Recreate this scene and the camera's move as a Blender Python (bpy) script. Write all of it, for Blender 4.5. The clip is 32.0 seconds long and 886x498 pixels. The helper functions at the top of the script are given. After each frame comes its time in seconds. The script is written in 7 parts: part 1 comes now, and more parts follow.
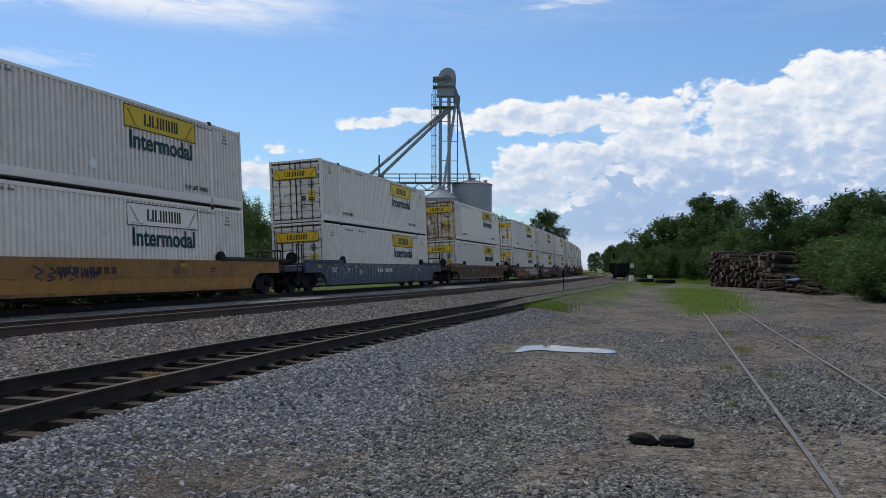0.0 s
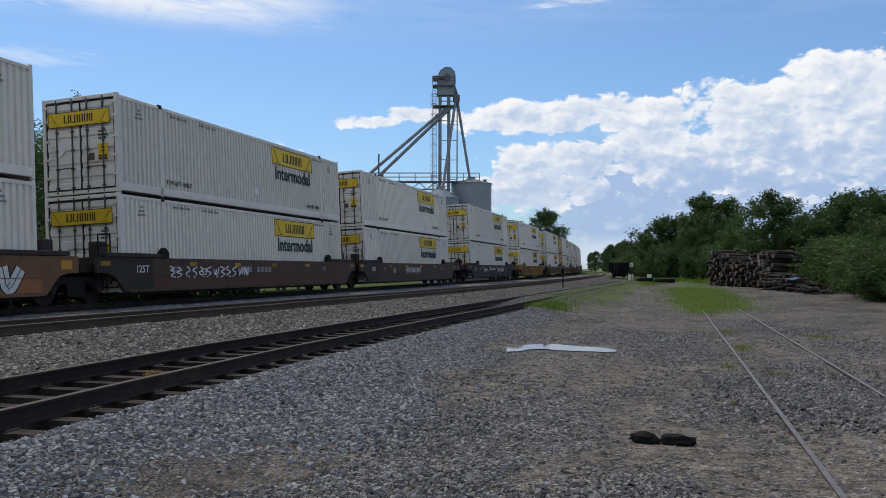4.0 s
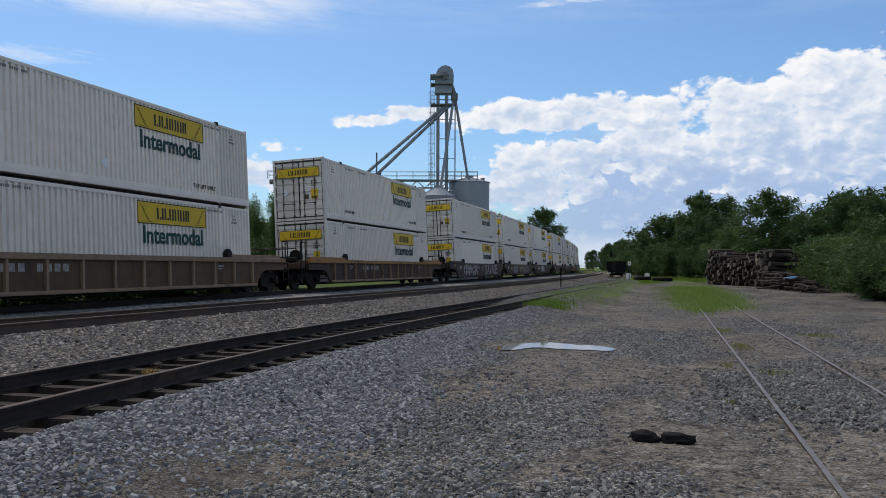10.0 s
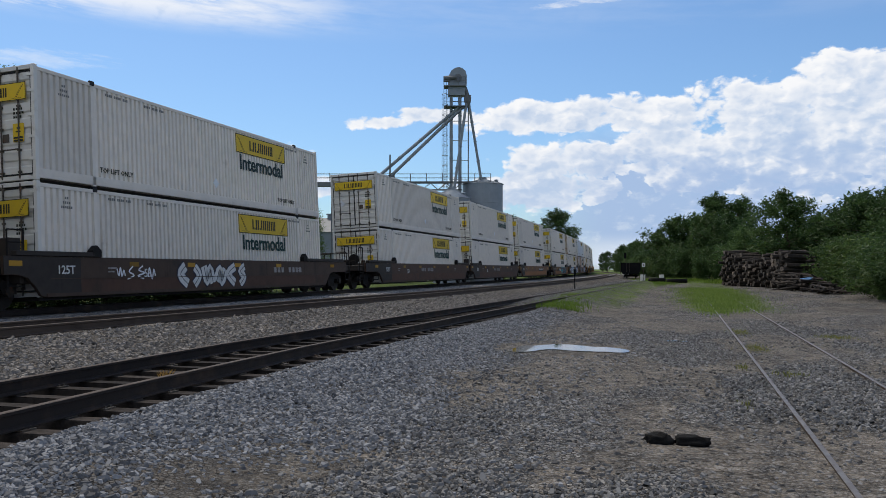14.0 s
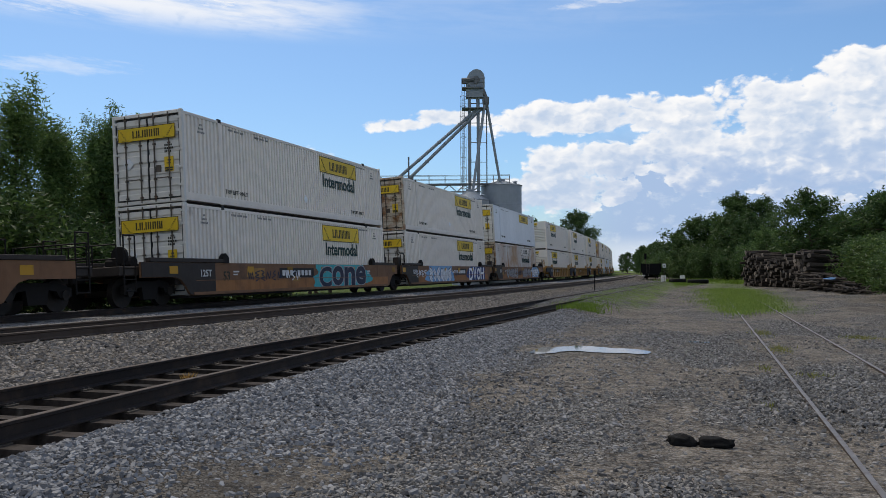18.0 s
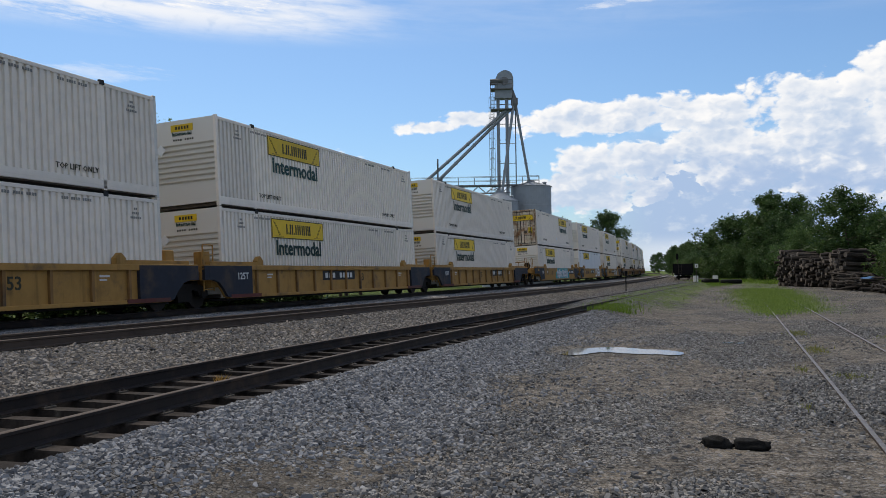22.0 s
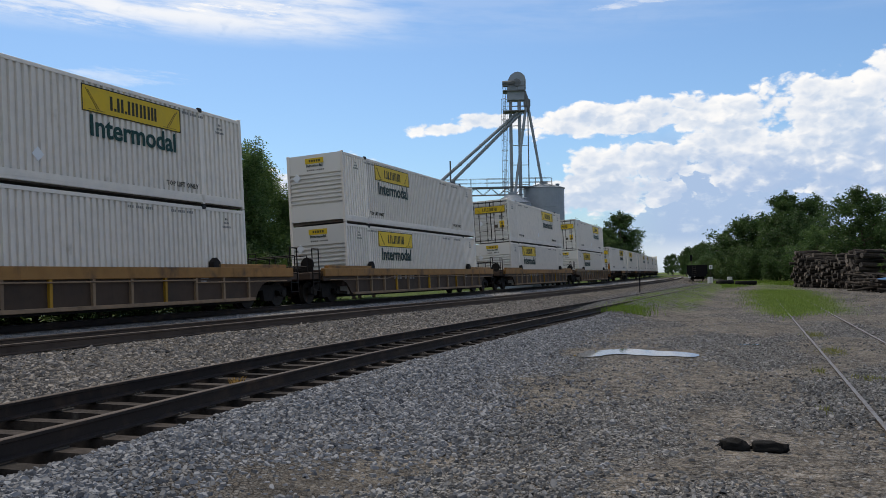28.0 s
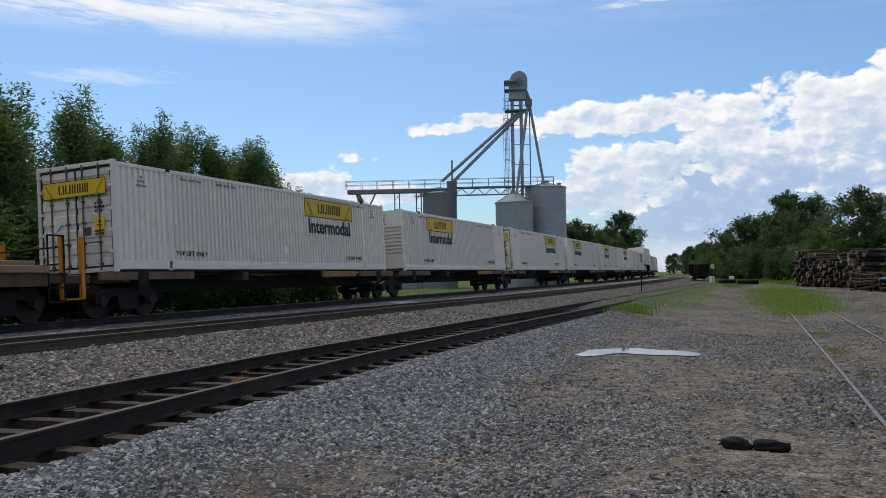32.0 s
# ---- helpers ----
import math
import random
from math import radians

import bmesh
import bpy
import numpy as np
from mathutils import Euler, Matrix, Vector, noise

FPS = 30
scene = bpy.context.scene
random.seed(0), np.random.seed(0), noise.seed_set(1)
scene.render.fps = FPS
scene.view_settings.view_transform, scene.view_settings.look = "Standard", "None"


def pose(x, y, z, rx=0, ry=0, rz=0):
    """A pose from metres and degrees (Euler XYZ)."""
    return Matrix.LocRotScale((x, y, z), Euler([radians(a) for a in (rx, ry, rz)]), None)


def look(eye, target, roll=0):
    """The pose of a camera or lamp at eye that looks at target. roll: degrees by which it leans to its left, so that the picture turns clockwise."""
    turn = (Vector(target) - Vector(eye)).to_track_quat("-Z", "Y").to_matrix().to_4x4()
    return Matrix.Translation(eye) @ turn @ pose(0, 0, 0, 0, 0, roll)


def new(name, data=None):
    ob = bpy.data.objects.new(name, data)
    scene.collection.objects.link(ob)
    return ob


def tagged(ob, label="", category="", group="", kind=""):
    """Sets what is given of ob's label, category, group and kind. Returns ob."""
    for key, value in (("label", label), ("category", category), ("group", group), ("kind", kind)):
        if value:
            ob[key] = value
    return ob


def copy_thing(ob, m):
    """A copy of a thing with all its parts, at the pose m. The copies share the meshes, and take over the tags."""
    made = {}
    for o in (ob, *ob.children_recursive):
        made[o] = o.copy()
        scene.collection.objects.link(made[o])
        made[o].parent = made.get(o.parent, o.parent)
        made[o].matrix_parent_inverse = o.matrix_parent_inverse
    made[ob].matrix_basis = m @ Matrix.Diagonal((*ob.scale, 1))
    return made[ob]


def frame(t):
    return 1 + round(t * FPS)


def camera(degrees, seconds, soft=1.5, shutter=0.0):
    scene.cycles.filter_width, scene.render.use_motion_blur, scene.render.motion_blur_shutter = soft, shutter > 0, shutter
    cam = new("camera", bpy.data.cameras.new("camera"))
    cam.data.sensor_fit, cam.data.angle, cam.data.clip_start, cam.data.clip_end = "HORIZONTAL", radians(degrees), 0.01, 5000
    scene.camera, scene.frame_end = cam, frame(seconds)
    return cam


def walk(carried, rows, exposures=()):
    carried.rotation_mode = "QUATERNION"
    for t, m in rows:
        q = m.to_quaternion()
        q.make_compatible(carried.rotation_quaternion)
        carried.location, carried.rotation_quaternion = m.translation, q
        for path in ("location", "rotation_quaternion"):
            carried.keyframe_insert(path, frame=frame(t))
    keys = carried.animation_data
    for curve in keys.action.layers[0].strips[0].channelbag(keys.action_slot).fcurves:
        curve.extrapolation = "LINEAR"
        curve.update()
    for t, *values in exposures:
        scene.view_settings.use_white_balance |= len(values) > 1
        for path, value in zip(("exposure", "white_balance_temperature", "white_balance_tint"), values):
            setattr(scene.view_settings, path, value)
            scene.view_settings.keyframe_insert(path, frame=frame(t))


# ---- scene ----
cam = camera(56.86, 32.0, 0.8)


def view(t, x, y, z, yaw, pitch, roll):
    """A row of the camera's path: degrees to the right, up, and of lean."""
    return t, pose(x, y, z, 90 + pitch, 0, -yaw) @ pose(0, 0, 0, 0, 0, roll)


PATH = [
    view(0.0, 0.000, -0.000, 1.700, -0.000, 1.412, 0.110),
    view(1.0, 0.003, 0.007, 1.695, -0.055, 1.401, 0.088),
    view(2.0, -0.005, -0.003, 1.697, -0.047, 1.403, 0.111),
    view(3.0, -0.013, 0.006, 1.690, -0.012, 1.393, 0.107),
    view(3.5, -0.024, 0.014, 1.692, 0.020, 1.370, 0.124),
    view(5.5, -0.017, 0.003, 1.692, 0.086, 1.327, 0.138),
    view(6.0, -0.026, 0.005, 1.698, 0.097, 1.284, 0.167),
    view(7.0, -0.032, 0.003, 1.692, 0.098, 1.283, 0.138),
    view(8.0, -0.039, 0.011, 1.687, 0.147, 1.263, 0.166),
    view(9.0, -0.041, 0.010, 1.692, 0.160, 1.272, 0.138),
    view(10.0, -0.044, 0.025, 1.687, 0.205, 1.263, 0.172),
    view(11.0, -0.047, 0.032, 1.690, 0.145, 1.254, 0.185),
    view(12.0, -0.043, 0.026, 1.687, -0.018, 1.259, 0.175),
    view(12.5, -0.040, 0.018, 1.687, -0.258, 1.315, 0.133),
    view(13.0, -0.042, 0.015, 1.688, -0.469, 1.343, 0.116),
    view(14.0, -0.040, 0.012, 1.689, -0.746, 1.387, 0.052),
    view(14.5, -0.040, 0.013, 1.688, -0.794, 1.395, 0.017),
    view(16.5, -0.048, 0.016, 1.684, -1.385, 1.489, -0.109),
    view(17.0, -0.047, 0.014, 1.683, -1.756, 1.557, -0.176),
    view(18.0, -0.051, 0.014, 1.688, -2.077, 1.535, -0.290),
    view(19.0, -0.053, 0.020, 1.686, -2.565, 1.557, -0.401),
    view(20.0, -0.054, 0.017, 1.686, -3.170, 1.572, -0.524),
    view(20.5, -0.054, 0.019, 1.683, -3.594, 1.626, -0.608),
    view(21.0, -0.058, 0.007, 1.691, -3.851, 1.631, -0.598),
    view(22.0, -0.056, 0.022, 1.686, -4.153, 1.671, -0.648),
    view(23.0, -0.065, 0.018, 1.691, -4.355, 1.665, -0.692),
    view(24.0, -0.058, 0.006, 1.686, -4.778, 1.820, -0.776),
    view(25.0, -0.063, 0.022, 1.683, -4.982, 1.853, -0.758),
    view(25.5, -0.064, 0.009, 1.689, -5.000, 1.822, -0.813),
    view(27.5, -0.070, 0.022, 1.685, -5.092, 1.828, -0.813),
    view(28.0, -0.077, 0.027, 1.684, -5.043, 1.829, -0.815),
    view(29.0, -0.082, 0.034, 1.686, -5.025, 1.809, -0.795),
    view(30.0, -0.083, 0.034, 1.682, -5.041, 1.777, -0.803),
    view(31.0, -0.080, 0.027, 1.683, -5.156, 1.779, -0.810),
    view(32.0, -0.076, 0.025, 1.681, -5.157, 1.783, -0.818),
]
walk(cam, PATH, [(0.0, 0.0, 6500, 10), (14.0, 0.02, 6520, 10), (20.0, 0.06, 6720, 10), (32.0, 0.08, 6780, 10)])

# ---- world and sun ----
SUN_AZ, SUN_EL = -28.0, 60.0        # degrees right of the camera's first heading, and up
world = bpy.data.worlds.new("world")
scene.world = world
world.use_nodes = True


class Nodes:
    """Short-hand for a node tree."""

    def __init__(self, tree):
        self.t = tree
        tree.nodes.clear()

    def add(self, kind, **ins):
        nd = self.t.nodes.new(kind)
        for k, v in ins.items():
            self.put(nd, k.replace("_", " "), v)
        return nd

    def put(self, nd, key, v):
        sock = nd.inputs[int(key[1:])] if key[0] == "i" and key[1:].isdigit() else nd.inputs[key]
        if isinstance(v, bpy.types.NodeSocket):
            self.t.links.new(v, sock)
        elif isinstance(v, bpy.types.Node):
            self.t.links.new(v.outputs[0], sock)
        else:
            sock.default_value = v

    def m(self, op, a, b=0.0, c=0.0, clamp=False):
        nd = self.add("ShaderNodeMath")
        nd.operation, nd.use_clamp = op, clamp
        for i, v in enumerate((a, b, c)):
            self.put(nd, "i%d" % i, v)
        return nd.outputs[0]

    def mix(self, f, a, b, blend="MIX"):
        nd = self.add("ShaderNodeMix")
        nd.data_type, nd.blend_type = "RGBA", blend
        self.put(nd, "i0", f), self.put(nd, "i6", a), self.put(nd, "i7", b)
        return nd.outputs[2]

    def step(self, v, a, b, lo=0.0, hi=1.0):
        nd = self.add("ShaderNodeMapRange")
        nd.interpolation_type = "SMOOTHSTEP"
        for i, x in enumerate((v, a, b, lo, hi)):
            self.put(nd, "i%d" % i, x)
        return nd.outputs[0]

    def noise(self, vec, scale, detail=3.0, rough=0.5, out=0):
        nd = self.add("ShaderNodeTexNoise", Scale=scale, Detail=detail, Roughness=rough)
        if vec is not None:
            self.put(nd, "Vector", vec)
        return nd.outputs[out]


CLOUDS = [(-5.2, 10.1, 3.2, 0.6, 1.0), (-0.4, 10.6, 4.2, 0.7, 1.1), (9.5, 10.4, 9.6, 1.3, 1.15), (8.6, 7.4, 6.0, 1.8, 1.0), (6.0, 5.4, 5.6, 1.6, 1.3), (25.5, 10.7, 8.0, 2.6, 1.25), (22.0, 8.0, 11.5, 3.4, 1.35),
          (24.4, 12.7, 2.6, 1.2, 1.0), (19.0, 12.0, 3.2, 0.9, 0.30), (37.0, 11.0, 9.0, 4.5, 1.0), (-11.0, 8.3, 2.4, 0.7, 0.25), (-14.5, 6.4, 3.2, 1.3, 1.0), (-9.5, 5.6, 4.5, 0.9, 0.9),
          (-31.0, 12.9, 2.0, 0.5, 0.1)]
STREAKS = [(-20.5, 17.7, 6.5, 0.8, 1.0), (-29.0, 17.2, 8.0, 1.2, 0.6), (9.0, 18.2, 3.5, 0.7, 0.6), (-27.5, 13.0, 5.0, 0.8, 0.35)]


def build_world():
    g = Nodes(world.node_tree)
    co = g.add("ShaderNodeTexCoord").outputs["Generated"]
    xyz = g.add("ShaderNodeSeparateXYZ", i0=co)
    az = g.m("DEGREES", g.m("ARCTAN2", xyz.outputs[0], xyz.outputs[1]))
    el = g.m("DEGREES", g.m("ARCSINE", xyz.outputs[2]))
    sky = g.add("ShaderNodeTexSky")
    sky.sky_type, sky.sun_disc, sky.sun_elevation, sky.sun_rotation = "NISHITA", False, radians(SUN_EL), radians(SUN_AZ)
    sky.air_density, sky.dust_density, sky.ozone_density, sky.altitude = 1.0, 1.2, 1.4, 200
    # flat cloud coordinates in degrees
    uv = g.add("ShaderNodeCombineXYZ", i0=g.m("MULTIPLY", az, 0.8), i1=g.m("MULTIPLY", el, 1.25), i2=0.0).outputs[0]
    lit = g.add("ShaderNodeVectorMath", i0=uv, i1=(-0.25, 0.75, 0.0)).outputs[0]
    big, fine = g.noise(uv, 0.30, 3, 0.55), g.noise(uv, 0.9, 7, 0.62)
    # heaps of cumulus: azimuth, elevation, half width, half height
    field = None
    for ca, ce, ra, re, peak in CLOUDS:
        u, v = g.m("DIVIDE", g.m("SUBTRACT", az, ca), ra), g.m("DIVIDE", g.m("SUBTRACT", el, ce), re)
        d = g.m("SUBTRACT", peak, g.m("ADD", g.m("MULTIPLY", u, u), g.m("MULTIPLY", v, v)))
        field = d if field is None else g.m("MAXIMUM", field, d)
    # beyond the view the sky goes on with scattered heaps
    side = g.step(g.m("ABSOLUTE", az), 45.0, 60.0)
    loose = g.m("MULTIPLY", g.m("SUBTRACT", g.noise(uv, 0.07, 3), 0.52), g.m("MULTIPLY", side, 9.0))
    field = g.m("MAXIMUM", g.m("MAXIMUM", field, -1.5), g.m("SUBTRACT", loose, g.m("MULTIPLY", g.m("SUBTRACT", 1.0, side), 3.0)))
    # billows: three sizes of rounded puffs, slightly bent
    bent = g.add("ShaderNodeVectorMath", i0=g.noise(uv, 0.8, 4, 0.55, 1), i1=(-0.5, -0.5, -0.5)).outputs[0]
    scl = g.add("ShaderNodeVectorMath", i0=bent, i1=(1.3, 1.3, 0.0))
    scl.operation = "MULTIPLY"
    uvd = g.add("ShaderNodeVectorMath", i0=uv, i1=scl.outputs[0]).outputs[0]

    def billow(vec):
        total = None
        for sc, w in ((0.34, 0.52), (0.85, 0.31), (2.2, 0.17)):
            v = g.add("ShaderNodeTexVoronoi", Vector=vec, Scale=sc)
            v.feature, v.voronoi_dimensions = "SMOOTH_F1", "2D"
            g.put(v, "Smoothness", 0.35)
            b = g.m("MULTIPLY", g.m("SUBTRACT", 1.0, g.m("MULTIPLY", v.outputs["Distance"], 1.2)), w)
            total = b if total is None else g.m("ADD", total, b)
        return total
    puff = billow(uvd)
    puff_lit = billow(g.add("ShaderNodeVectorMath", i0=uvd, i1=(-0.30, 0.55, 0.0)).outputs[0])
    rag = g.m("ADD", g.m("MULTIPLY", g.m("SUBTRACT", puff, 0.55), 2.0), g.m("ADD", g.m("MULTIPLY", g.m("SUBTRACT", big, 0.5), 1.4), g.m("MULTIPLY", g.m("SUBTRACT", fine, 0.5), 1.3)))
    bank = g.step(g.m("ADD", field, rag), -0.06, 0.44)
    # thin high streaks
    uv2 = g.add("ShaderNodeCombineXYZ", i0=g.m("MULTIPLY", az, 0.16), i1=g.m("ADD", el, g.m("MULTIPLY", az, 0.06)), i2=7.3).outputs[0]
    high = g.m("MULTIPLY", g.step(el, 15.2, 17.4), g.step(az, -4.0, -16.0, 0.12, 1.0))
    wisps = g.m("MULTIPLY", g.step(g.noise(uv2, 0.55, 7, 0.6), 0.34, 0.62), g.m("MULTIPLY", high, 0.85))
    for ca, ce, ra, re, peak in STREAKS:
        u, v = g.m("DIVIDE", g.m("SUBTRACT", az, ca), ra), g.m("DIVIDE", g.m("SUBTRACT", el, g.m("ADD", ce, g.m("MULTIPLY", g.m("SUBTRACT", az, ca), 0.05))), re)
        d = g.m("ADD", g.m("SUBTRACT", 1.0, g.m("ADD", g.m("MULTIPLY", u, u), g.m("MULTIPLY", v, v))), g.m("MULTIPLY", g.m("SUBTRACT", g.noise(uv2, 1.6, 7, 0.66), 0.52), 4.5))
        wisps = g.m("MAXIMUM", wisps, g.m("MULTIPLY", g.step(d, 0.0, 1.3), peak))
    # grey-blue haze of farther cloud under the bank
    veil = g.m("ADD", el, g.m("MULTIPLY", g.m("SUBTRACT", big, 0.5), 3.0))
    low = g.m("MAXIMUM", g.m("MULTIPLY", g.step(el, 4.2, 0.8), 0.62), g.m("MULTIPLY", g.m("MULTIPLY", g.step(veil, 9.6, 6.6), g.step(el, -0.5, 0.5)), g.m("MULTIPLY", g.step(az, 3.0, 11.0), 0.94)))
    mask = g.m("MAXIMUM", g.m("MAXIMUM", bank, wisps), low)
    # bright where a puff turns to the light, grey-blue in the hollows and underneath
    rise = g.m("ADD", g.m("MULTIPLY", g.m("SUBTRACT", puff, puff_lit), 1.25), g.m("MULTIPLY", g.m("SUBTRACT", big, 0.5), 0.8))
    body = g.m("ADD", g.m("ADD", rise, g.m("MULTIPLY", g.m("SUBTRACT", el, 9.0), 0.045)), g.m("MULTIPLY", g.m("SUBTRACT", fine, 0.5), 0.75))
    rim = g.step(g.m("ADD", field, rag), 1.0, 0.1, 0.0, 0.38)
    tone = g.step(g.m("ADD", g.m("ADD", body, rim), 0.36), -0.1, 1.05)
    cloud = g.mix(tone, (0.48, 0.60, 0.79, 1), (0.93, 0.94, 0.96, 1))
    hazy = g.mix(g.step(el, 2.6, 1.2), (0.38, 0.51, 0.75, 1), (0.62, 0.71, 0.85, 1))
    hazy = g.mix(g.m("MULTIPLY", g.step(fine, 0.5, 0.72), 0.35), hazy, (0.8, 0.85, 0.92, 1))
    cloud = g.mix(g.m("MULTIPLY", g.step(g.m("SUBTRACT", mask, bank), 0.0, 0.35), g.step(el, 13.0, 11.0)), cloud, hazy)
    sink = g.m("MULTIPLY", g.m("MULTIPLY", g.step(g.m("ADD", veil, g.m("MULTIPLY", rise, 2.0)), 9.0, 4.8), g.step(az, 6.0, 14.0)), 0.93)
    cloud = g.mix(g.m("MULTIPLY", sink, g.step(tone, 1.05, 0.30)), cloud, hazy)
    dim = g.mix(1.0, sky.outputs[0], (0.078, 0.104, 0.128, 1), "MULTIPLY")
    col = g.mix(mask, dim, cloud)
    # below the horizon: dull earth
    col = g.mix(g.step(el, -0.5, -3.0), col, (0.09, 0.09, 0.08, 1))
    bg = g.add("ShaderNodeBackground", Color=col, Strength=1.0)
    g.add("ShaderNodeOutputWorld", Surface=bg)


build_world()
sun = new("sun", bpy.data.lights.new("sun", "SUN"))
sun.data.energy, sun.data.angle, sun.data.color = 2.35, radians(11), (1.0, 0.91, 0.78)
sun.matrix_world = look((0, 0, 60), (0 - 60 * math.sin(radians(SUN_AZ)), 0 - 60 * math.cos(radians(SUN_AZ)),
                                     60 - 60 * math.tan(radians(SUN_EL))))
scene.view_settings.exposure = 0.0

# ---- materials ----


def material(name, base, rough=0.7, metal=0.0, tint=0.0, grain=None, stain=None, bump=0.0, bump_scale=60.0, vary=0.0,
             streak=None, spec=0.18):
    """A surface: base colour, fine grain (colour, scale, amount), stains (colour, scale, cover), streaks down the sides, bump."""
    mat = bpy.data.materials.new(name)
    mat.use_nodes = True
    g = Nodes(mat.node_tree)
    co = g.add("ShaderNodeTexCoord").outputs["Object"]
    col = (*base, 1)
    if grain:
        c, s, a = grain
        col = g.mix(g.m("MULTIPLY", g.step(g.noise(co, s, 4, 0.6), 0.35, 0.7), a), col, (*c, 1))
    rnd = g.add("ShaderNodeObjectInfo").outputs["Random"]
    if stain:
        c, s, cover = stain
        mp = g.add("ShaderNodeVectorMath", i0=co)
        g.put(mp, "i1", g.add("ShaderNodeCombineXYZ", i0=g.m("MULTIPLY", rnd, 37.0), i1=g.m("MULTIPLY", rnd, 91.0), i2=0.0))
        n2 = g.noise(mp, s, 6, 0.62)
        col = g.mix(g.step(n2, 1 - cover - 0.12, 1 - cover + 0.14), col, (*c, 1))
    if streak:
        c, s, cover = streak
        mp = g.add("ShaderNodeMapping", Vector=co, Scale=(s, s, s * 0.06))
        g.put(mp, "Location", g.add("ShaderNodeCombineXYZ", i0=g.m("MULTIPLY", rnd, 53.0), i1=g.m("MULTIPLY", rnd, 17.0), i2=0.0))
        n3 = g.noise(mp, 1.0, 5, 0.65)
        col = g.mix(g.step(n3, 1 - cover - 0.08, 1 - cover + 0.2), col, (*c, 1))
    if vary:
        col = g.mix(1.0, col, g.mix(rnd, (1 - vary, 1 - vary, 1 - vary, 1), (1 + vary * 0.3, 1 + vary * 0.25, 1 + vary * 0.2, 1)), "MULTIPLY")
    b = g.add("ShaderNodeBsdfPrincipled", Base_Color=col, Roughness=rough, Metallic=metal)
    g.put(b, "Specular IOR Level", spec)
    if grain or stain:
        g.put(b, "Roughness", g.m("ADD", rough - 0.08, g.m("MULTIPLY", g.noise(co, 9.0, 4), 0.16)))
    if bump:
        bp = g.add("ShaderNodeBump", Strength=bump, Distance=0.02)
        g.put(bp, "Height", g.noise(co, bump_scale, 5, 0.6))
        g.put(b, "Normal", bp)
    g.add("ShaderNodeOutputMaterial", Surface=b)
    return mat


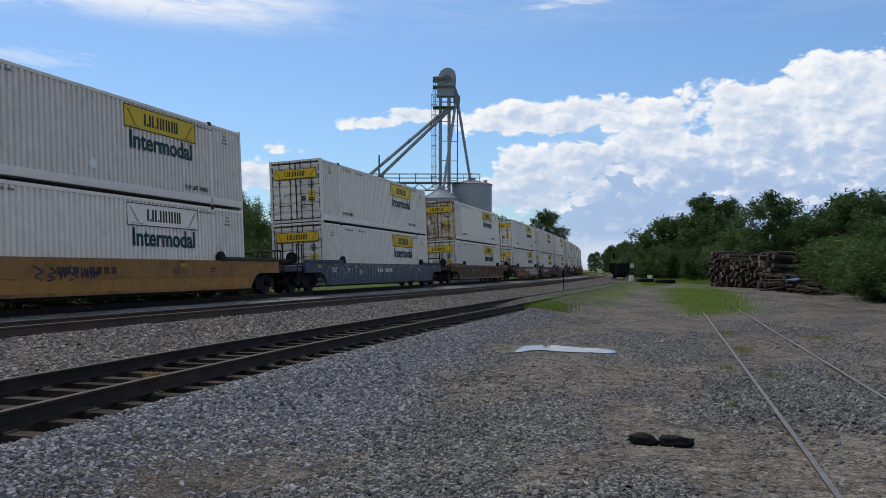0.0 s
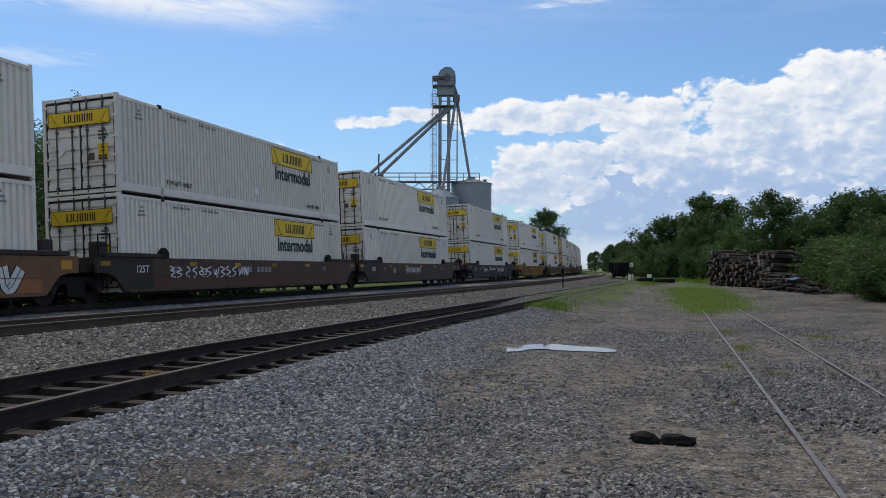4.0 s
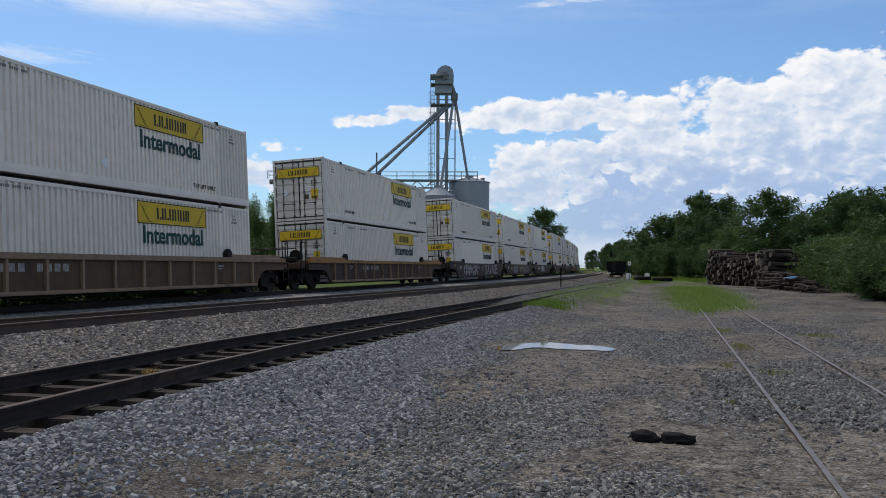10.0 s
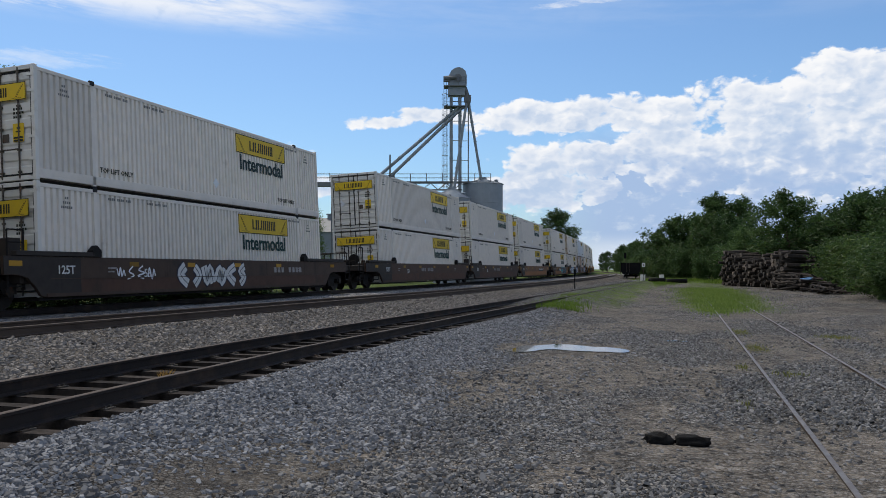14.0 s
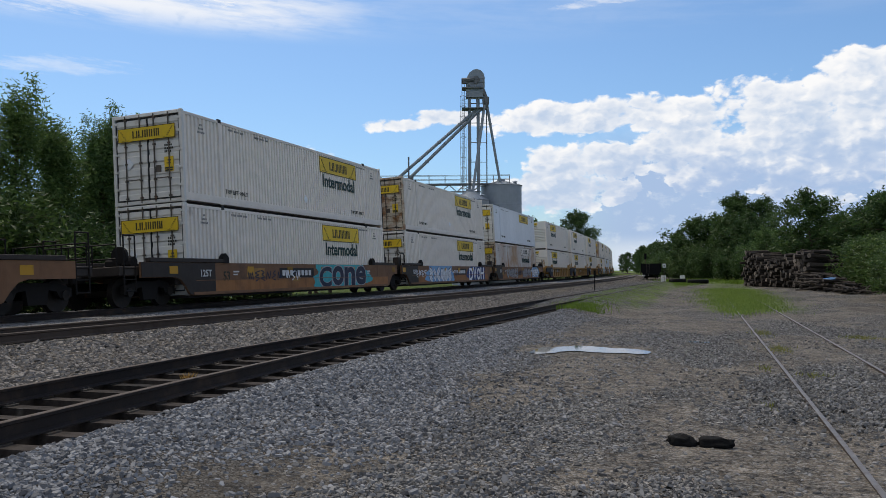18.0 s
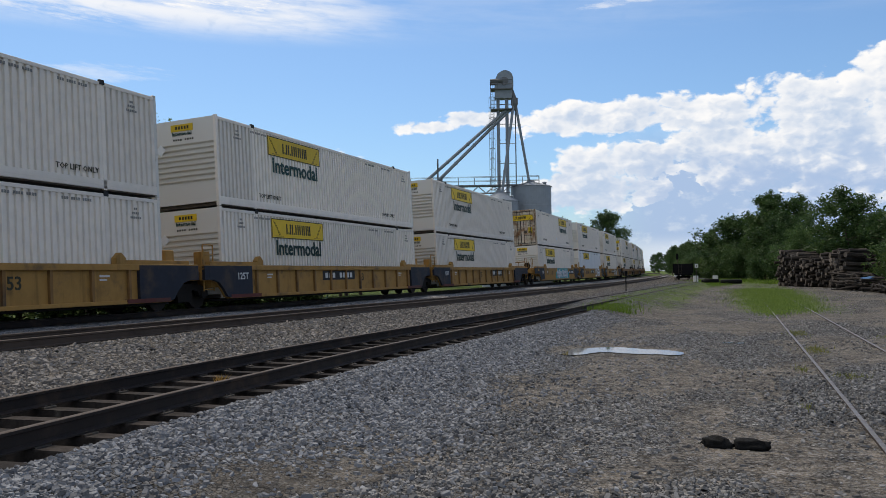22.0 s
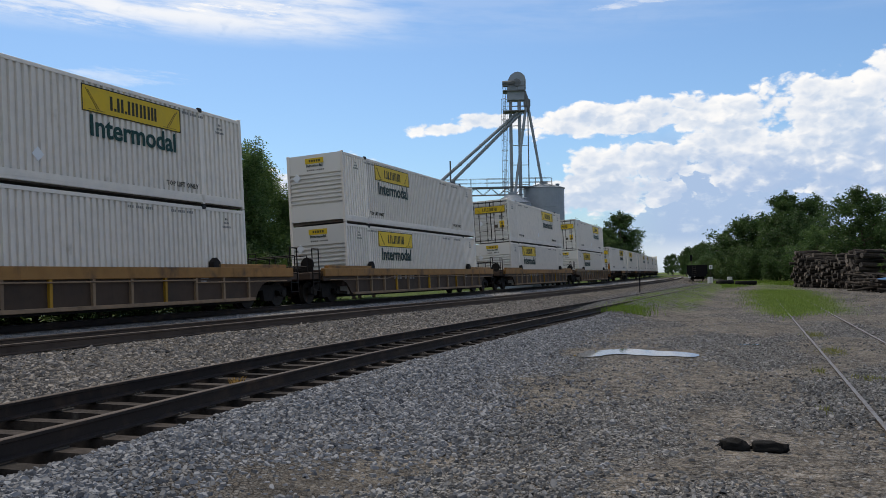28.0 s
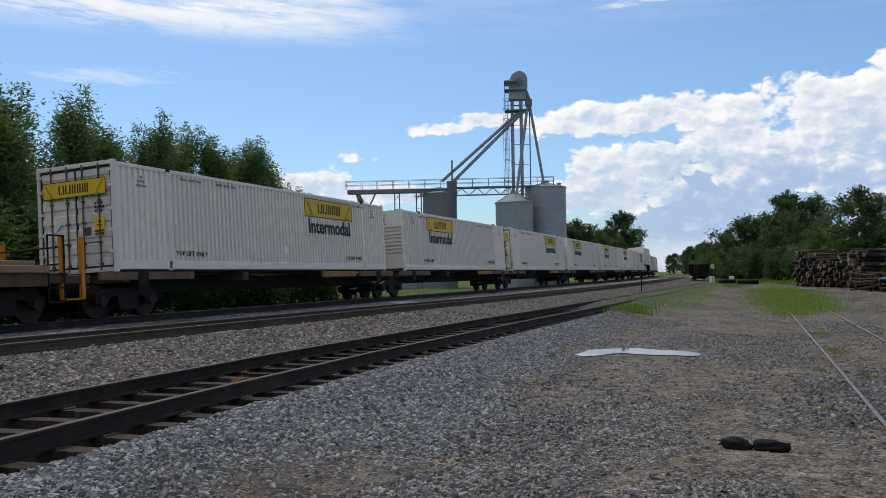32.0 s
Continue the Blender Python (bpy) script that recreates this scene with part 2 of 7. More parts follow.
RUST = (0.16, 0.065, 0.03)
M = {
    "white": material("container_white", (0.80, 0.735, 0.65), 0.5, grain=((0.66, 0.62, 0.56), 3.0, 0.5), stain=((0.45, 0.395, 0.33), 1.1, 0.27),
                      streak=((0.50, 0.46, 0.40), 3.0, 0.28), bump=0.1, vary=0.14),
    "cool": material("container_cool_white", (0.74, 0.76, 0.775), 0.5, grain=((0.66, 0.68, 0.69), 3.0, 0.5), streak=((0.46, 0.46, 0.44), 3.0, 0.24), bump=0.08, vary=0.06),
    "rusty": material("container_rust_streaked", (0.66, 0.64, 0.6), 0.6, stain=((0.46, 0.30, 0.18), 0.4, 0.45), streak=((0.40, 0.19, 0.08), 6.0, 0.46), bump=0.15, vary=0.05),
    "door": material("door_white", (0.68, 0.66, 0.61), 0.55, stain=((0.36, 0.27, 0.19), 1.7, 0.32), streak=((0.24, 0.13, 0.07), 3.4, 0.30), bump=0.12, vary=0.16),
    "door_rust": material("door_rust_streaked", (0.60, 0.53, 0.42), 0.65, stain=((0.27, 0.13, 0.055), 1.9, 0.46), streak=((0.15, 0.06, 0.025), 3.4, 0.42), bump=0.15, vary=0.16),
    "steel_dirty": material("dirty_steel", (0.10, 0.085, 0.07), 0.65, 0.3, stain=(RUST, 4.0, 0.35), bump=0.2),
    "black": material("black_seal", (0.02, 0.02, 0.021), 0.6, stain=((0.05, 0.045, 0.04), 6.0, 0.3)),
    "yellow": material("sign_yellow", (0.74, 0.50, 0.03), 0.5, grain=((0.6, 0.42, 0.05), 5.0, 0.5), stain=((0.42, 0.33, 0.12), 2.0, 0.15), vary=0.2),
    "fade": material("faded_print", (0.16, 0.16, 0.15), 0.6, grain=((0.35, 0.35, 0.33), 14.0, 0.6)),
    "front": material("front_wall_white", (0.68, 0.66, 0.61), 0.55, stain=((0.42, 0.34, 0.26), 1.2, 0.25), streak=((0.36, 0.22, 0.13), 3.0, 0.2), bump=0.1, vary=0.12),
    "ink": material("sign_ink", (0.03, 0.03, 0.02), 0.6, grain=((0.06, 0.06, 0.04), 20.0, 0.4)),
    "green": material("word_green", (0.006, 0.055, 0.047), 0.5, grain=((0.012, 0.028, 0.03), 12.0, 0.6), vary=0.55),
    "rail": material("rail_steel", (0.03, 0.024, 0.022), 0.62, 0.35, stain=((0.075, 0.05, 0.036), 2.0, 0.4), bump=0.15),
    "rail_brown": material("rail_rusty", (0.075, 0.056, 0.044), 0.7, 0.15, stain=((0.05, 0.036, 0.028), 2.0, 0.4), bump=0.15),
    "railtop_dull": material("rail_head_dull", (0.085, 0.068, 0.058), 0.7, 0.1, grain=((0.06, 0.042, 0.032), 8.0, 0.7), stain=((0.19, 0.18, 0.18), 1.3, 0.3)),
    "railtop": material("rail_head_polished", (0.34, 0.33, 0.33), 0.35, 0.85, grain=((0.2, 0.18, 0.17), 8.0, 0.5)),
    "tie": material("weathered_tie", (0.047, 0.039, 0.034), 0.95, grain=((0.02, 0.017, 0.015), 9.0, 0.85), stain=((0.21, 0.197, 0.18), 2.4, 0.28), bump=0.6, bump_scale=25, vary=0.45),
    "galv": material("galvanised_steel", (0.25, 0.285, 0.32), 0.55, 0.2, grain=((0.20, 0.23, 0.26), 1.2, 0.6), streak=((0.17, 0.19, 0.21), 1.0, 0.3), bump=0.05),
    # streaked steel, darkened to paint in the elevator's backlit look
    "galv_dark": material("weathered_steel", (0.16, 0.17, 0.18), 0.6, 0.3, streak=((0.09, 0.085, 0.08), 1.0, 0.4), bump=0.05),
    "bark": material("bark", (0.10, 0.075, 0.055), 0.95, grain=((0.05, 0.04, 0.03), 12.0, 0.7), bump=0.6, bump_scale=18),
    "railtop_stub": material("stub_rail_head", (0.17, 0.16, 0.155), 0.5, 0.4, grain=((0.09, 0.07, 0.06), 6.0, 0.7), stain=((0.09, 0.05, 0.035), 0.8, 0.3)),
    "log_end": material("cut_log_end", (0.21, 0.185, 0.16), 0.9, grain=((0.08, 0.062, 0.05), 8.0, 0.8), vary=0.85),
    "log": material("log_wood", (0.06, 0.051, 0.044), 0.9, grain=((0.022, 0.019, 0.017), 5.0, 0.7), stain=((0.26, 0.225, 0.185), 1.0, 0.3), bump=0.5, bump_scale=14, vary=0.5),
    "rubber": material("black_rubber", (0.008, 0.008, 0.008), 0.9, grain=((0.015, 0.015, 0.015), 30.0, 0.5), spec=0.15, bump=0.5, bump_scale=50),
    "blackcar": material("black_wagon_paint", (0.012, 0.012, 0.013), 0.85, spec=0.05, stain=((0.028, 0.024, 0.022), 2.0, 0.3)),
    "wheel": material("wheel_steel", (0.028, 0.024, 0.021), 0.6, 0.4, stain=(RUST, 3.0, 0.3), bump=0.15),
    "truck": material("truck_frame_paint", (0.013, 0.011, 0.010), 0.75, stain=((0.04, 0.026, 0.018), 2.0, 0.25), bump=0.2),
    "orange": material("safety_orange", (0.52, 0.20, 0.02), 0.6, stain=((0.25, 0.1, 0.03), 2.0, 0.3)),
    "spray": material("white_spray_paint", (0.74, 0.76, 0.79), 0.6, grain=((0.55, 0.55, 0.56), 6.0, 0.5)),
    "spray_dark": material("dark_spray_paint", (0.02, 0.025, 0.05), 0.6, grain=((0.05, 0.05, 0.07), 4.0, 0.5)),
    "spray_navy": material("navy_spray_paint", (0.015, 0.04, 0.16), 0.6, grain=((0.04, 0.08, 0.22), 4.0, 0.5)),
    "spray_teal": material("teal_spray_paint", (0.04, 0.33, 0.36), 0.6, grain=((0.1, 0.4, 0.4), 4.0, 0.5)),
    "spray_sky": material("pale_blue_spray_paint", (0.16, 0.33, 0.55), 0.6, grain=((0.25, 0.42, 0.6), 4.0, 0.6)),
    "spray_grey": material("silver_spray_paint", (0.34, 0.34, 0.35), 0.55, 0.2, grain=((0.22, 0.22, 0.22), 5.0, 0.6)),
    "umber_spray": material("brown_spray_edge", (0.05, 0.032, 0.025), 0.7, grain=((0.09, 0.06, 0.045), 6.0, 0.5)),
    "reflector": material("dull_orange_reflector", (0.42, 0.23, 0.025), 0.5, stain=((0.2, 0.11, 0.03), 3.0, 0.35), vary=0.5),
    "spray_tan": material("tan_spray_paint", (0.36, 0.29, 0.21), 0.6, grain=((0.2, 0.15, 0.11), 5.0, 0.6)),
    "worn_stencil": material("worn_white_stencil", (0.30, 0.29, 0.28), 0.7, grain=((0.14, 0.12, 0.11), 9.0, 0.7)),
    "stencil": material("white_stencil", (0.6, 0.6, 0.58), 0.6, grain=((0.4, 0.4, 0.4), 12.0, 0.4)),
}


def body_paint(name, c, dirt=(0.07, 0.05, 0.038)):
    return material(name, c, 0.6, 0.0, grain=(tuple(x * 0.75 for x in c), 2.5, 0.6), stain=(dirt, 1.1, 0.38),
                    streak=(tuple(x * 0.42 for x in c), 2.4, 0.38), bump=0.15, vary=0.1)


PAINT = {
    "ochre": body_paint("faded_ochre_paint", (0.30, 0.155, 0.05)),
    "slate": body_paint("slate_blue_paint", (0.075, 0.09, 0.12)),
    "brown": body_paint("rust_brown_paint", (0.088, 0.052, 0.036), (0.045, 0.034, 0.028)),
    # _low tones: light on a slanted lower side painted in, plus its redder hue
    "brown_low": body_paint("scuffed_brown_paint", (0.10, 0.050, 0.032), (0.05, 0.034, 0.026)),
    "end_dark": body_paint("blackened_end_paint", (0.042, 0.034, 0.029), (0.025, 0.02, 0.018)),
    "umber": body_paint("umber_paint", (0.072, 0.047, 0.034), (0.04, 0.031, 0.025)),
    "umber_low": body_paint("scuffed_umber_paint", (0.082, 0.044, 0.03), (0.045, 0.032, 0.024)),
    "mustard_rib": body_paint("worn_mustard_rib_paint", (0.23, 0.125, 0.045)),
    "maroon": body_paint("maroon_paint", (0.11, 0.032, 0.027)),
    "black": body_paint("black_paint", (0.03, 0.028, 0.03)),
    "tan": body_paint("tan_paint", (0.30, 0.155, 0.05)),
    "chestnut": body_paint("chestnut_paint", (0.20, 0.105, 0.055), (0.10, 0.06, 0.04)),
    "chestnut_low": body_paint("scuffed_chestnut_paint", (0.31, 0.14, 0.052), (0.19, 0.09, 0.04)),
    "mustard_low": body_paint("scuffed_mustard_paint", (0.40, 0.215, 0.05), (0.3, 0.16, 0.05)),
    "ochre_low": body_paint("scuffed_ochre_paint", (0.37, 0.18, 0.045), (0.25, 0.13, 0.05)),
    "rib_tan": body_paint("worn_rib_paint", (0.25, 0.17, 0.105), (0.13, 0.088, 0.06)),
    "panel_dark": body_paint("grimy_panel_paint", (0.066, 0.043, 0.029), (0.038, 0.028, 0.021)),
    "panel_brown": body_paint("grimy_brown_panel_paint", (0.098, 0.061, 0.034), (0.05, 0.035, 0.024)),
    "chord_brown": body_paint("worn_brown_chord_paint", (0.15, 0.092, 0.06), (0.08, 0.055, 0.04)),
    "mustard": body_paint("mustard_paint", (0.36, 0.20, 0.055)),
    "navy": body_paint("navy_paint", (0.02, 0.024, 0.036)),
}

# ---- mesh helpers ----


def mesh_of(name, bm, mat, smooth=False):
    me = bpy.data.meshes.new(name)
    bmesh.ops.recalc_face_normals(bm, faces=bm.faces[:])
    if smooth:
        for f in bm.faces:
            f.smooth = True
    bm.to_mesh(me)
    bm.free()
    for x in (mat if isinstance(mat, (list, tuple)) else [mat]):
        me.materials.append(x)
    return me


def part(name, bm, mat, parent, label="", smooth=False):
    """Links a bmesh, or a mesh, as one part under its thing."""
    me = bm if isinstance(bm, bpy.types.Mesh) else mesh_of(name, bm, mat, smooth)
    ob = new(name, me)
    ob.parent = parent
    if label:
        ob["label"] = label
    return ob


def thing(name, label, category, group="", kind="", m=None):
    ob = new(name)
    ob.empty_display_size = 0.2
    tagged(ob, label, category, group, kind)
    if m is not None:
        ob.matrix_world = m
    return ob


def raw(verts, faces, name, mat, smooth=False):
    me = bpy.data.meshes.new(name)
    me.from_pydata(verts, [], faces)
    me.materials.append(mat)
    if smooth:
        me.shade_smooth()
    return me


def box(bm, x0, x1, y0, y1, z0, z1, bevel=0.0):
    r = bmesh.ops.create_cube(bm, size=1.0, matrix=Matrix.LocRotScale(((x0 + x1) / 2, (y0 + y1) / 2, (z0 + z1) / 2), None, (x1 - x0, y1 - y0, z1 - z0)))
    if bevel:
        es = list({e for v in r["verts"] for e in v.link_edges})
        bmesh.ops.bevel(bm, geom=es, offset=bevel, segments=1, affect="EDGES")


def rod(bm, a, b, r, seg=8, r2=None):
    a, b = Vector(a), Vector(b)
    d = b - a
    q = d.to_track_quat("Z", "Y").to_matrix().to_4x4()
    bmesh.ops.create_cone(bm, cap_ends=True, segments=seg, radius1=r, radius2=r if r2 is None else r2, depth=d.length,
                          matrix=Matrix.Translation((a + b) / 2) @ q)


def prism(bm, pts, axis, lo, hi):
    """A polygon pushed along an axis: x, y or z; pts in the other two."""
    def at(p, d):
        return {"x": (d, p[0], p[1]), "y": (p[0], d, p[1]), "z": (p[0], p[1], d)}[axis]
    va = [bm.verts.new(at(p, lo)) for p in pts]
    vb = [bm.verts.new(at(p, hi)) for p in pts]
    bm.faces.new(va)
    bm.faces.new(vb[::-1])
    for i in range(len(pts)):
        j = (i + 1) % len(pts)
        bm.faces.new((va[i], vb[i], vb[j], va[j]))


def text_mesh(name, words, size, mat, depth=0.004, bold=0.0, fine=3):
    """Flat raised lettering in the built-in font, centred, in the xy plane."""
    cu = bpy.data.curves.new(name, "FONT")
    cu.body, cu.size, cu.align_x, cu.align_y, cu.extrude = words, size, "CENTER", "CENTER", depth
    cu.resolution_u, cu.offset = fine, size * bold
    ob = bpy.data.objects.new(name, cu)
    me = bpy.data.meshes.new_from_object(ob)
    me.name = name
    me.materials.clear()
    me.materials.append(mat)
    bpy.data.objects.remove(ob)
    return me


def facing_side(me, name, parent, x, y, z, side=1, label=""):
    """Puts lettering on a face across x; reads along the outer face."""
    ob = part(name, me, None, parent, label)
    ob.matrix_local = pose(x, y, z, 90, 0, 90 if side > 0 else -90)
    return ob


def facing_end(me, name, parent, x, y, z, label=""):
    ob = part(name, me, None, parent, label)
    ob.matrix_local = pose(x, y, z, 90, 0, 0)
    return ob


# ---- the plan: s runs along the main line, n across it to the right ----
HEAD = radians(15.83)
AX, NX = Vector((math.sin(HEAD), math.cos(HEAD), 0)), Vector((math.cos(HEAD), -math.sin(HEAD), 0))
BEND, CURVE = 50.0, 0.0006
MAIN_N, MAIN_Z, CANT = -16.5, 0.653, 2.85


def line(s, off=0.0):
    """A place on the main line or off to its right, and the turn of the track there, in radians to the left."""
    if s <= BEND:
        p, th = AX * s + NX * MAIN_N, 0.0
    else:
        th = CURVE * (s - BEND)
        p = AX * (BEND + math.sin(th) / CURVE) + NX * (MAIN_N - (1 - math.cos(th)) / CURVE)
    return p + (NX * math.cos(th) + AX * math.sin(th)) * off, th


def ease(table, s):
    """Smooth values between rows of (s, value)."""
    if s <= table[0][0]:
        return table[0][1]
    for (a, u), (b, v) in zip(table, table[1:]):
        if s <= b:
            k = (s - a) / (b - a)
            k = k * 0.6 + 0.4 * k * k * (3 - 2 * k)
            return u + (v - u) * k
    return table[-1][1]


TRACK_2 = [(-30, 4.35), (8, 4.3), (22, 4.75), (36, 5.5), (60, 6.15), (100, 6.4), (140, 6.4), (900, 6.4)]
SIDING = [(-30, 10.3), (4, 10.15), (8, 9.93), (12, 9.83), (20, 9.98), (28, 10.25), (40, 10.6), (67, 11.3), (100, 11.6), (140, 9.9), (180, 10.0), (900, 10.0)]
STUB = [(-30, 18.45), (8, 18.42), (40, 18.3), (90, 18.1)]


def track_at(table, s):
    return line(s, ease(table, s))

# ---- ground, ballast and tracks ----


DRIFTS = [(1.15, 0.42, 0.6, 1.0), (-0.85, 0.55, 2.3, 1.0), (2.3, -0.5, 4.1, 0.7), (0.5, -1.1, 1.2, 0.7), (3.6, 1.3, 0.4, 0.45), (-3.1, 2.2, 5.0, 0.4)]


def drift(n, s):
    """Above nought: gravel; below: bare soil."""
    return sum(w * math.sin(a * n + b * s + c) for a, b, c, w in DRIFTS)


def ground_material():
    mat = bpy.data.materials.new("yard_ground")
    mat.use_nodes = True
    g = Nodes(mat.node_tree)
    co = g.add("ShaderNodeTexCoord").outputs["Object"]
    sep = g.add("ShaderNodeSeparateXYZ", i0=co)
    n_ = g.m("ADD", g.m("MULTIPLY", sep.outputs[0], math.cos(HEAD)), g.m("MULTIPLY", sep.outputs[1], -math.sin(HEAD)))
    s_ = g.m("ADD", g.m("MULTIPLY", sep.outputs[0], math.sin(HEAD)), g.m("MULTIPLY", sep.outputs[1], math.cos(HEAD)))
    lane = g.add("ShaderNodeCombineXYZ", i0=n_, i1=g.m("MULTIPLY", s_, 0.4), i2=0.0).outputs[0]
    stones = g.add("ShaderNodeTexVoronoi", Vector=co, Scale=24.0)
    edge = g.add("ShaderNodeTexVoronoi", Vector=co, Scale=24.0)
    edge.feature = "DISTANCE_TO_EDGE"
    fine = g.add("ShaderNodeTexVoronoi", Vector=co, Scale=46.0)
    pick = g.add("ShaderNodeSeparateColor", i0=stones.outputs["Color"])
    tone, tone_b = pick.outputs[0], pick.outputs[1]
    tone2 = g.add("ShaderNodeSeparateColor", i0=fine.outputs["Color"]).outputs[0]
    gap = g.step(edge.outputs["Distance"], 0.0, 0.09)
    patch = g.noise(lane, 0.5, 7, 0.62)
    wob = g.m("MULTIPLY", g.m("SUBTRACT", patch, 0.5), 2.6)
    nn = g.m("ADD", n_, wob)
    # crushed stone, each piece its own tone: blue-grey by the siding, browner between the tracks
    # blue is darker than the loose stones on it: painted shade between them
    blue = g.mix(tone, (0.06, 0.062, 0.066, 1), (0.215, 0.22, 0.23, 1))
    warm = g.mix(tone, (0.07, 0.062, 0.054, 1), (0.26, 0.238, 0.21, 1))
    gravel = g.mix(g.step(n_, -7.6, -9.0), blue, warm)
    gravel = g.mix(g.step(nn, -4.6, -3.6), gravel, g.mix(tone, (0.07, 0.069, 0.068, 1), (0.265, 0.258, 0.247, 1)))
    gravel = g.mix(g.m("MULTIPLY", g.m("MULTIPLY", g.step(n_, -15.6, -15.2), g.step(n_, -13.1, -13.6)), 0.75), gravel, (0.40, 0.40, 0.405, 1))
    # darker brown band between the siding rails, ending farther along
    dark_bed = g.m("MULTIPLY", g.m("MULTIPLY", g.step(n_, -7.75, -7.35), g.step(n_, -5.35, -5.75)), g.step(s_, 36.0, 24.0))
    gravel = g.mix(g.m("MULTIPLY", dark_bed, 0.72), gravel, (0.045, 0.036, 0.03, 1))
    gravel = g.mix(g.m("MULTIPLY", g.step(tone_b, 0.75, 0.95), 0.6), gravel, (0.17, 0.135, 0.10, 1))
    # dark lines between the stones: their shade painted into the gaps
    gravel = g.mix(g.m("SUBTRACT", 1.0, gap), gravel, (0.026, 0.024, 0.023, 1))
    # packed dirt with grit
    dirt = g.mix(g.noise(co, 1.6, 7, 0.65), (0.095, 0.082, 0.067, 1), (0.215, 0.182, 0.143, 1))
    dirt = g.mix(g.m("MULTIPLY", g.step(tone2, 0.55, 0.85), 0.75), dirt, (0.225, 0.22, 0.212, 1))
    dirt = g.mix(g.m("MULTIPLY", g.step(tone2, 0.30, 0.12), 0.7), dirt, (0.055, 0.05, 0.046, 1))
    wave = g.m("MULTIPLY", g.m("SUBTRACT", g.noise(co, 1.1, 6, 0.65), 0.5), 3.2)
    for a, b_, c, w in DRIFTS:
        wave = g.m("ADD", wave, g.m("MULTIPLY", g.m("SINE", g.m("ADD", g.m("ADD", g.m("MULTIPLY", n_, a), g.m("MULTIPLY", s_, b_)), c)), w))
    band = g.m("MULTIPLY", g.m("MULTIPLY", g.step(nn, -4.3, -3.5), g.step(nn, -0.8, -1.9)), g.step(wave, 1.1, 0.2))
    spots = g.step(wave, 0.25, -0.45)
    cover = g.m("MAXIMUM", band, g.m("MULTIPLY", g.step(nn, -4.2, -3.0), spots))
    cover = g.m("MULTIPLY", cover, g.step(g.m("ADD", g.m("MULTIPLY", g.noise(co, 3.5, 6, 0.7), 0.6), g.m("MULTIPLY", g.noise(lane, 1.1, 6, 0.7), 0.4)), 0.37, 0.50))
    col = g.mix(g.m("MULTIPLY", cover, 0.74), gravel, dirt)
    # mottling at hand and arm width, that still tells from afar
    mott = g.m("ADD", g.m("ADD", g.m("MULTIPLY", g.noise(co, 6.0, 4, 0.7), 0.32), g.m("MULTIPLY", g.noise(co, 17.0, 3, 0.7), 0.42)), g.m("MULTIPLY", g.noise(co, 1.3, 5, 0.65), 0.26))
    col = g.mix(1.0, col, g.mix(g.step(mott, 0.36, 0.64), (0.40, 0.41, 0.43, 1), (1.55, 1.52, 1.47, 1)), "MULTIPLY")
    wet = g.step(g.noise(lane, 0.21, 5, 0.6), 0.52, 0.64)
    col = g.mix(g.m("MULTIPLY", wet, 0.48), col, (0.07, 0.062, 0.053, 1))
    # low grass: over the stub track, on the verge by the siding, far off and behind the main line
    mow = g.noise(co, 0.55, 6, 0.65)
    edge_n = g.m("ADD", n_, g.m("MULTIPLY", g.m("SUBTRACT", mow, 0.5), 3.0))
    edge_s = g.m("ADD", s_, g.m("MULTIPLY", g.m("SUBTRACT", mow, 0.5), 8.0))
    stub = g.m("MULTIPLY", g.m("MULTIPLY", g.step(edge_n, -0.5, 0.5), g.step(edge_n, 4.2, 3.2)), g.step(edge_s, 33.0, 39.0))
    verge = g.m("MULTIPLY", g.m("MULTIPLY", g.step(edge_n, -6.6, -5.6), g.step(edge_n, -2.4, -3.2)), g.step(edge_s, 33.0, 40.0))
    far = g.m("MAXIMUM", g.step(edge_s, 96.0, 108.0), g.step(edge_n, -20.0, -22.0))
    far = g.m("MAXIMUM", far, g.step(edge_n, 13.5, 16.0))
    far = g.m("MULTIPLY", far, g.m("SUBTRACT", 1.0, g.m("MULTIPLY", g.step(n_, -19.0, -18.0), g.step(n_, -5.0, -6.0))))
    far = g.m("MAXIMUM", far, g.m("MULTIPLY", g.m("MAXIMUM", stub, verge), g.step(g.noise(co, 1.6, 7, 0.7), 0.38, 0.56)))
    grass = g.mix(g.noise(co, 2.3, 6, 0.65), (0.056, 0.085, 0.022, 1), (0.14, 0.19, 0.05, 1))
    grass = g.mix(g.m("MULTIPLY", tone2, 0.35), grass, (0.09, 0.115, 0.03, 1))
    col = g.mix(far, col, grass)
    b = g.add("ShaderNodeBsdfPrincipled", Base_Color=col, Roughness=0.9)
    g.put(b, "Specular IOR Level", 0.08)
    h = g.m("ADD", g.m("MULTIPLY", g.m("ADD", gap, g.m("MULTIPLY", tone_b, 0.8)), g.m("SUBTRACT", 1.15, cover)), g.m("MULTIPLY", g.m("SUBTRACT", tone2, fine.outputs["Distance"]), 0.35))
    bp = g.add("ShaderNodeBump", Strength=1.0, Distance=0.03, Height=h)
    g.put(b, "Normal", bp)
    g.add("ShaderNodeOutputMaterial", Surface=b)
    return mat


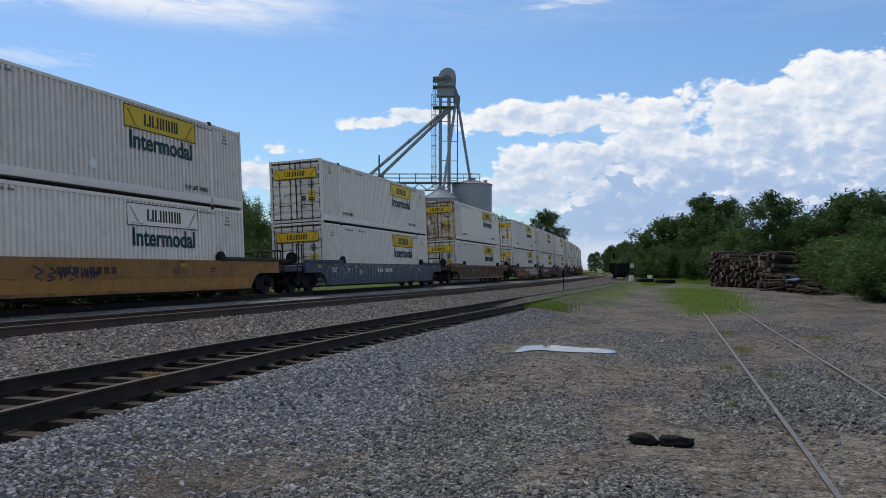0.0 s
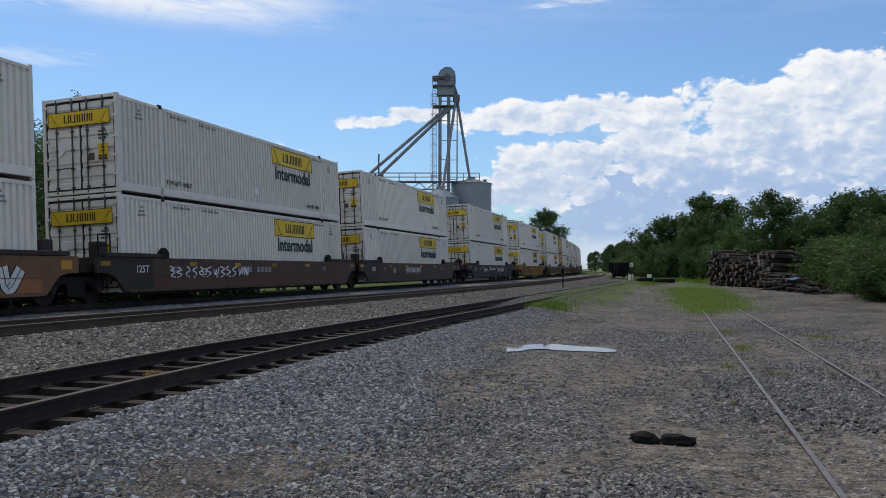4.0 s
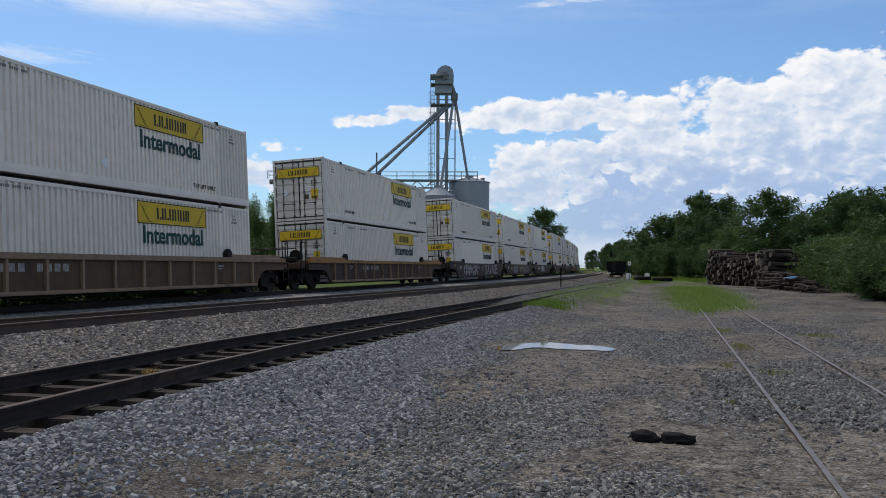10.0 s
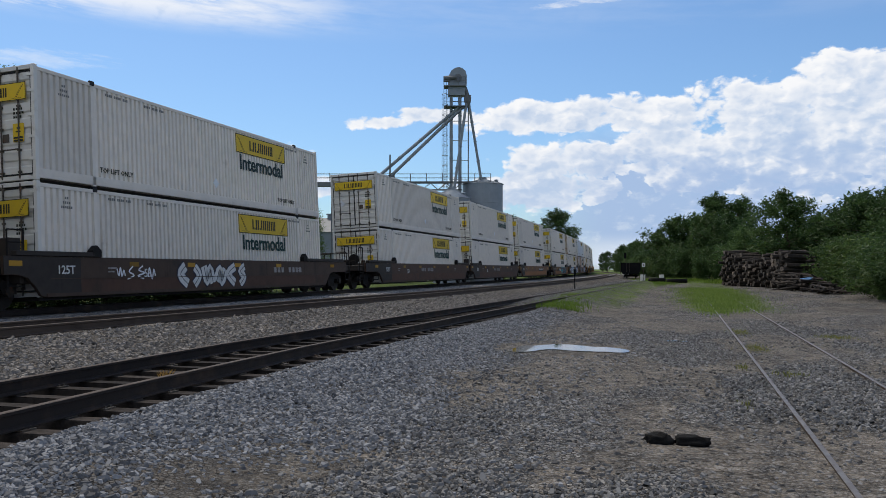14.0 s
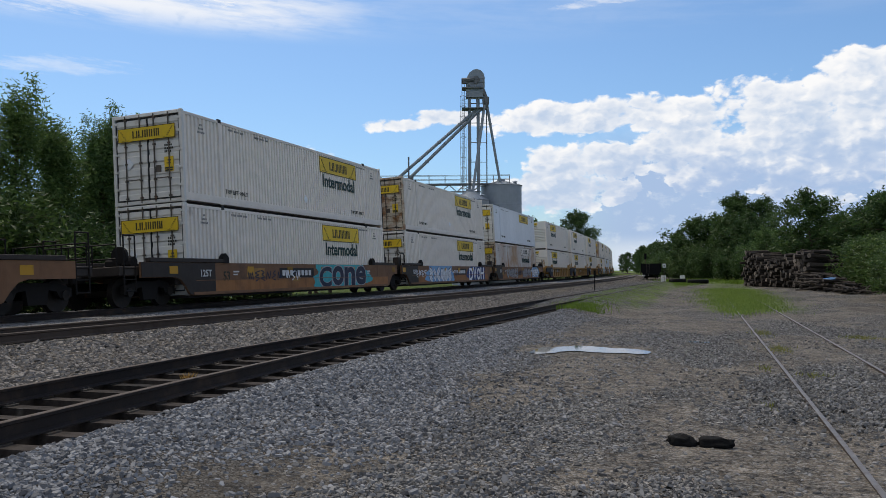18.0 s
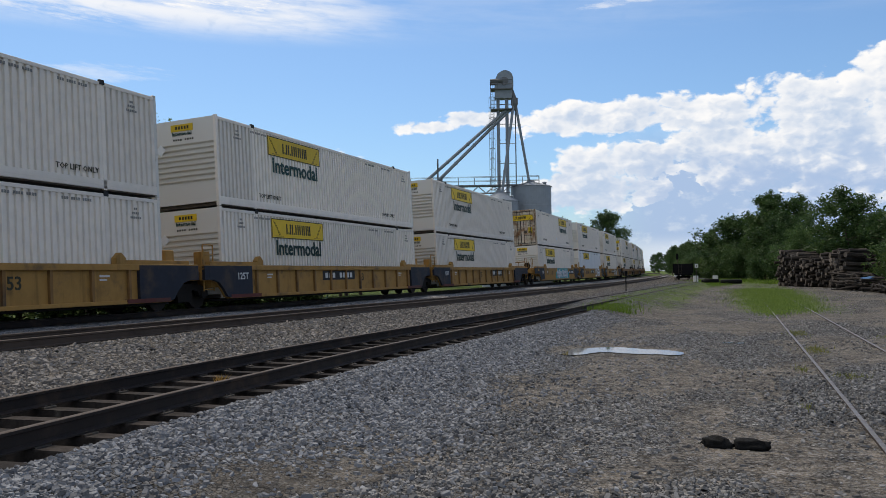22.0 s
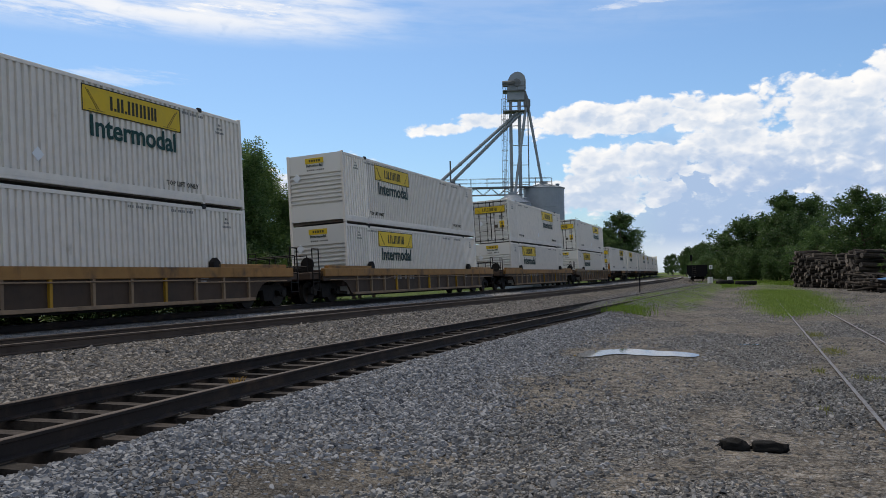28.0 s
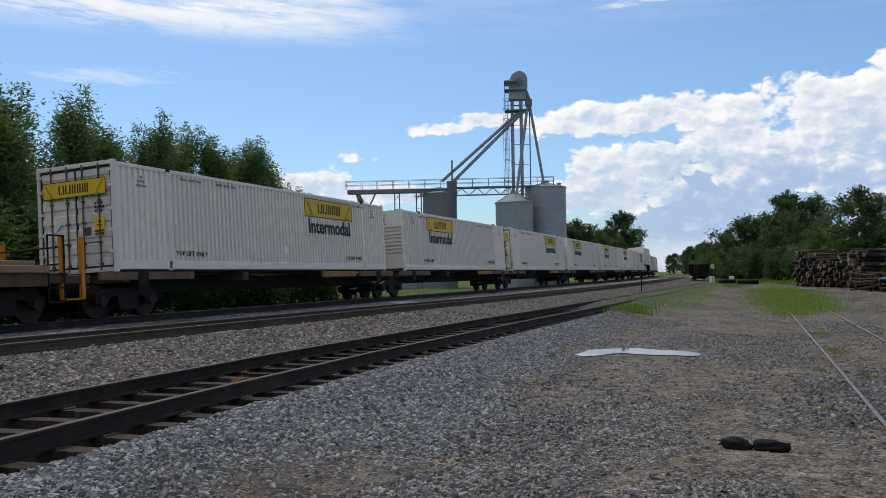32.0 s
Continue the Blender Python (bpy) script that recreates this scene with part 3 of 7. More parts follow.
def stone_material(name, lo, hi):
    mat = bpy.data.materials.new(name)
    mat.use_nodes = True
    g = Nodes(mat.node_tree)
    rnd = g.add("ShaderNodeNewGeometry").outputs["Random Per Island"]
    co = g.add("ShaderNodeTexCoord").outputs["Object"]
    col = g.mix(rnd, (*lo, 1), (*hi, 1))
    col = g.mix(g.m("MULTIPLY", g.noise(co, 40.0, 4), 0.35), col, (0.13, 0.115, 0.10, 1))
    b = g.add("ShaderNodeBsdfPrincipled", Base_Color=col, Roughness=0.85)
    g.put(b, "Specular IOR Level", 0.15)
    g.add("ShaderNodeOutputMaterial", Surface=b)
    return mat


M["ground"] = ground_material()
M["stone"] = stone_material("crushed_stone", (0.065, 0.069, 0.077), (0.285, 0.294, 0.31))
M["stone_yard"] = stone_material("yard_gravel", (0.058, 0.059, 0.061), (0.265, 0.263, 0.26))
M["stone_warm"] = stone_material("ballast_pieces", (0.075, 0.067, 0.06), (0.285, 0.262, 0.235))


def build_ground():
    # one sheet to the horizon, finer near the camera
    xs = sorted({round(v, 2) for v in ([-2500, -1500, -900, -500, -300, -180, -110, -70] + list(np.arange(-44, 60, 1.3)) + [70, 110, 180, 300, 500, 900, 1500, 2500])})
    ys = sorted({round(v, 2) for v in ([-1500, -700, -300, -120, -50, -20] + list(np.arange(-8, 60, 1.3)) + [70, 85, 110, 150, 200, 300, 450, 700, 1100, 1800, 3000])})
    verts = []
    for y in ys:
        for x in xs:
            k = max(0.0, 1 - math.hypot(x, y) / 90)
            d = math.hypot((x - 2.45) / 2.6, (y - 17.2) / 2.2)
            k *= min(1.0, max(0.0, (d - 1.3) * 1.5))
            verts.append((x, y, 0.05 * k * (noise.noise((x * 0.35, y * 0.35, 0)) - 0.1) - 0.012))
    w = len(xs)
    faces = [(j * w + i, j * w + i + 1, (j + 1) * w + i + 1, (j + 1) * w + i) for j in range(len(ys) - 1) for i in range(w - 1)]
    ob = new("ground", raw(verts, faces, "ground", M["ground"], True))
    tagged(ob, "packed gravel and dirt yard with grassy verges beyond", "ground", kind="structure")


def sheet(name, stations, profile, mat):
    """A bed along the line: profile(s) gives rows of (offset, height)."""
    verts, faces = [], []
    for i, s in enumerate(stations):
        row = profile(s)
        w = len(row)
        for off, z in row:
            p, _ = line(s, off)
            verts.append((p.x, p.y, z + 0.03 * noise.noise((p.x * 0.8, p.y * 0.8, 3))))
        if i:
            for k in range(w - 1):
                a = (i - 1) * w + k
                faces.append((a, a + 1, a + w + 1, a + w))
    return new(name, raw(verts, faces, name, mat, True))


STATIONS = list(np.arange(-60, 0, 4.0)) + list(np.arange(0, 60, 1.0)) + list(np.arange(60, 300, 4.0)) + list(np.arange(300, 960, 15.0))


def bed(s):
    b, c = ease(TRACK_2, s), ease(SIDING, s)
    k = ease([(60, 1.0), (139, 0.0)], s)
    zc = 0.26 * k - 0.14 * (1 - k)
    m = ease([(38, 1.0), (58, 0.25)], s)
    up = ease([(27, 0.0), (37, 0.26)], s)        # farther on the siding lies sunk in the soil
    return [(-5.2, -0.03), (-3.4, 0.12), (-2.1, 0.43), (-0.8, 0.44), (0.8, 0.52), (2.0, 0.53), ((2.0 + b - 2.0) / 2, 0.5), (b - 1.6, 0.48), (b - 0.8, 0.48), (b + 0.8, 0.49),
            (b + 1.35, 0.46), (b + 2.2, 0.36 * m + 0.2 * (1 - m)), ((b + c) / 2 + 0.5, 0.31 * m + 0.06 * (1 - m)), (c - 1.35, 0.27 * m + (zc - 0.05) * (1 - m)), (c - 1.15, zc - 0.08 + up), (c - 0.5, zc - 0.13 + up), (c + 0.5, zc - 0.13 + up), (c + 0.86, zc - 0.11 + up), (c + 1.02, zc - 0.055 + up),
            (c + 1.2, zc - 0.012 + up * 0.6), (c + 1.55, zc - 0.025 + up * 0.4), (c + 2.2, zc - 0.15 + up * 0.3), (c + 3.2, -0.015), (c + 3.8, -0.06)]


def rail_mesh(name, stations, place, mat_web, top, h=0.17, wide=1.0):
    """A T-rail swept along a track. Two material slots: web and running surface."""
    prof = [(-0.075, 0), (-0.075, 0.012), (-0.011, 0.032), (-0.011, h - 0.045), (-0.036, h - 0.034), (-0.036, h - 0.006), (-0.026, h), (0.026, h), (0.036, h - 0.006), (0.036, h - 0.034),
            (0.011, h - 0.045), (0.011, 0.032), (0.075, 0.012), (0.075, 0)]
    verts, faces, w = [], [], len(prof)
    for i, s in enumerate(stations):
        p, d = place(s)
        for x, z in prof:
            verts.append((p.x + d.x * x * wide, p.y + d.y * x * wide, p.z + z))
        if i:
            for k in range(w):
                a, b = (i - 1) * w + k, (i - 1) * w + (k + 1) % w
                faces.append((a, b, b + w, a + w))
    faces.append(tuple(range(w)))
    faces.append(tuple(len(verts) - 1 - k for k in range(w)))
    me = raw(verts, faces, name, mat_web)
    me.materials.append(M[top])
    for i, f in enumerate(me.polygons):
        if i < len(faces) - 2 and i % w in (5, 6, 7):
            f.material_index = 1
    return me


def tie_mesh(name, half, wide=0.115, deep=0.17):
    bm = bmesh.new()
    box(bm, -half, half, -wide, wide, -deep, 0, 0.012)
    rng = random.Random(5)
    for v in bm.verts:
        v.co += Vector((rng.uniform(-0.02, 0.02), rng.uniform(-0.012, 0.012), rng.uniform(-0.008, 0.004)))
    return mesh_of(name, bm, M["tie"])


def build_track(label, table, z, s0, s1, step, web, cant=0.0, tie_to=0.0, tie_up=0.0, top="railtop"):
    """A track with two rails and its ties; ties past tie_to stay joined in one part."""
    root = thing("track", label, "railway track", kind="structure")
    sts = [s for s in STATIONS if s0 <= s <= s1]

    def spot(s, off):
        p, th = line(s, ease(table, s) + off) if table else line(s, off)
        q, _ = line(s + 0.5, (ease(table, s + 0.5) if table else 0) + off)
        d = (q - p).normalized()
        p.z = z + off * math.sin(cant) - (ease([(60, 0.0), (139, 0.40)], s) if table is SIDING else 0)
        return p, Vector((d.y, -d.x, 0))

    for off in (-0.7525, 0.7525):
        def place(s):
            p, d = spot(s, off)
            p.z -= 0.17
            return p, d
        part("rail", rail_mesh("rail", sts, place, web, top, wide=0.72 if table is STUB else 1.0), None, root)
    me = tie_mesh("tie", 1.3)
    rng = random.Random(int(z * 1000))
    s, verts, faces = s0 + 0.3, [], []
    plates = bmesh.new()
    box(plates, -0.10, 0.10, -0.09, 0.09, 0, 0.014)
    for x in (-0.06, 0.06):
        box(plates, x - 0.012, x + 0.012, -0.05, -0.02, 0.014, 0.035)
        box(plates, x - 0.012, x + 0.012, 0.03, 0.06, 0.014, 0.035)
    plate = mesh_of("tie_plate", plates, M["steel_dirty"])
    while s < min(s1, 170):
        p, d = spot(s, 0)
        rz = math.degrees(math.atan2(d.y, d.x))
        m = pose(p.x, p.y, p.z - 0.185 + tie_up, rng.uniform(-1, 1), math.degrees(-cant), rz + rng.uniform(-1.5, 1.5)) @ pose(rng.uniform(-0.06, 0.06), 0, rng.uniform(-0.01, 0.0))
        if -1 < s < tie_to:
            ob = part("tie", me, None, root)
            ob.matrix_local = m
            if 4 < s < 20:
                for off in (-0.7525, 0.7525):
                    pl = part("tie_plate", plate, None, ob)
                    pl.matrix_local = pose(off, 0, 0.001)
        else:
            b = len(verts)
            verts += [tuple(m @ v.co) for v in me.vertices]
            faces += [tuple(b + i for i in f.vertices) for f in me.polygons]
        s += step + rng.uniform(-0.05, 0.05)
    if verts:
        tagged(part("far_ties", raw(verts, faces, "far_ties", M["tie"]), None, root), kind="stuff")
    return root


build_ground()
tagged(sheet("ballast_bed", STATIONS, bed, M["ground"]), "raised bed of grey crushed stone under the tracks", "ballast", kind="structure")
build_track("main track of rusty steel rails under the moving train", None, MAIN_Z, -60, 950, 0.53, M["rail"], radians(CANT), 0)
build_track("second main track with brown rusty rails", TRACK_2, 0.655, -60, 950, 0.53, M["rail_brown"], radians(1.0), 0, -0.03, "railtop_dull")
build_track("siding with dark rails on weathered grey ties", SIDING, 0.45, -60, 150, 0.56, M["rail"], 0.0, 75, 0.0, "railtop_dull")
build_track("old stub track with worn rails sunk in the dirt", STUB, 0.016, -30, 66, 0.6, M["rail_brown"], 0.0, 0, -0.1, "railtop_stub")


def build_stones():
    """Loose crushed stone near the camera, as real pieces: blunt six-sided chunks with a flat top."""
    rng = np.random.default_rng(4)
    ang = np.arange(6) * math.pi / 3
    sides = [(i, (i + 1) % 6, 6 + (i + 1) % 6, 6 + i) for i in range(6)] + [(6, 7, 8, 9, 10, 11)]

    def scatter(name, label, mat, count, s0, s1, power, spread, r0, r1):
        verts, faces = [], []
        made = tries = 0
        while made < count and tries < count * 6:
            tries += 1
            s = s0 + (s1 - s0) * rng.random() ** power
            off, w = spread(s)
            w *= min(1.0, (s1 - s) / (0.35 * (s1 - s0)))
            if rng.random() > w:
                continue
            z = -0.012
            prof = bed(s)
            for (o0, z0), (o1, z1) in zip(prof, prof[1:]):
                if o0 <= off <= o1:
                    z = max(z, z0 + (z1 - z0) * (off - o0) / (o1 - o0))
            p, _ = line(s, off)
            if (p.x - 2.35) ** 2 / 1.8 + (p.y - 17.4) ** 2 / 1.6 < 1 + 0.3 * rng.random():
                continue
            r = r0 + (r1 - r0) * rng.random() ** 1.8
            lo = r * (0.75 + 0.5 * rng.random(6))
            hi = lo * (0.45 + 0.35 * rng.random(6))
            a = ang + rng.random(6) * 0.5 + rng.random() * 6.28
            stretch, turn = 1.0 + 0.8 * rng.random(), rng.random() * 3.14
            tx, ty = rng.normal(size=2) * 0.3
            cs, sn = math.cos(turn), math.sin(turn)
            top = r * (0.12 + 0.42 * rng.random())
            base = len(verts)
            for q, h in ((lo, -0.35 * r), (hi, top + 0.25 * r)):
                x, y = q * np.cos(a) * stretch, q * np.sin(a)
                x, y = x * cs - y * sn, x * sn + y * cs
                zz = z + h + x * tx + y * ty
                verts += [(p.x + x[i], p.y + y[i], zz[i]) for i in range(6)]
            faces += [tuple(base + i for i in f) for f in sides]
            made += 1
        tagged(new(name, raw(verts, faces, name, M[mat])), label, "gravel", kind="stuff")

    def by_siding(s):
        off = ease(SIDING, s) + 1.12 + 4.5 * rng.random() ** 1.2
        n = off + MAIN_N + 1.3 * noise.noise((off * 0.5, s * 0.3, 4.4))
        return off, 1.0 if n < -4.4 else max(0.04, 1 - (n + 4.4) / 1.3)

    def in_yard(s):
        off = ease(SIDING, s) + 3.0 + 10.0 * rng.random()
        n = off + MAIN_N
        k = min(1.0, max(0.0, (drift(n, s) + (0.35 if n > -1.7 else -0.1)) * 0.9))
        return off, 0.16 + 0.84 * k

    def between(s):
        b2, c = ease(TRACK_2, s), ease(SIDING, s)
        return b2 + 1.0 + (c - 1.05 - b2 - 1.0) * rng.random(), 1.0

    def ends(s):
        return ease(SIDING, s) + 0.95 + 0.35 * rng.random(), 0.8

    scatter("gravel", "loose blue-grey crushed stone beside the siding", "stone", 40000, 3.5, 30, 1.5, by_siding, 0.012, 0.035)
    scatter("gravel", "fine grey and brown gravel strewn over the yard", "stone_yard", 40000, 3.5, 30, 1.5, in_yard, 0.009, 0.030)
    scatter("ballast_stones", "loose brown-grey ballast stones between the tracks", "stone_warm", 24000, 6, 46, 1.5, between, 0.016, 0.048)
    scatter("gravel", "grey stones heaped against the tie ends", "stone", 1900, 3.5, 30, 1.2, ends, 0.014, 0.036)


build_stones()

# ---- the train ----
C_LEN, C_WID, C_HIGH = 16.154, 2.591, 2.896
HALF = C_WID / 2


def corrugated(x, y0, y1, z0, z1, side, pitch=0.2, depth=0.055):
    """A wall with upright trapezoid ribs, facing side."""
    bm = bmesh.new()
    n = max(1, round((y1 - y0) / pitch))
    pts = []
    for i in range(n):
        a = y0 + (y1 - y0) * i / n
        w = (y1 - y0) / n
        pts += [(a, 0), (a + w * 0.50, 0), (a + w * 0.57, -depth), (a + w * 0.90, -depth)]
    pts.append((y1, 0))
    lo = [bm.verts.new((x + side * d, y, z0)) for y, d in pts]
    hi = [bm.verts.new((x + side * d, y, z1)) for y, d in pts]
    for i in range(len(pts) - 1):
        f = (lo[i], lo[i + 1], hi[i + 1], hi[i])
        bm.faces.new(f if side > 0 else f[::-1])
    return bm


def container(style="ribbed", wall="white", plate="yellow", word=True, lower_band=True, door_mat="door"):
    """A 53-foot box. Its doors are at y = 0 and its front wall at y = C_LEN; z = 0 is its base."""
    label = {"ribbed": "white corrugated steel container with yellow sign on its side", "smooth": "pale grey smooth-sided container with yellow sign",
             "rusty": "white corrugated container streaked with brown rust"}[style if wall != "rusty" else "rusty"]
    root = thing("shipping_container", label, "container", "containers on the train")
    w, z0, z1 = M[wall], 0.30 if lower_band else 0.17, C_HIGH - 0.12
    for side in (1, -1):
        for y0, y1 in ((0.12, 2.02), (2.14, C_LEN - 2.14), (C_LEN - 2.02, C_LEN - 0.12)):
            if style == "smooth":
                n = max(1, round((y1 - y0) / 1.22))
                for i in range(n):
                    bm = bmesh.new()
                    a, b = y0 + (y1 - y0) * i / n, y0 + (y1 - y0) * (i + 1) / n
                    box(bm, side * (HALF - 0.035) - 0.012, side * (HALF - 0.035) + 0.012, a + 0.006, b - 0.006, z0, z1)
                    part("side_panel", bm, w, root)
            else:
                part("side_wall", corrugated(side * (HALF - 0.012), y0, y1, z0, z1, side), w, root)
        x0, x1 = sorted((side * (HALF - 0.06), side * HALF))
        bm = bmesh.new()
        box(bm, x0, x1, 0.1, C_LEN - 0.1, z1 - 0.03, C_HIGH - 0.05, 0.008)
        part("top_rail", bm, w, root)
        bm = bmesh.new()
        box(bm, x0, x1, 0.1, C_LEN - 0.1, 0.06, z0, 0.008)
        if lower_band:
            xa, xb = sorted((side * HALF, side * (HALF + 0.006)))
            box(bm, xa, xb, 0.1, C_LEN - 0.1, 0.15, 0.165)
        part("bottom_rail", bm, w, root)
        for y in (2.02, C_LEN - 2.14):
            bm = bmesh.new()
            box(bm, x0, x1, y, y + 0.12, 0.03, C_HIGH - 0.03)
            part("post", bm, w, root)
            bm = bmesh.new()
            box(bm, min(x0, x1) - 0.01 * (side < 0), max(x0, x1) + 0.01 * (side > 0), y - 0.03, y + 0.15, C_HIGH - 0.12, C_HIGH + 0.008, 0.01)
            part("casting", bm, M["black"], root)
    bm = bmesh.new()
    box(bm, -HALF + 0.05, HALF - 0.05, 0.05, C_LEN - 0.05, C_HIGH - 0.09, C_HIGH - 0.06)
    for i in range(40):
        y = 0.4 + i * 0.394
        box(bm, -HALF + 0.2, HALF - 0.2, y, y + 0.08, C_HIGH - 0.06, C_HIGH - 0.045)
    part("roof", bm, w, root)
    bm = bmesh.new()
    box(bm, -HALF + 0.06, HALF - 0.06, 0.1, C_LEN - 0.1, 0.03, 0.12)
    part("floor", bm, M["steel_dirty"], root)
    # door end
    for x in (-1, 1):
        bm = bmesh.new()
        xa, xb = sorted((x * HALF, x * (HALF - 0.11)))
        box(bm, xa, xb, 0.0, 0.12, 0.0, C_HIGH, 0.01)
        for z in (0.5, 1.05, 1.6, 2.2, 2.6):
            xh, xi = sorted((x * (HALF - 0.02), x * (HALF - 0.20)))
            box(bm, xh, xi, -0.02, 0.01, z, z + 0.07)
        part("corner_post", bm, M[door_mat], root)
        bm = bmesh.new()
        box(bm, xa, xb, C_LEN - 0.12, C_LEN, 0.0, C_HIGH, 0.01)
        part("corner_post", bm, w, root)
    for z in (0.0, C_HIGH - 0.14):
        bm = bmesh.new()
        box(bm, -HALF + 0.11, HALF - 0.11, 0.0, 0.11, z + 0.02, z + 0.13, 0.008)
        part("door_header" if z else "door_sill", bm, M[door_mat], root)
    bm = bmesh.new()
    box(bm, -0.03, 0.03, 0.045, 0.075, 0.15, C_HIGH - 0.15)
    part("gasket", bm, M["black"], root)
    for x in (-1, 1):
        bm = bmesh.new()
        xa, xb = sorted((x * 0.035, x * (HALF - 0.125)))
        prof = [(0.0, 0.16)]
        for i in range(6):
            z = 0.34 + i * 0.40
            prof += [(0.0, z), (0.03, z + 0.04), (0.03, z + 0.16), (0.0, z + 0.20)]
        prof.append((0.0, C_HIGH - 0.16))
        va = [bm.verts.new((xa, 0.035 + d, z)) for d, z in prof]
        vb = [bm.verts.new((xb, 0.035 + d, z)) for d, z in prof]
        for i in range(len(prof) - 1):
            bm.faces.new((va[i], vb[i], vb[i + 1], va[i + 1]))
        for q in (va, vb):
            u = [bm.verts.new((v.co.x, 0.085, v.co.z)) for v in (q[0], q[-1])]
            bm.faces.new(q + [u[1], u[0]])
        door = part("door", bm, M[door_mat], root)
        bm = bmesh.new()
        for z0_, z1_ in ((0.15, 0.185), (C_HIGH - 0.185, C_HIGH - 0.15)):
            box(bm, xa, xb, 0.028, 0.05, z0_, z1_)
        xo = x * (HALF - 0.135)
        box(bm, xo - 0.014, xo + 0.014, 0.028, 0.05, 0.16, C_HIGH - 0.16)
        part("seal", bm, M["black"], door)
        for xr in (0.26, 0.80):
            bm = bmesh.new()
            rod(bm, (x * xr, 0.0, 0.06), (x * xr, 0.0, C_HIGH - 0.05), 0.021, 8)
            for z in (0.2, 0.75, 1.3, 1.85, 2.4, 2.7):
                box(bm, x * xr - 0.05, x * xr + 0.05, -0.015, 0.03, z, z + 0.05)
            part("lock_rod", bm, M["steel_dirty"], door)
            bm = bmesh.new()
            rod(bm, (x * xr, -0.03, 0.80), (x * (xr + (0.3 if xr < 0.5 else -0.3)), -0.035, 0.79), 0.017, 6)
            part("handle", bm, M["steel_dirty"], door)
    if plate:
        bm = bmesh.new()
        box(bm, -1.06, 1.06, -0.028, -0.018, 2.02, 2.46)
        sign = part("door_sign", bm, M["yellow"], root, "yellow sign with dark lettering bars")
        sign_bars(sign, 2.12, 0.44, 2.24, "end")
        bm = bmesh.new()
        box(bm, 0.62, 0.94, 0.002, 0.024, 0.98, 1.44)
        sticker = part("sticker", bm, M["yellow"], root, "yellow warning sticker with dark foot")
        bm = bmesh.new()
        for z in (0.99, 1.06):
            box(bm, 0.64, 0.92, -0.002, 0.001, z, z + 0.05)
        box(bm, 0.70, 0.86, -0.002, 0.001, 1.22, 1.25)
        part("print", bm, M["ink"], sticker)
        bm = bmesh.new()
        box(bm, 0.28, 0.48, 0.018, 0.026, 0.99, 1.20)
        part("plate", bm, M["steel_dirty"], root)
        bm = bmesh.new()
        for k, (wd, z) in enumerate(((0.30, 1.78), (0.34, 1.68), (0.26, 1.58))):
            for i in range(4):
                a = 0.62 + i * wd / 4
                box(bm, a, a + wd / 4 * 0.62, 0.026, 0.032, z, z + 0.06)
        tagged(part("marking", bm, M["ink"], root), kind="stuff")
    # front wall with lying ribs
    bm = bmesh.new()
    prof = [(0.0, 0.14)]
    for i in range(8):
        z = 0.78 + i * 0.17
        prof += [(0.0, z), (-0.085, z + 0.012), (-0.085, z + 0.07), (0.0, z + 0.115)]
    prof.append((0.0, C_HIGH - 0.03))
    va = [bm.verts.new((-HALF + 0.11, C_LEN - 0.02 + d, z)) for d, z in prof]
    vb = [bm.verts.new((HALF - 0.11, C_LEN - 0.02 + d, z)) for d, z in prof]
    for i in range(len(prof) - 1):
        bm.faces.new((va[i], va[i + 1], vb[i + 1], vb[i]))
    for q in (va, vb):
        u = [bm.verts.new((v.co.x, C_LEN - 0.09, v.co.z)) for v in (q[0], q[-1])]
        bm.faces.new(q + [u[1], u[0]])
    front = part("front_wall", bm, M["front"], root, "white front wall with lying ribs")
    if plate:
        bm = bmesh.new()
        box(bm, -0.42, 0.42, C_LEN - 0.012, C_LEN + 0.004, 2.50, 2.72)
        fs = part("front_sign", bm, M["yellow"], front)
        bm = bmesh.new()
        for i in range(5):
            box(bm, -0.27 + i * 0.11, -0.20 + i * 0.11, C_LEN + 0.005, C_LEN + 0.008, 2.56, 2.66)
        part("print", bm, M["ink"], fs)
        me = text_mesh("front_word", "Intermodal", 0.17, M["green"], bold=0.02, fine=1)
        ob = part("front_word", me, None, front)
        ob.matrix_local = pose(0, C_LEN + 0.004, 2.42, 90, 0, 180)
        bm = bmesh.new()
        for i in range(9):
            if i != 4:
                box(bm, -0.42 + i * 0.09, -0.37 + i * 0.09, C_LEN - 0.02, C_LEN - 0.012, 2.20, 2.26)
        tagged(part("marking", bm, M["ink"], front), kind="stuff")
    for at in ("door", "front", "side"):
        bm = bmesh.new()
        if at == "side":
            prism(bm, [(C_LEN / 2, 0.55), (C_LEN / 2 + 0.17, 0.72), (C_LEN / 2, 0.89), (C_LEN / 2 - 0.17, 0.72)], "x", HALF - 0.01, HALF + 0.003)
        else:
            y0, y1, xc = (0.012, 0.03, -0.72) if at == "door" else (C_LEN - 0.025, C_LEN - 0.008, 0.85)
            z = 1.32 if at == "door" else 1.95
            prism(bm, [(xc, z - 0.19), (xc + 0.19, z), (xc, z + 0.19), (xc - 0.19, z)], "y", y0, y1)
        part("placard", bm, M["cool"], root)
    # the sides' signs, words and small print
    for side in (1, -1):
        yc, x = C_LEN - 4.85, side * HALF
        if plate:
            bm = bmesh.new()
            box(bm, x - 0.02 * (side > 0) - 0.0, x + 0.02 * (side < 0) + 0.0, yc - 1.85, yc + 1.85, 2.0, 2.68)
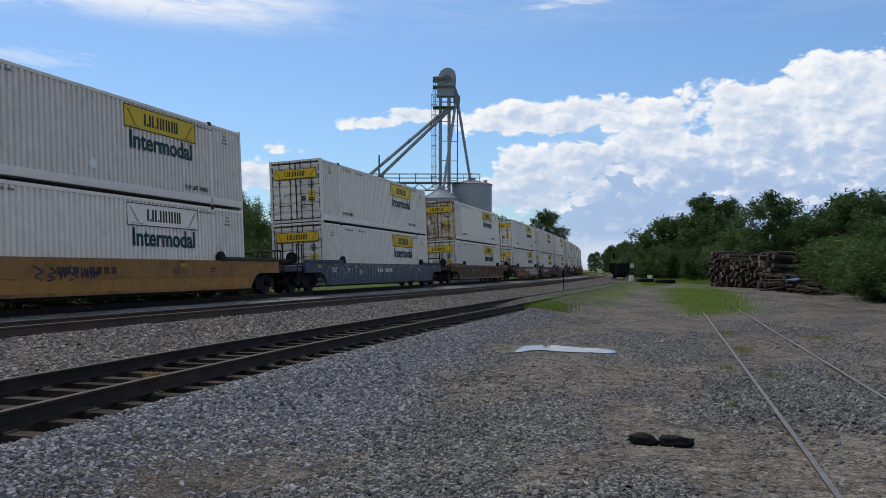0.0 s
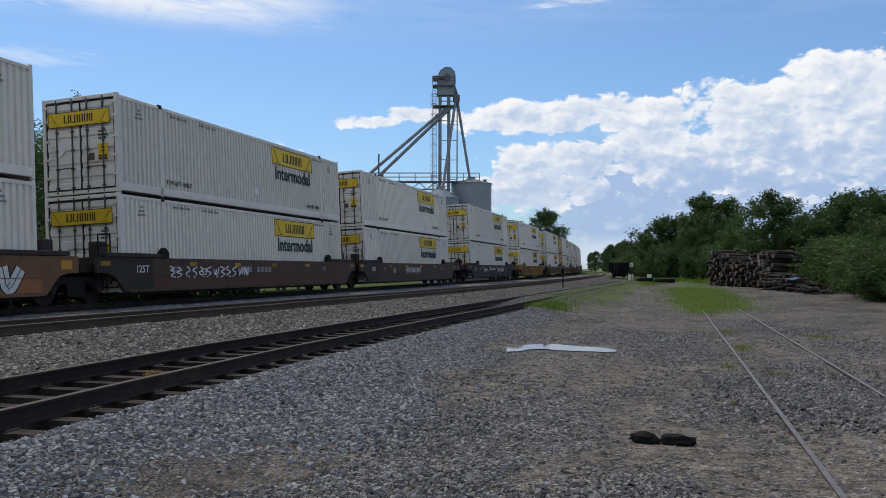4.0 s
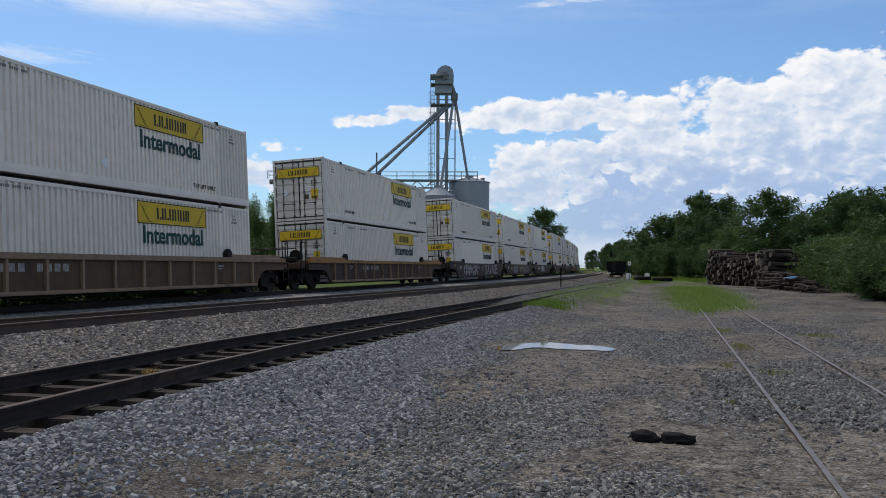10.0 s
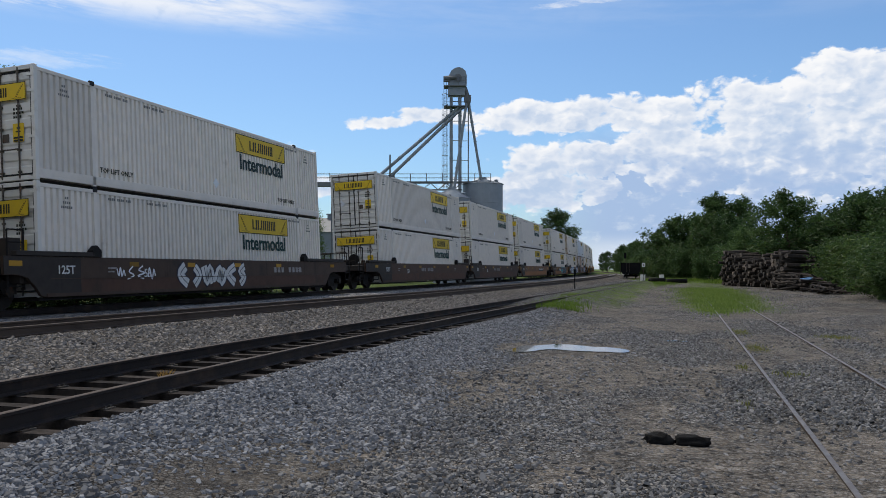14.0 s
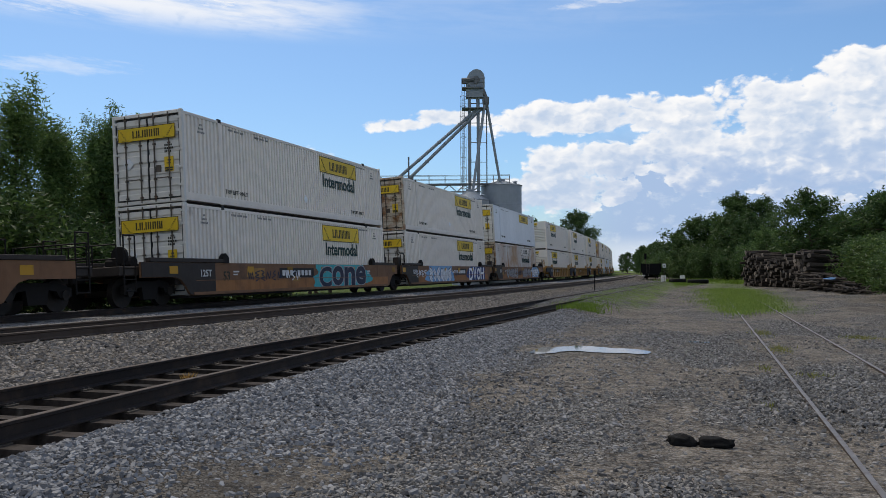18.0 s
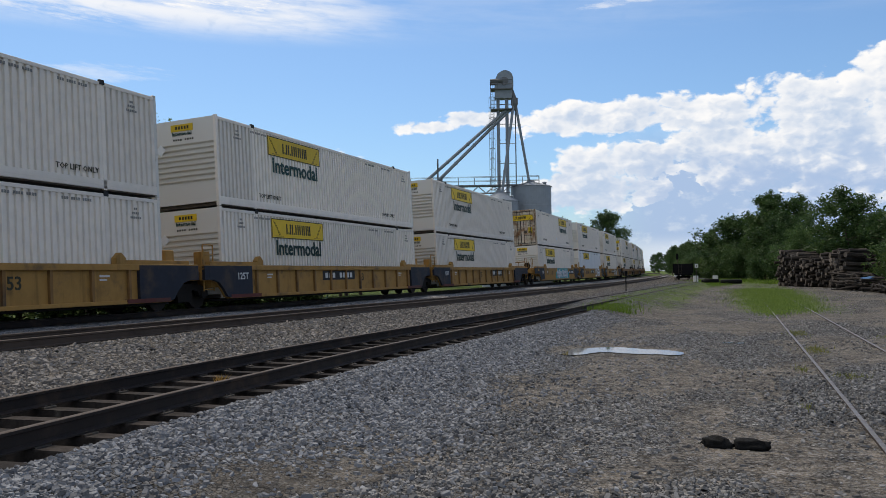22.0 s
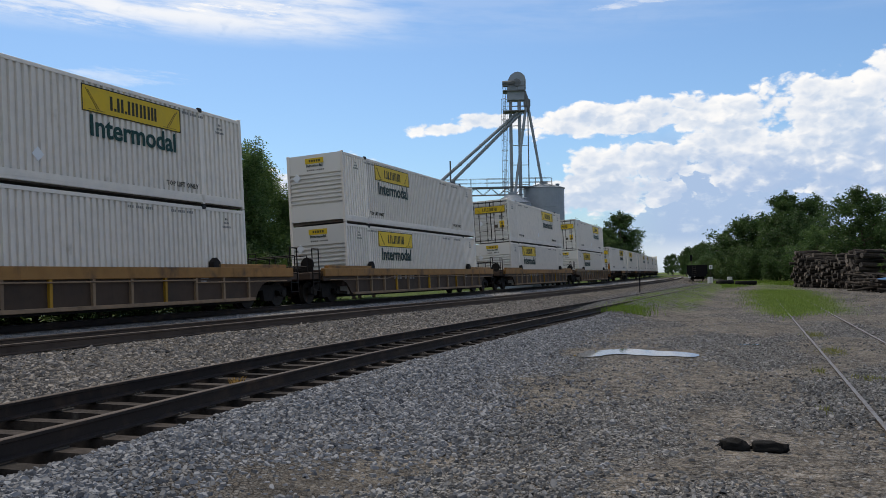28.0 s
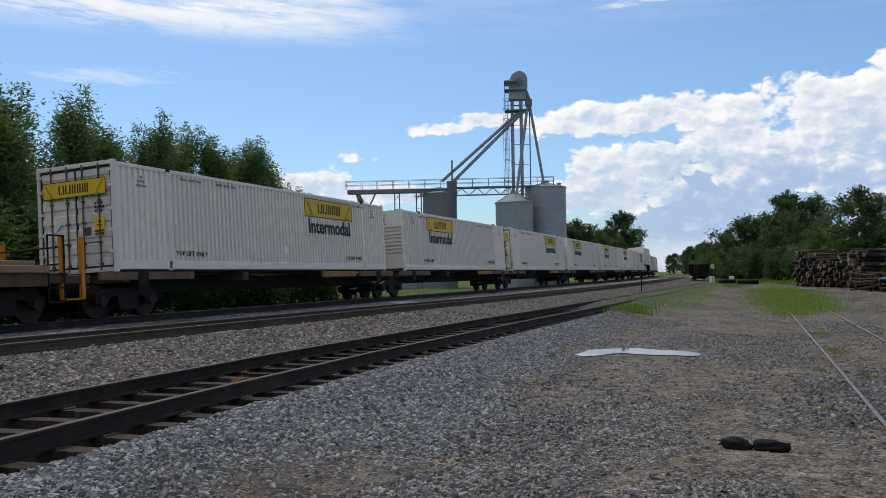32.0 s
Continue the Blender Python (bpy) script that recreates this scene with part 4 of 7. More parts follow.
            sign = part("side_sign", bm, M[plate], root, "yellow sign with dark lettering bars" if plate == "yellow" else "white sign with dark lettering bars")
            sign_bars(sign, 3.7, 0.68, 2.34, "side", x + side * 0.002, yc, side)
        if word:
            facing_side(WORDS["intermodal"], "word", root, x + side * 0.003, yc, 1.64, side)
        facing_side(WORDS["top"], "small_print", root, x + side * 0.003, 3.0, 0.50, side)
        facing_side(WORDS["top"], "small_print", root, x + side * 0.003, C_LEN - 3.0, 0.50, side)
        bm = bmesh.new()
        for y in (0.95, C_LEN - 1.2):
            for r in range(3):
                for i in range(2 + 2 * r):
                    a = y + i * 0.07 - r * 0.07
                    xa, xb = sorted((x - side * 0.006, x + side * 0.001))
                    box(bm, xa, xb, a, a + 0.045, 2.50 - r * 0.12, 2.56 - r * 0.12)
        for y in (2.6, C_LEN - 2.9, 4.3):
            for i in range(13):
                if i % 5 != 4:
                    xa, xb = sorted((x - side * 0.006, x + side * 0.001))
                    box(bm, xa, xb, y + i * 0.075, y + i * 0.075 + 0.05, 2.60, 2.67)
        tagged(part("small_print", bm, M["fade"], root), kind="stuff")
    return root


def sign_bars(sign, wide, high, zc, where, x=0.0, yc=0.0, side=1):
    """Dark shapes on a sign: a border, a row of upright bars with two dots, and a slanted emblem of thin lines at both ends."""
    bm = bmesh.new()

    def poly(bm, pts):
        if where == "end":
            prism(bm, [(u, zc + v) for u, v in pts], "y", -0.031, -0.0275)
        else:
            xa, xb = sorted((x - side * 0.004, x + side * 0.003))
            prism(bm, [(yc + side * u, zc + v) for u, v in pts], "x", xa, xb)

    def put(bm, u0, u1, v0, v1):
        poly(bm, [(u0, v0), (u1, v0), (u1, v1), (u0, v1)])
    h, t, w = high / 2, high * 0.04, wide / 2
    put(bm, -w, w, h - t, h), put(bm, -w, w, -h, -h + t), put(bm, -w, -w + t, -h + t, h - t), put(bm, w - t, w, -h + t, h - t)
    cap, st = high * 0.27, wide * 0.0225
    u = -wide * 0.255
    for wd, dot in ((0.036, 1), (0.060, 1), (0.064, 0), (0.066, 0), (0.066, 0), (0.056, 0)):
        wd *= wide
        if wd > 0.04 * wide:
            put(bm, u, u + st, -cap, cap), put(bm, u + wd - st, u + wd, -cap, cap)
        else:
            put(bm, u + wd - st, u + wd, -cap, cap)
        u += wd + wide * 0.015
        if dot:
            put(bm, u, u + st * 0.9, -cap, -cap + st * 0.9)
            u += wide * 0.030
    for e in (-1, 1):
        for k in range(2):
            a, b, q = wide * (0.465 - k * 0.02), wide * (0.365 - k * 0.02), wide * 0.0024
            top = high * (0.36 - 0.05 * k)
            poly(bm, [(e * a - q, top), (e * a + q, top), (e * b + q, -high * 0.36), (e * b - q, -high * 0.36)])
        put(bm, *sorted((e * wide * 0.30, e * wide * 0.44)), -high * 0.40, -high * 0.385)
    part("print", bm, M["ink"], sign)


WORDS = {
    "intermodal": text_mesh("word", "Intermodal", 0.74, M["green"], bold=0.022),
    "top": text_mesh("small_print", "TOP LIFT ONLY", 0.2, M["ink"], bold=0.012, fine=1),
    "53": text_mesh("number", "53", 0.42, M["ink"], bold=0.015),
    "125t": text_mesh("number", "125T", 0.30, M["stencil"], bold=0.015),
    "53w": text_mesh("number", "53", 0.34, M["stencil"], bold=0.015),
}


def wheelset(parent, y):
    bm = bmesh.new()
    for x in (-0.7525, 0.7525):
        rod(bm, (x - 0.065, y, 0.42), (x + 0.065, y, 0.42), 0.42, 20)
        rod(bm, (x + (0.065 if x < 0 else -0.09), y, 0.42), (x + (0.09 if x < 0 else -0.065), y, 0.42), 0.45, 20)
    rod(bm, (-1.05, y, 0.42), (1.05, y, 0.42), 0.085, 10)
    for x in (-1.05, 1.05):
        rod(bm, (x - 0.06, y, 0.42), (x + 0.06, y, 0.42), 0.13, 10)
    return part("wheelset", bm, M["wheel"], parent)


def bogie(root, y):
    bm = bmesh.new()
    rod(bm, (0, y, 0.55), (0, y, 0.75), 0.25, 12)
    box(bm, -1.0, 1.0, y - 0.18, y + 0.18, 0.42, 0.66, 0.02)
    truck = part("truck", bm, M["truck"], root, "dark cast steel truck")
    for side in (1, -1):
        bm = bmesh.new()
        x0, x1 = sorted((side * 0.93, side * 1.07))
        pts = [(y - 1.12, 0.36), (y - 1.12, 0.60), (y - 0.6, 0.74), (y + 0.6, 0.74), (y + 1.12, 0.60), (y + 1.12, 0.36), (y + 0.72, 0.36), (y + 0.62, 0.52), (y + 0.36, 0.56), (y + 0.30, 0.20),
               (y - 0.30, 0.20), (y - 0.36, 0.56), (y - 0.62, 0.52), (y - 0.72, 0.36)]
        prism(bm, pts, "x", x0, x1)
        part("side_frame", bm, M["truck"], truck)
        bm = bmesh.new()
        for yy in (-0.16, 0.0, 0.16):
            rod(bm, (side * 1.0, y + yy, 0.22), (side * 1.0, y + yy, 0.5), 0.065, 8)
        part("springs", bm, M["steel_dirty"], truck)
    wheelset(truck, y - 0.89)
    wheelset(truck, y + 0.89)
    return truck


def ribbon(bm, pts, half, x0, x1):
    """One unbroken sprayed line along points (y, z) of a side."""
    rows = []
    for k, p in enumerate(pts):
        a, b = pts[max(k - 1, 0)], pts[min(k + 1, len(pts) - 1)]
        d = Vector((b[0] - a[0], b[1] - a[1])).normalized()
        q = (-d.y * half, d.x * half)
        rows.append([bm.verts.new((x, p[0] + e * q[0], p[1] + e * q[1])) for e, x in ((1, x0), (1, x1), (-1, x1), (-1, x0))])
    for A, B in zip(rows, rows[1:]):
        for k in range(4):
            bm.faces.new((A[k], B[k], B[(k + 1) % 4], A[(k + 1) % 4]))
    bm.faces.new(rows[0])
    bm.faces.new(rows[-1][::-1])


def bowed(pts, n=5):
    """Rounds a zigzag into a soft line."""
    out = []
    for k in range(len(pts) - 1):
        p0, p1, p2, p3 = pts[max(k - 1, 0)], pts[k], pts[k + 1], pts[min(k + 2, len(pts) - 1)]
        for i in range(n):
            t = i / n
            out.append(tuple(0.5 * (2 * b + (c - a) * t + (2 * a - 5 * b + 4 * c - d) * t * t + (3 * b - a - 3 * c + d) * t ** 3) for a, b, c, d in zip(p0, p1, p2, p3)))
    return out + [pts[-1]]


def sprayed_word(parent, word, mats, y0, y1, z0, z1, x):
    """A sprayed word in tall fat letters, each with its edge."""
    wd = (y1 - y0) / len(word)
    for i, ch in enumerate(word):
        for name, bold, mat, dx, grow in (("sprayed_edge", 0.055, mats[1], 0.0015, 1.12), ("sprayed_letter", 0.03, mats[0], 0.004, 1.0)):
            me = text_mesh(name, ch, 1.0, M[mat], 0.002, bold)
            us, vs = [v.co.x for v in me.vertices], [v.co.y for v in me.vertices]
            su, sv = wd * 0.93 * grow / (max(us) - min(us)), (z1 - z0) * (0.9 + 0.1 * (grow > 1)) / (max(vs) - min(vs))
            for v in me.vertices:
                v.co.x = (v.co.x - (max(us) + min(us)) / 2) * su
                v.co.y = (v.co.y - (max(vs) + min(vs)) / 2) * sv + (0.02 if i % 2 else -0.02)
                v.co.x += 0.10 * v.co.y
            facing_side(me, name, parent, x + dx, y0 + wd * (i + 0.5), (z0 + z1) / 2)


def graffiti(parent, seed, mats, y0, y1, z0, z1, x, word=""):
    """Sprayed shapes a few millimetres proud of the side: fat rounded strokes with fill and edge, or thin bowed lines."""
    rng = random.Random(seed)
    if mats[0] == "loop":
        # tall bubble outlines, one over the other
        y = y0
        while y < y1:
            r = rng.uniform(0.20, 0.36)
            lo, hi = rng.uniform(0.30, 0.55), rng.uniform(1.08, 1.25)
            bm = bmesh.new()
            q = [(y - r * 0.8, lo), (y - r, (lo + hi) / 2), (y - r * 0.6, hi - 0.08), (y, hi), (y + r * 0.7, hi - 0.1), (y + r, (lo + hi) / 2 + 0.05), (y + r * rng.uniform(0.5, 0.9), lo + rng.uniform(0, 0.25))]
            ribbon(bm, bowed(q, 3), 0.013, x - 0.003, x + 0.002)
            part("sprayed_arch", bm, M[mats[1]], parent)
            y += r * rng.uniform(1.1, 1.9)
        return
    n = max(2, round((y1 - y0) / ((z1 - z0) * 0.75)))
    hz = z1 - z0
    if len(mats) > 2:
        k, pts = 40, []
        for i in range(k):
            a = 2 * math.pi * i / k
            wob = 1 + 0.10 * math.sin(a * 5 + seed) + 0.06 * math.sin(a * 11 + seed * 2) + rng.uniform(-0.03, 0.03)
            pts.append(((y0 + y1) / 2 + (y1 - y0) * 0.60 * math.cos(a) * wob, min(max((z0 + z1) / 2 + hz * 0.75 * math.sin(a) * wob, z0 - 0.0), z1 + 0.0)))
        bm = bmesh.new()
        prism(bm, pts, "x", x - 0.004, x - 0.0005)
        part("sprayed_ground", bm, M[mats[2]], parent)
    if word:
        sprayed_word(parent, word, mats, y0, y1, z0 + 0.03, z1 - 0.02, x)
        return
    wd = (y1 - y0) / n
    for i in range(n):
        fill, edge, scratch = bmesh.new(), bmesh.new(), bmesh.new()
        tilt, lift = rng.uniform(-0.12, 0.16), rng.uniform(-0.03, 0.03)
        bold = rng.uniform(0.135, 0.175) * hz if mats[0] else 0.02
        k = rng.choice((3, 4)) if mats[0] else rng.choice((4, 5, 6))
        way = [(rng.uniform(0.0, 0.3) if (j + i) % 2 else rng.uniform(0.7, 1.0), j / (k - 1) * 0.9 + rng.uniform(0, 0.1)) for j in range(k)]
        if rng.random() < 0.35:
            way = [(v, u) for u, v in way]
        way = [(y0 + wd * (i + 0.08 + a * 0.84 + tilt * b), z0 + hz * (0.16 + 0.68 * b + lift)) for a, b in way]
        soft = bowed(way, 4)
        ribbon(edge, soft, bold + 0.045, x - 0.003, x + 0.002)
        ribbon(fill, soft, bold, x - 0.003, x + 0.005)
        ribbon(scratch, bowed(way, 3), 0.012, x - 0.003, x + 0.008)
        for bm in (edge, fill):
            for v in bm.verts:
                v.co.z = min(max(v.co.z, z0 - 0.02), z1 + 0.0)
        if mats[0]:
            part("sprayed_edge", edge, M[mats[1]], parent)
            letter = part("sprayed_letter", fill, M[mats[0]], parent)
            part("inline", scratch, M[mats[1]], letter)
        else:
            edge.free(), scratch.free()
            part("sprayed_letter", fill, M[mats[1]], parent)


def well_car(kind, paint, near_gap, far_gap, opts):
    """A well for one double stack; y = 0 is the container's near end. Gaps are to the next box each way."""
    label = {"smooth": "weathered %s smooth-sided well car", "ribbed": "weathered %s well car with ribbed sides"}[kind] % opts["colour"]
    if opts.get("tags"):
        label += " and sprayed graffiti"
    root = thing("well_car", label, "rail car", "well cars of the train")
    mat, far = PAINT[paint], C_LEN
    # smooth cars other than mustard and slate get blackish end decks
    if kind == "smooth" and paint != "mustard":
        opts = {"deck": "slate" if paint == "slate" else "end_dark", **opts}
    ztop, zbot = 1.28, 0.26
    e0 = 2.35 if near_gap > 5 else 1.25
    e1 = 2.35 if far_gap > 5 else 1.25
    for side in (1, -1):
        bm = bmesh.new()
        x0, x1 = sorted((side * 1.38, side * 1.46))
        arch0 = [(-e0, 0.82), (-0.85, 0.82), (-0.55, 0.74), (-0.3, 0.52), (-0.12, 0.30), (0.02, zbot)]
        arch1 = [(far - 0.02, zbot), (far + 0.12, 0.30), (far + 0.3, 0.52), (far + 0.55, 0.74), (far + 0.85, 0.82), (far + e1, 0.82)]
        if kind == "smooth":
            prism(bm, arch0 + arch1 + [(far + e1, ztop - 0.02), (-e0, ztop - 0.02)], "x", x0, x1)
            wall = part("side_wall", bm, mat, root)
            bm = bmesh.new()
            xs0, xs1 = sorted((side * 1.46, side * 1.485))
            box(bm, xs0, xs1, 0.05, far - 0.05, zbot, zbot + 0.09)
            part("bottom_flange", bm, mat, root)
            bm = bmesh.new()
            prism(bm, [(side * 1.46, 0.70), (side * 1.475, 0.70), (side * 1.475, 0.72), (side * 1.46, 0.72)] if side > 0 else [(side * 1.475, 0.70), (side * 1.46, 0.70), (side * 1.46, 0.72), (side * 1.475, 0.72)], "y", 0.2, far - 0.2)
            part("crease", bm, mat, root)
            # flat plate; the slant's light is put into its colour
            if paint + "_low" in PAINT:
                bm = bmesh.new()
                xs = sorted((side * 1.455, side * 1.4625))
                box(bm, xs[0], xs[1], 0.06, far - 0.06, zbot + 0.09, 0.70)
                part("lower_plate", bm, PAINT[paint + "_low"], root)
        else:
            prism(bm, arch0 + arch1 + [(far + e1, ztop - 0.1), (-e0, ztop - 0.1)], "x", x0, x1)
            # umber and brown cars: dark brown panels, lighter tan ribs and bottom chord
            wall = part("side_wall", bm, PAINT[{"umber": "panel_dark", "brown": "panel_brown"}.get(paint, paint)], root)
            bm = bmesh.new()
            xa, xb = sorted((side * 1.36, side * 1.55))
            box(bm, xa, xb, -e0, far + e1, ztop - (0.30 if opts.get("deep") else 0.16), ztop, 0.01)
            part("top_chord", bm, PAINT[opts.get("chord", paint)], root)
            bm = bmesh.new()
            box(bm, xa, xb, 0.0, far, zbot - 0.02, zbot + 0.08, 0.01)
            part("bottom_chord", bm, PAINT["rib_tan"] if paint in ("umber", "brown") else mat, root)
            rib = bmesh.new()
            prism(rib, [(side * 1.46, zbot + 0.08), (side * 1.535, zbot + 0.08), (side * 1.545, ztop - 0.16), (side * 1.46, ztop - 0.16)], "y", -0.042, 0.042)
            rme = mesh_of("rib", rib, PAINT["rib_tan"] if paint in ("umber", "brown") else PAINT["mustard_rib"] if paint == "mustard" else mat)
            if opts.get("deep") and side > 0:
                pipe = bmesh.new()
                for a, b, dz in ((-e0 + 0.3, 3.0, 0.0), (3.0, 3.5, 0.07), (3.5, far - 3.0, 0.07), (far - 3.0, far + e1 - 0.5, 0.0)):
                    rod(pipe, (1.575, a, ztop - 0.44 + (0.0 if b - a < 1 else dz)), (1.575, b, ztop - 0.44 + dz), 0.02, 6)
                part("air_pipe", pipe, PAINT["rib_tan"], root)
                yme = rme.copy()
                yme.materials[0] = M["reflector"]
            for i in range(13):
                ob = part("rib", yme if opts.get("deep") and side > 0 and i in (3, 6, 9) else rme, None, root)
                ob.location = (0, 0.3 + i * (far - 0.6) / 12, 0)
        for y0, y1, yg in ((-e0 + 0.35, 1.75, 1.85), (far - 1.75, far + e1 - 0.35, far - 1.85)):
            bm = bmesh.new()
            xa, xb = sorted((side * 1.32, side * 1.50))
            box(bm, xa, xb, y0, y1, ztop - 0.01, ztop + 0.11, 0.01)
            part("end_cap", bm, PAINT[opts.get("deck", paint)] if kind == "smooth" else PAINT[opts.get("chord", paint)], root)
            bm = bmesh.new()
            prism(bm, [(yg - 0.17, ztop - 0.02), (yg + 0.17, ztop - 0.02), (yg + 0.17, ztop + 0.16), (yg, ztop + 0.30), (yg - 0.17, ztop + 0.16)], "x", xa, xb)
            part("container_guide", bm, PAINT["mustard"] if paint == "mustard" else M["truck"], root)
    bm = bmesh.new()
    box(bm, -1.36, 1.36, -0.1, far + 0.1, 0.18, 0.25)
    part("well_floor", bm, M["truck"], root)
    for end, gap in ((0, near_gap), (1, far_gap)):
        def yy(d):
            return -d if end == 0 else far + d
        reach = gap / 2
        single = gap > 5
        y_out = reach - (0.45 if single else 0.12)
        bm = bmesh.new()
        a, b = sorted((yy(0.16), yy(y_out)))
        if single:
            box(bm, -1.34, 1.34, a, b, 0.88, 1.14, 0.02)
        else:
            box(bm, -1.15, 1.15, a, b, 0.84, 1.10, 0.02)
        part("end_deck", bm, PAINT[opts.get("deck", paint)], root)
        bm = bmesh.new()
        c, d = sorted((yy(0.18), yy(0.62)))
        box(bm, -1.33, 1.33, c, d, 0.60, ztop + 0.02, 0.02)
        part("end_sill", bm, PAINT[opts.get("deck", paint)], root)
        if single:
            bm = bmesh.new()
            rod(bm, (0, yy(y_out - 0.1), 0.82), (0, yy(reach + 0.02), 0.82), 0.10, 8)
            q0, q1 = sorted((yy(reach - 0.2), yy(reach - 0.005)))
            box(bm, -0.16, 0.16, q0, q1, 0.70, 0.95, 0.03)
            part("coupler", bm, M["truck"], root)
            rail_mat = PAINT["mustard"] if paint == "mustard" else M["truck"]
            for side in (1, -1):
                bm = bmesh.new()
                x, y1, y2 = side * 1.36, yy(y_out - 0.15), yy(y_out - 0.62)
                for y in (y1, y2):
                    rod(bm, (x, y, 0.42), (x, y, 2.0), 0.022, 6)
                for z in (0.46, 0.78, 1.1):
                    rod(bm, (x, y1, z), (x, y2, z), 0.018, 6)
                rod(bm, (x, y1, 2.0), (x, y2, 2.0), 0.022, 6)
                part("grab_rail", bm, rail_mat, root)
            bm = bmesh.new()
            for z in (1.35, 1.75):
                rod(bm, (-1.2, yy(y_out - 0.05), z), (1.2, yy(y_out - 0.05), z), 0.02, 6)
            for x in (-1.2, -0.4, 0.4, 1.2):
                rod(bm, (x, yy(y_out - 0.05), 1.1), (x, yy(y_out - 0.05), 1.75), 0.02, 6)
            part("end_rail", bm, rail_mat, root)
            if end == 0:
                bm = bmesh.new()
                rod(bm, (0.95, yy(y_out - 0.45), 1.45), (0.95, yy(y_out - 0.55), 1.45), 0.26, 14)
                rod(bm, (0.95, yy(y_out - 0.5), 1.1), (0.95, yy(y_out - 0.5), 1.45), 0.05, 6)
                part("brake_wheel", bm, M["truck"], root)
                bm = bmesh.new()
                rod(bm, (-0.6, yy(1.2), 1.32), (0.3, yy(1.2), 1.32), 0.18, 10)
                part("brake_tank", bm, M["truck"], root)
            bogie(root, yy(1.5))
        elif end == 0 or opts.get("last"):
            if end == 0:
                bogie(root, yy(reach))
        if not single:
            for x in (-0.95, 0.95):
                bm = bmesh.new()
                box(bm, x - 0.16, x + 0.16, *sorted((yy(0.35), yy(0.75))), 1.1, 1.72, 0.02)
                part("end_block", bm, PAINT[opts.get("deck", paint)], root)
        if not single and end == 0:
            bm = bmesh.new()
            for y in (yy(0.5), yy(1.0)):
                rod(bm, (1.32, y, 0.5), (1.32, y, 1.9), 0.022, 6)
            for z in (0.55, 0.9, 1.25, 1.6, 1.9):
                rod(bm, (1.32, yy(0.5), z), (1.32, yy(1.0), z), 0.018, 6)
            part("ladder", bm, PAINT["mustard"] if paint == "mustard" else M["truck"], root)
    if kind == "smooth" and paint in ("brown", "umber", "chestnut", "black"):
        opts = {"endpaint": "end_dark", **opts}
    if opts.get("endpaint"):
        xf = 1.468 if kind == "smooth" else 1.556
        for sgn, e in ((0, e0), (1, e1))[:1 if opts["endpaint"] == "end_dark" else 2]:
            def q(d, sgn=sgn):
                return d if sgn == 0 else far - d
            bm = bmesh.new()
            pts = [(q(-e), 0.83), (q(-0.85), 0.83), (q(-0.55), 0.75), (q(-0.3), 0.53), (q(-0.12), 0.31), (q(0.05), 0.27), (q(1.25), 0.27), (q(1.25), ztop - 0.03), (q(-e), ztop - 0.03)]
            prism(bm, pts, "x", 1.45, xf)
            part("end_patch", bm, PAINT[opts["endpaint"]], root)
            if opts["endpaint"] == "navy":
                bm = bmesh.new()
                box(bm, 1.45, xf + 0.006, *sorted((q(0.05), q(1.75))), 0.25, 0.36)
                part("maroon_strip", bm, PAINT["maroon"], root)
    face = 1.466
    bm = bmesh.new()
    for y, n in ((opts.get("mark", 4.0 if kind == "ribbed" and paint in ("umber", "brown") else 6.4), 8),):
        for i in range(n):
            if i != 3:
                box(bm, face - 0.004, face + 0.004, y + i * 0.3, y + i * 0.3 + 0.2, 0.82, 1.02)
    for y in (2.3, far - 2.6):
        box(bm, face - 0.004, face + 0.002, y, y + 0.35, 0.95, 1.0), box(bm, face - 0.004, face + 0.002, y, y + 0.25, 0.86, 0.90)
    tagged(part("reporting_mark", bm, M["umber_spray" if paint == "ochre" else "worn_stencil" if paint in ("umber", "brown") else "stencil"], root), kind="stuff")
    if paint == "mustard" or (paint == "chestnut" and opts.get("mark")) or opts.get("panel_mark"):
        bm = bmesh.new()
        y = opts.get("mark", 6.4)
        box(bm, face - 0.006, face - 0.0015, y - 0.2, y + 2.55, 0.74, 1.10)
        part("mark_panel", bm, M["black"], root)
    if not (kind == "ribbed" and paint in ("umber", "brown")):
        facing_side(WORDS["125t"], "number", root, face + (0.01 if kind == "smooth" else 0.096) if opts.get("endpaint") else face, 0.72, 0.92)
    if not (kind == "ribbed" and paint in ("umber", "brown")):
        facing_side(WORDS["53" if paint in ("mustard", "chestnut", "ochre", "tan") else "53w"], "number", root, face, opts.get("no", 4.0), 0.82)
    for seed, mats, y0, y1, *word in opts.get("tags", ()):
        graffiti(root, seed, mats, y0, y1, *((0.27, 1.25) if mats[0] and mats[0] != "loop" else (0.55, 1.12)), face, *word)
    if opts.get("brand"):
        # an emblem of three plain bars on a dark panel
        bm = bmesh.new()
        y = opts["brand"]
        box(bm, face - 0.006, face - 0.0015, y - 0.15, y + 1.75, 0.70, 1.10)
        sign = part("emblem_panel", bm, M["black"], root)
        bm = bmesh.new()
        for i in range(3):
            box(bm, face - 0.002, face + 0.003, y + 0.06 + i * 0.52, y + 0.50 + i * 0.52, 0.80, 1.0)
        part("emblem", bm, M["stencil"], sign)
    if paint == "chestnut" and opts.get("tags"):
        rng = random.Random(int(near_gap * 10) + len(opts.get("tags", ())) * 7 + int(opts.get("mark", 6.4) * 10))
        for k in range(4):
            y = rng.uniform(0.6, far - 1.6)
            z = rng.uniform(0.4, 0.85)
            bm = bmesh.new()
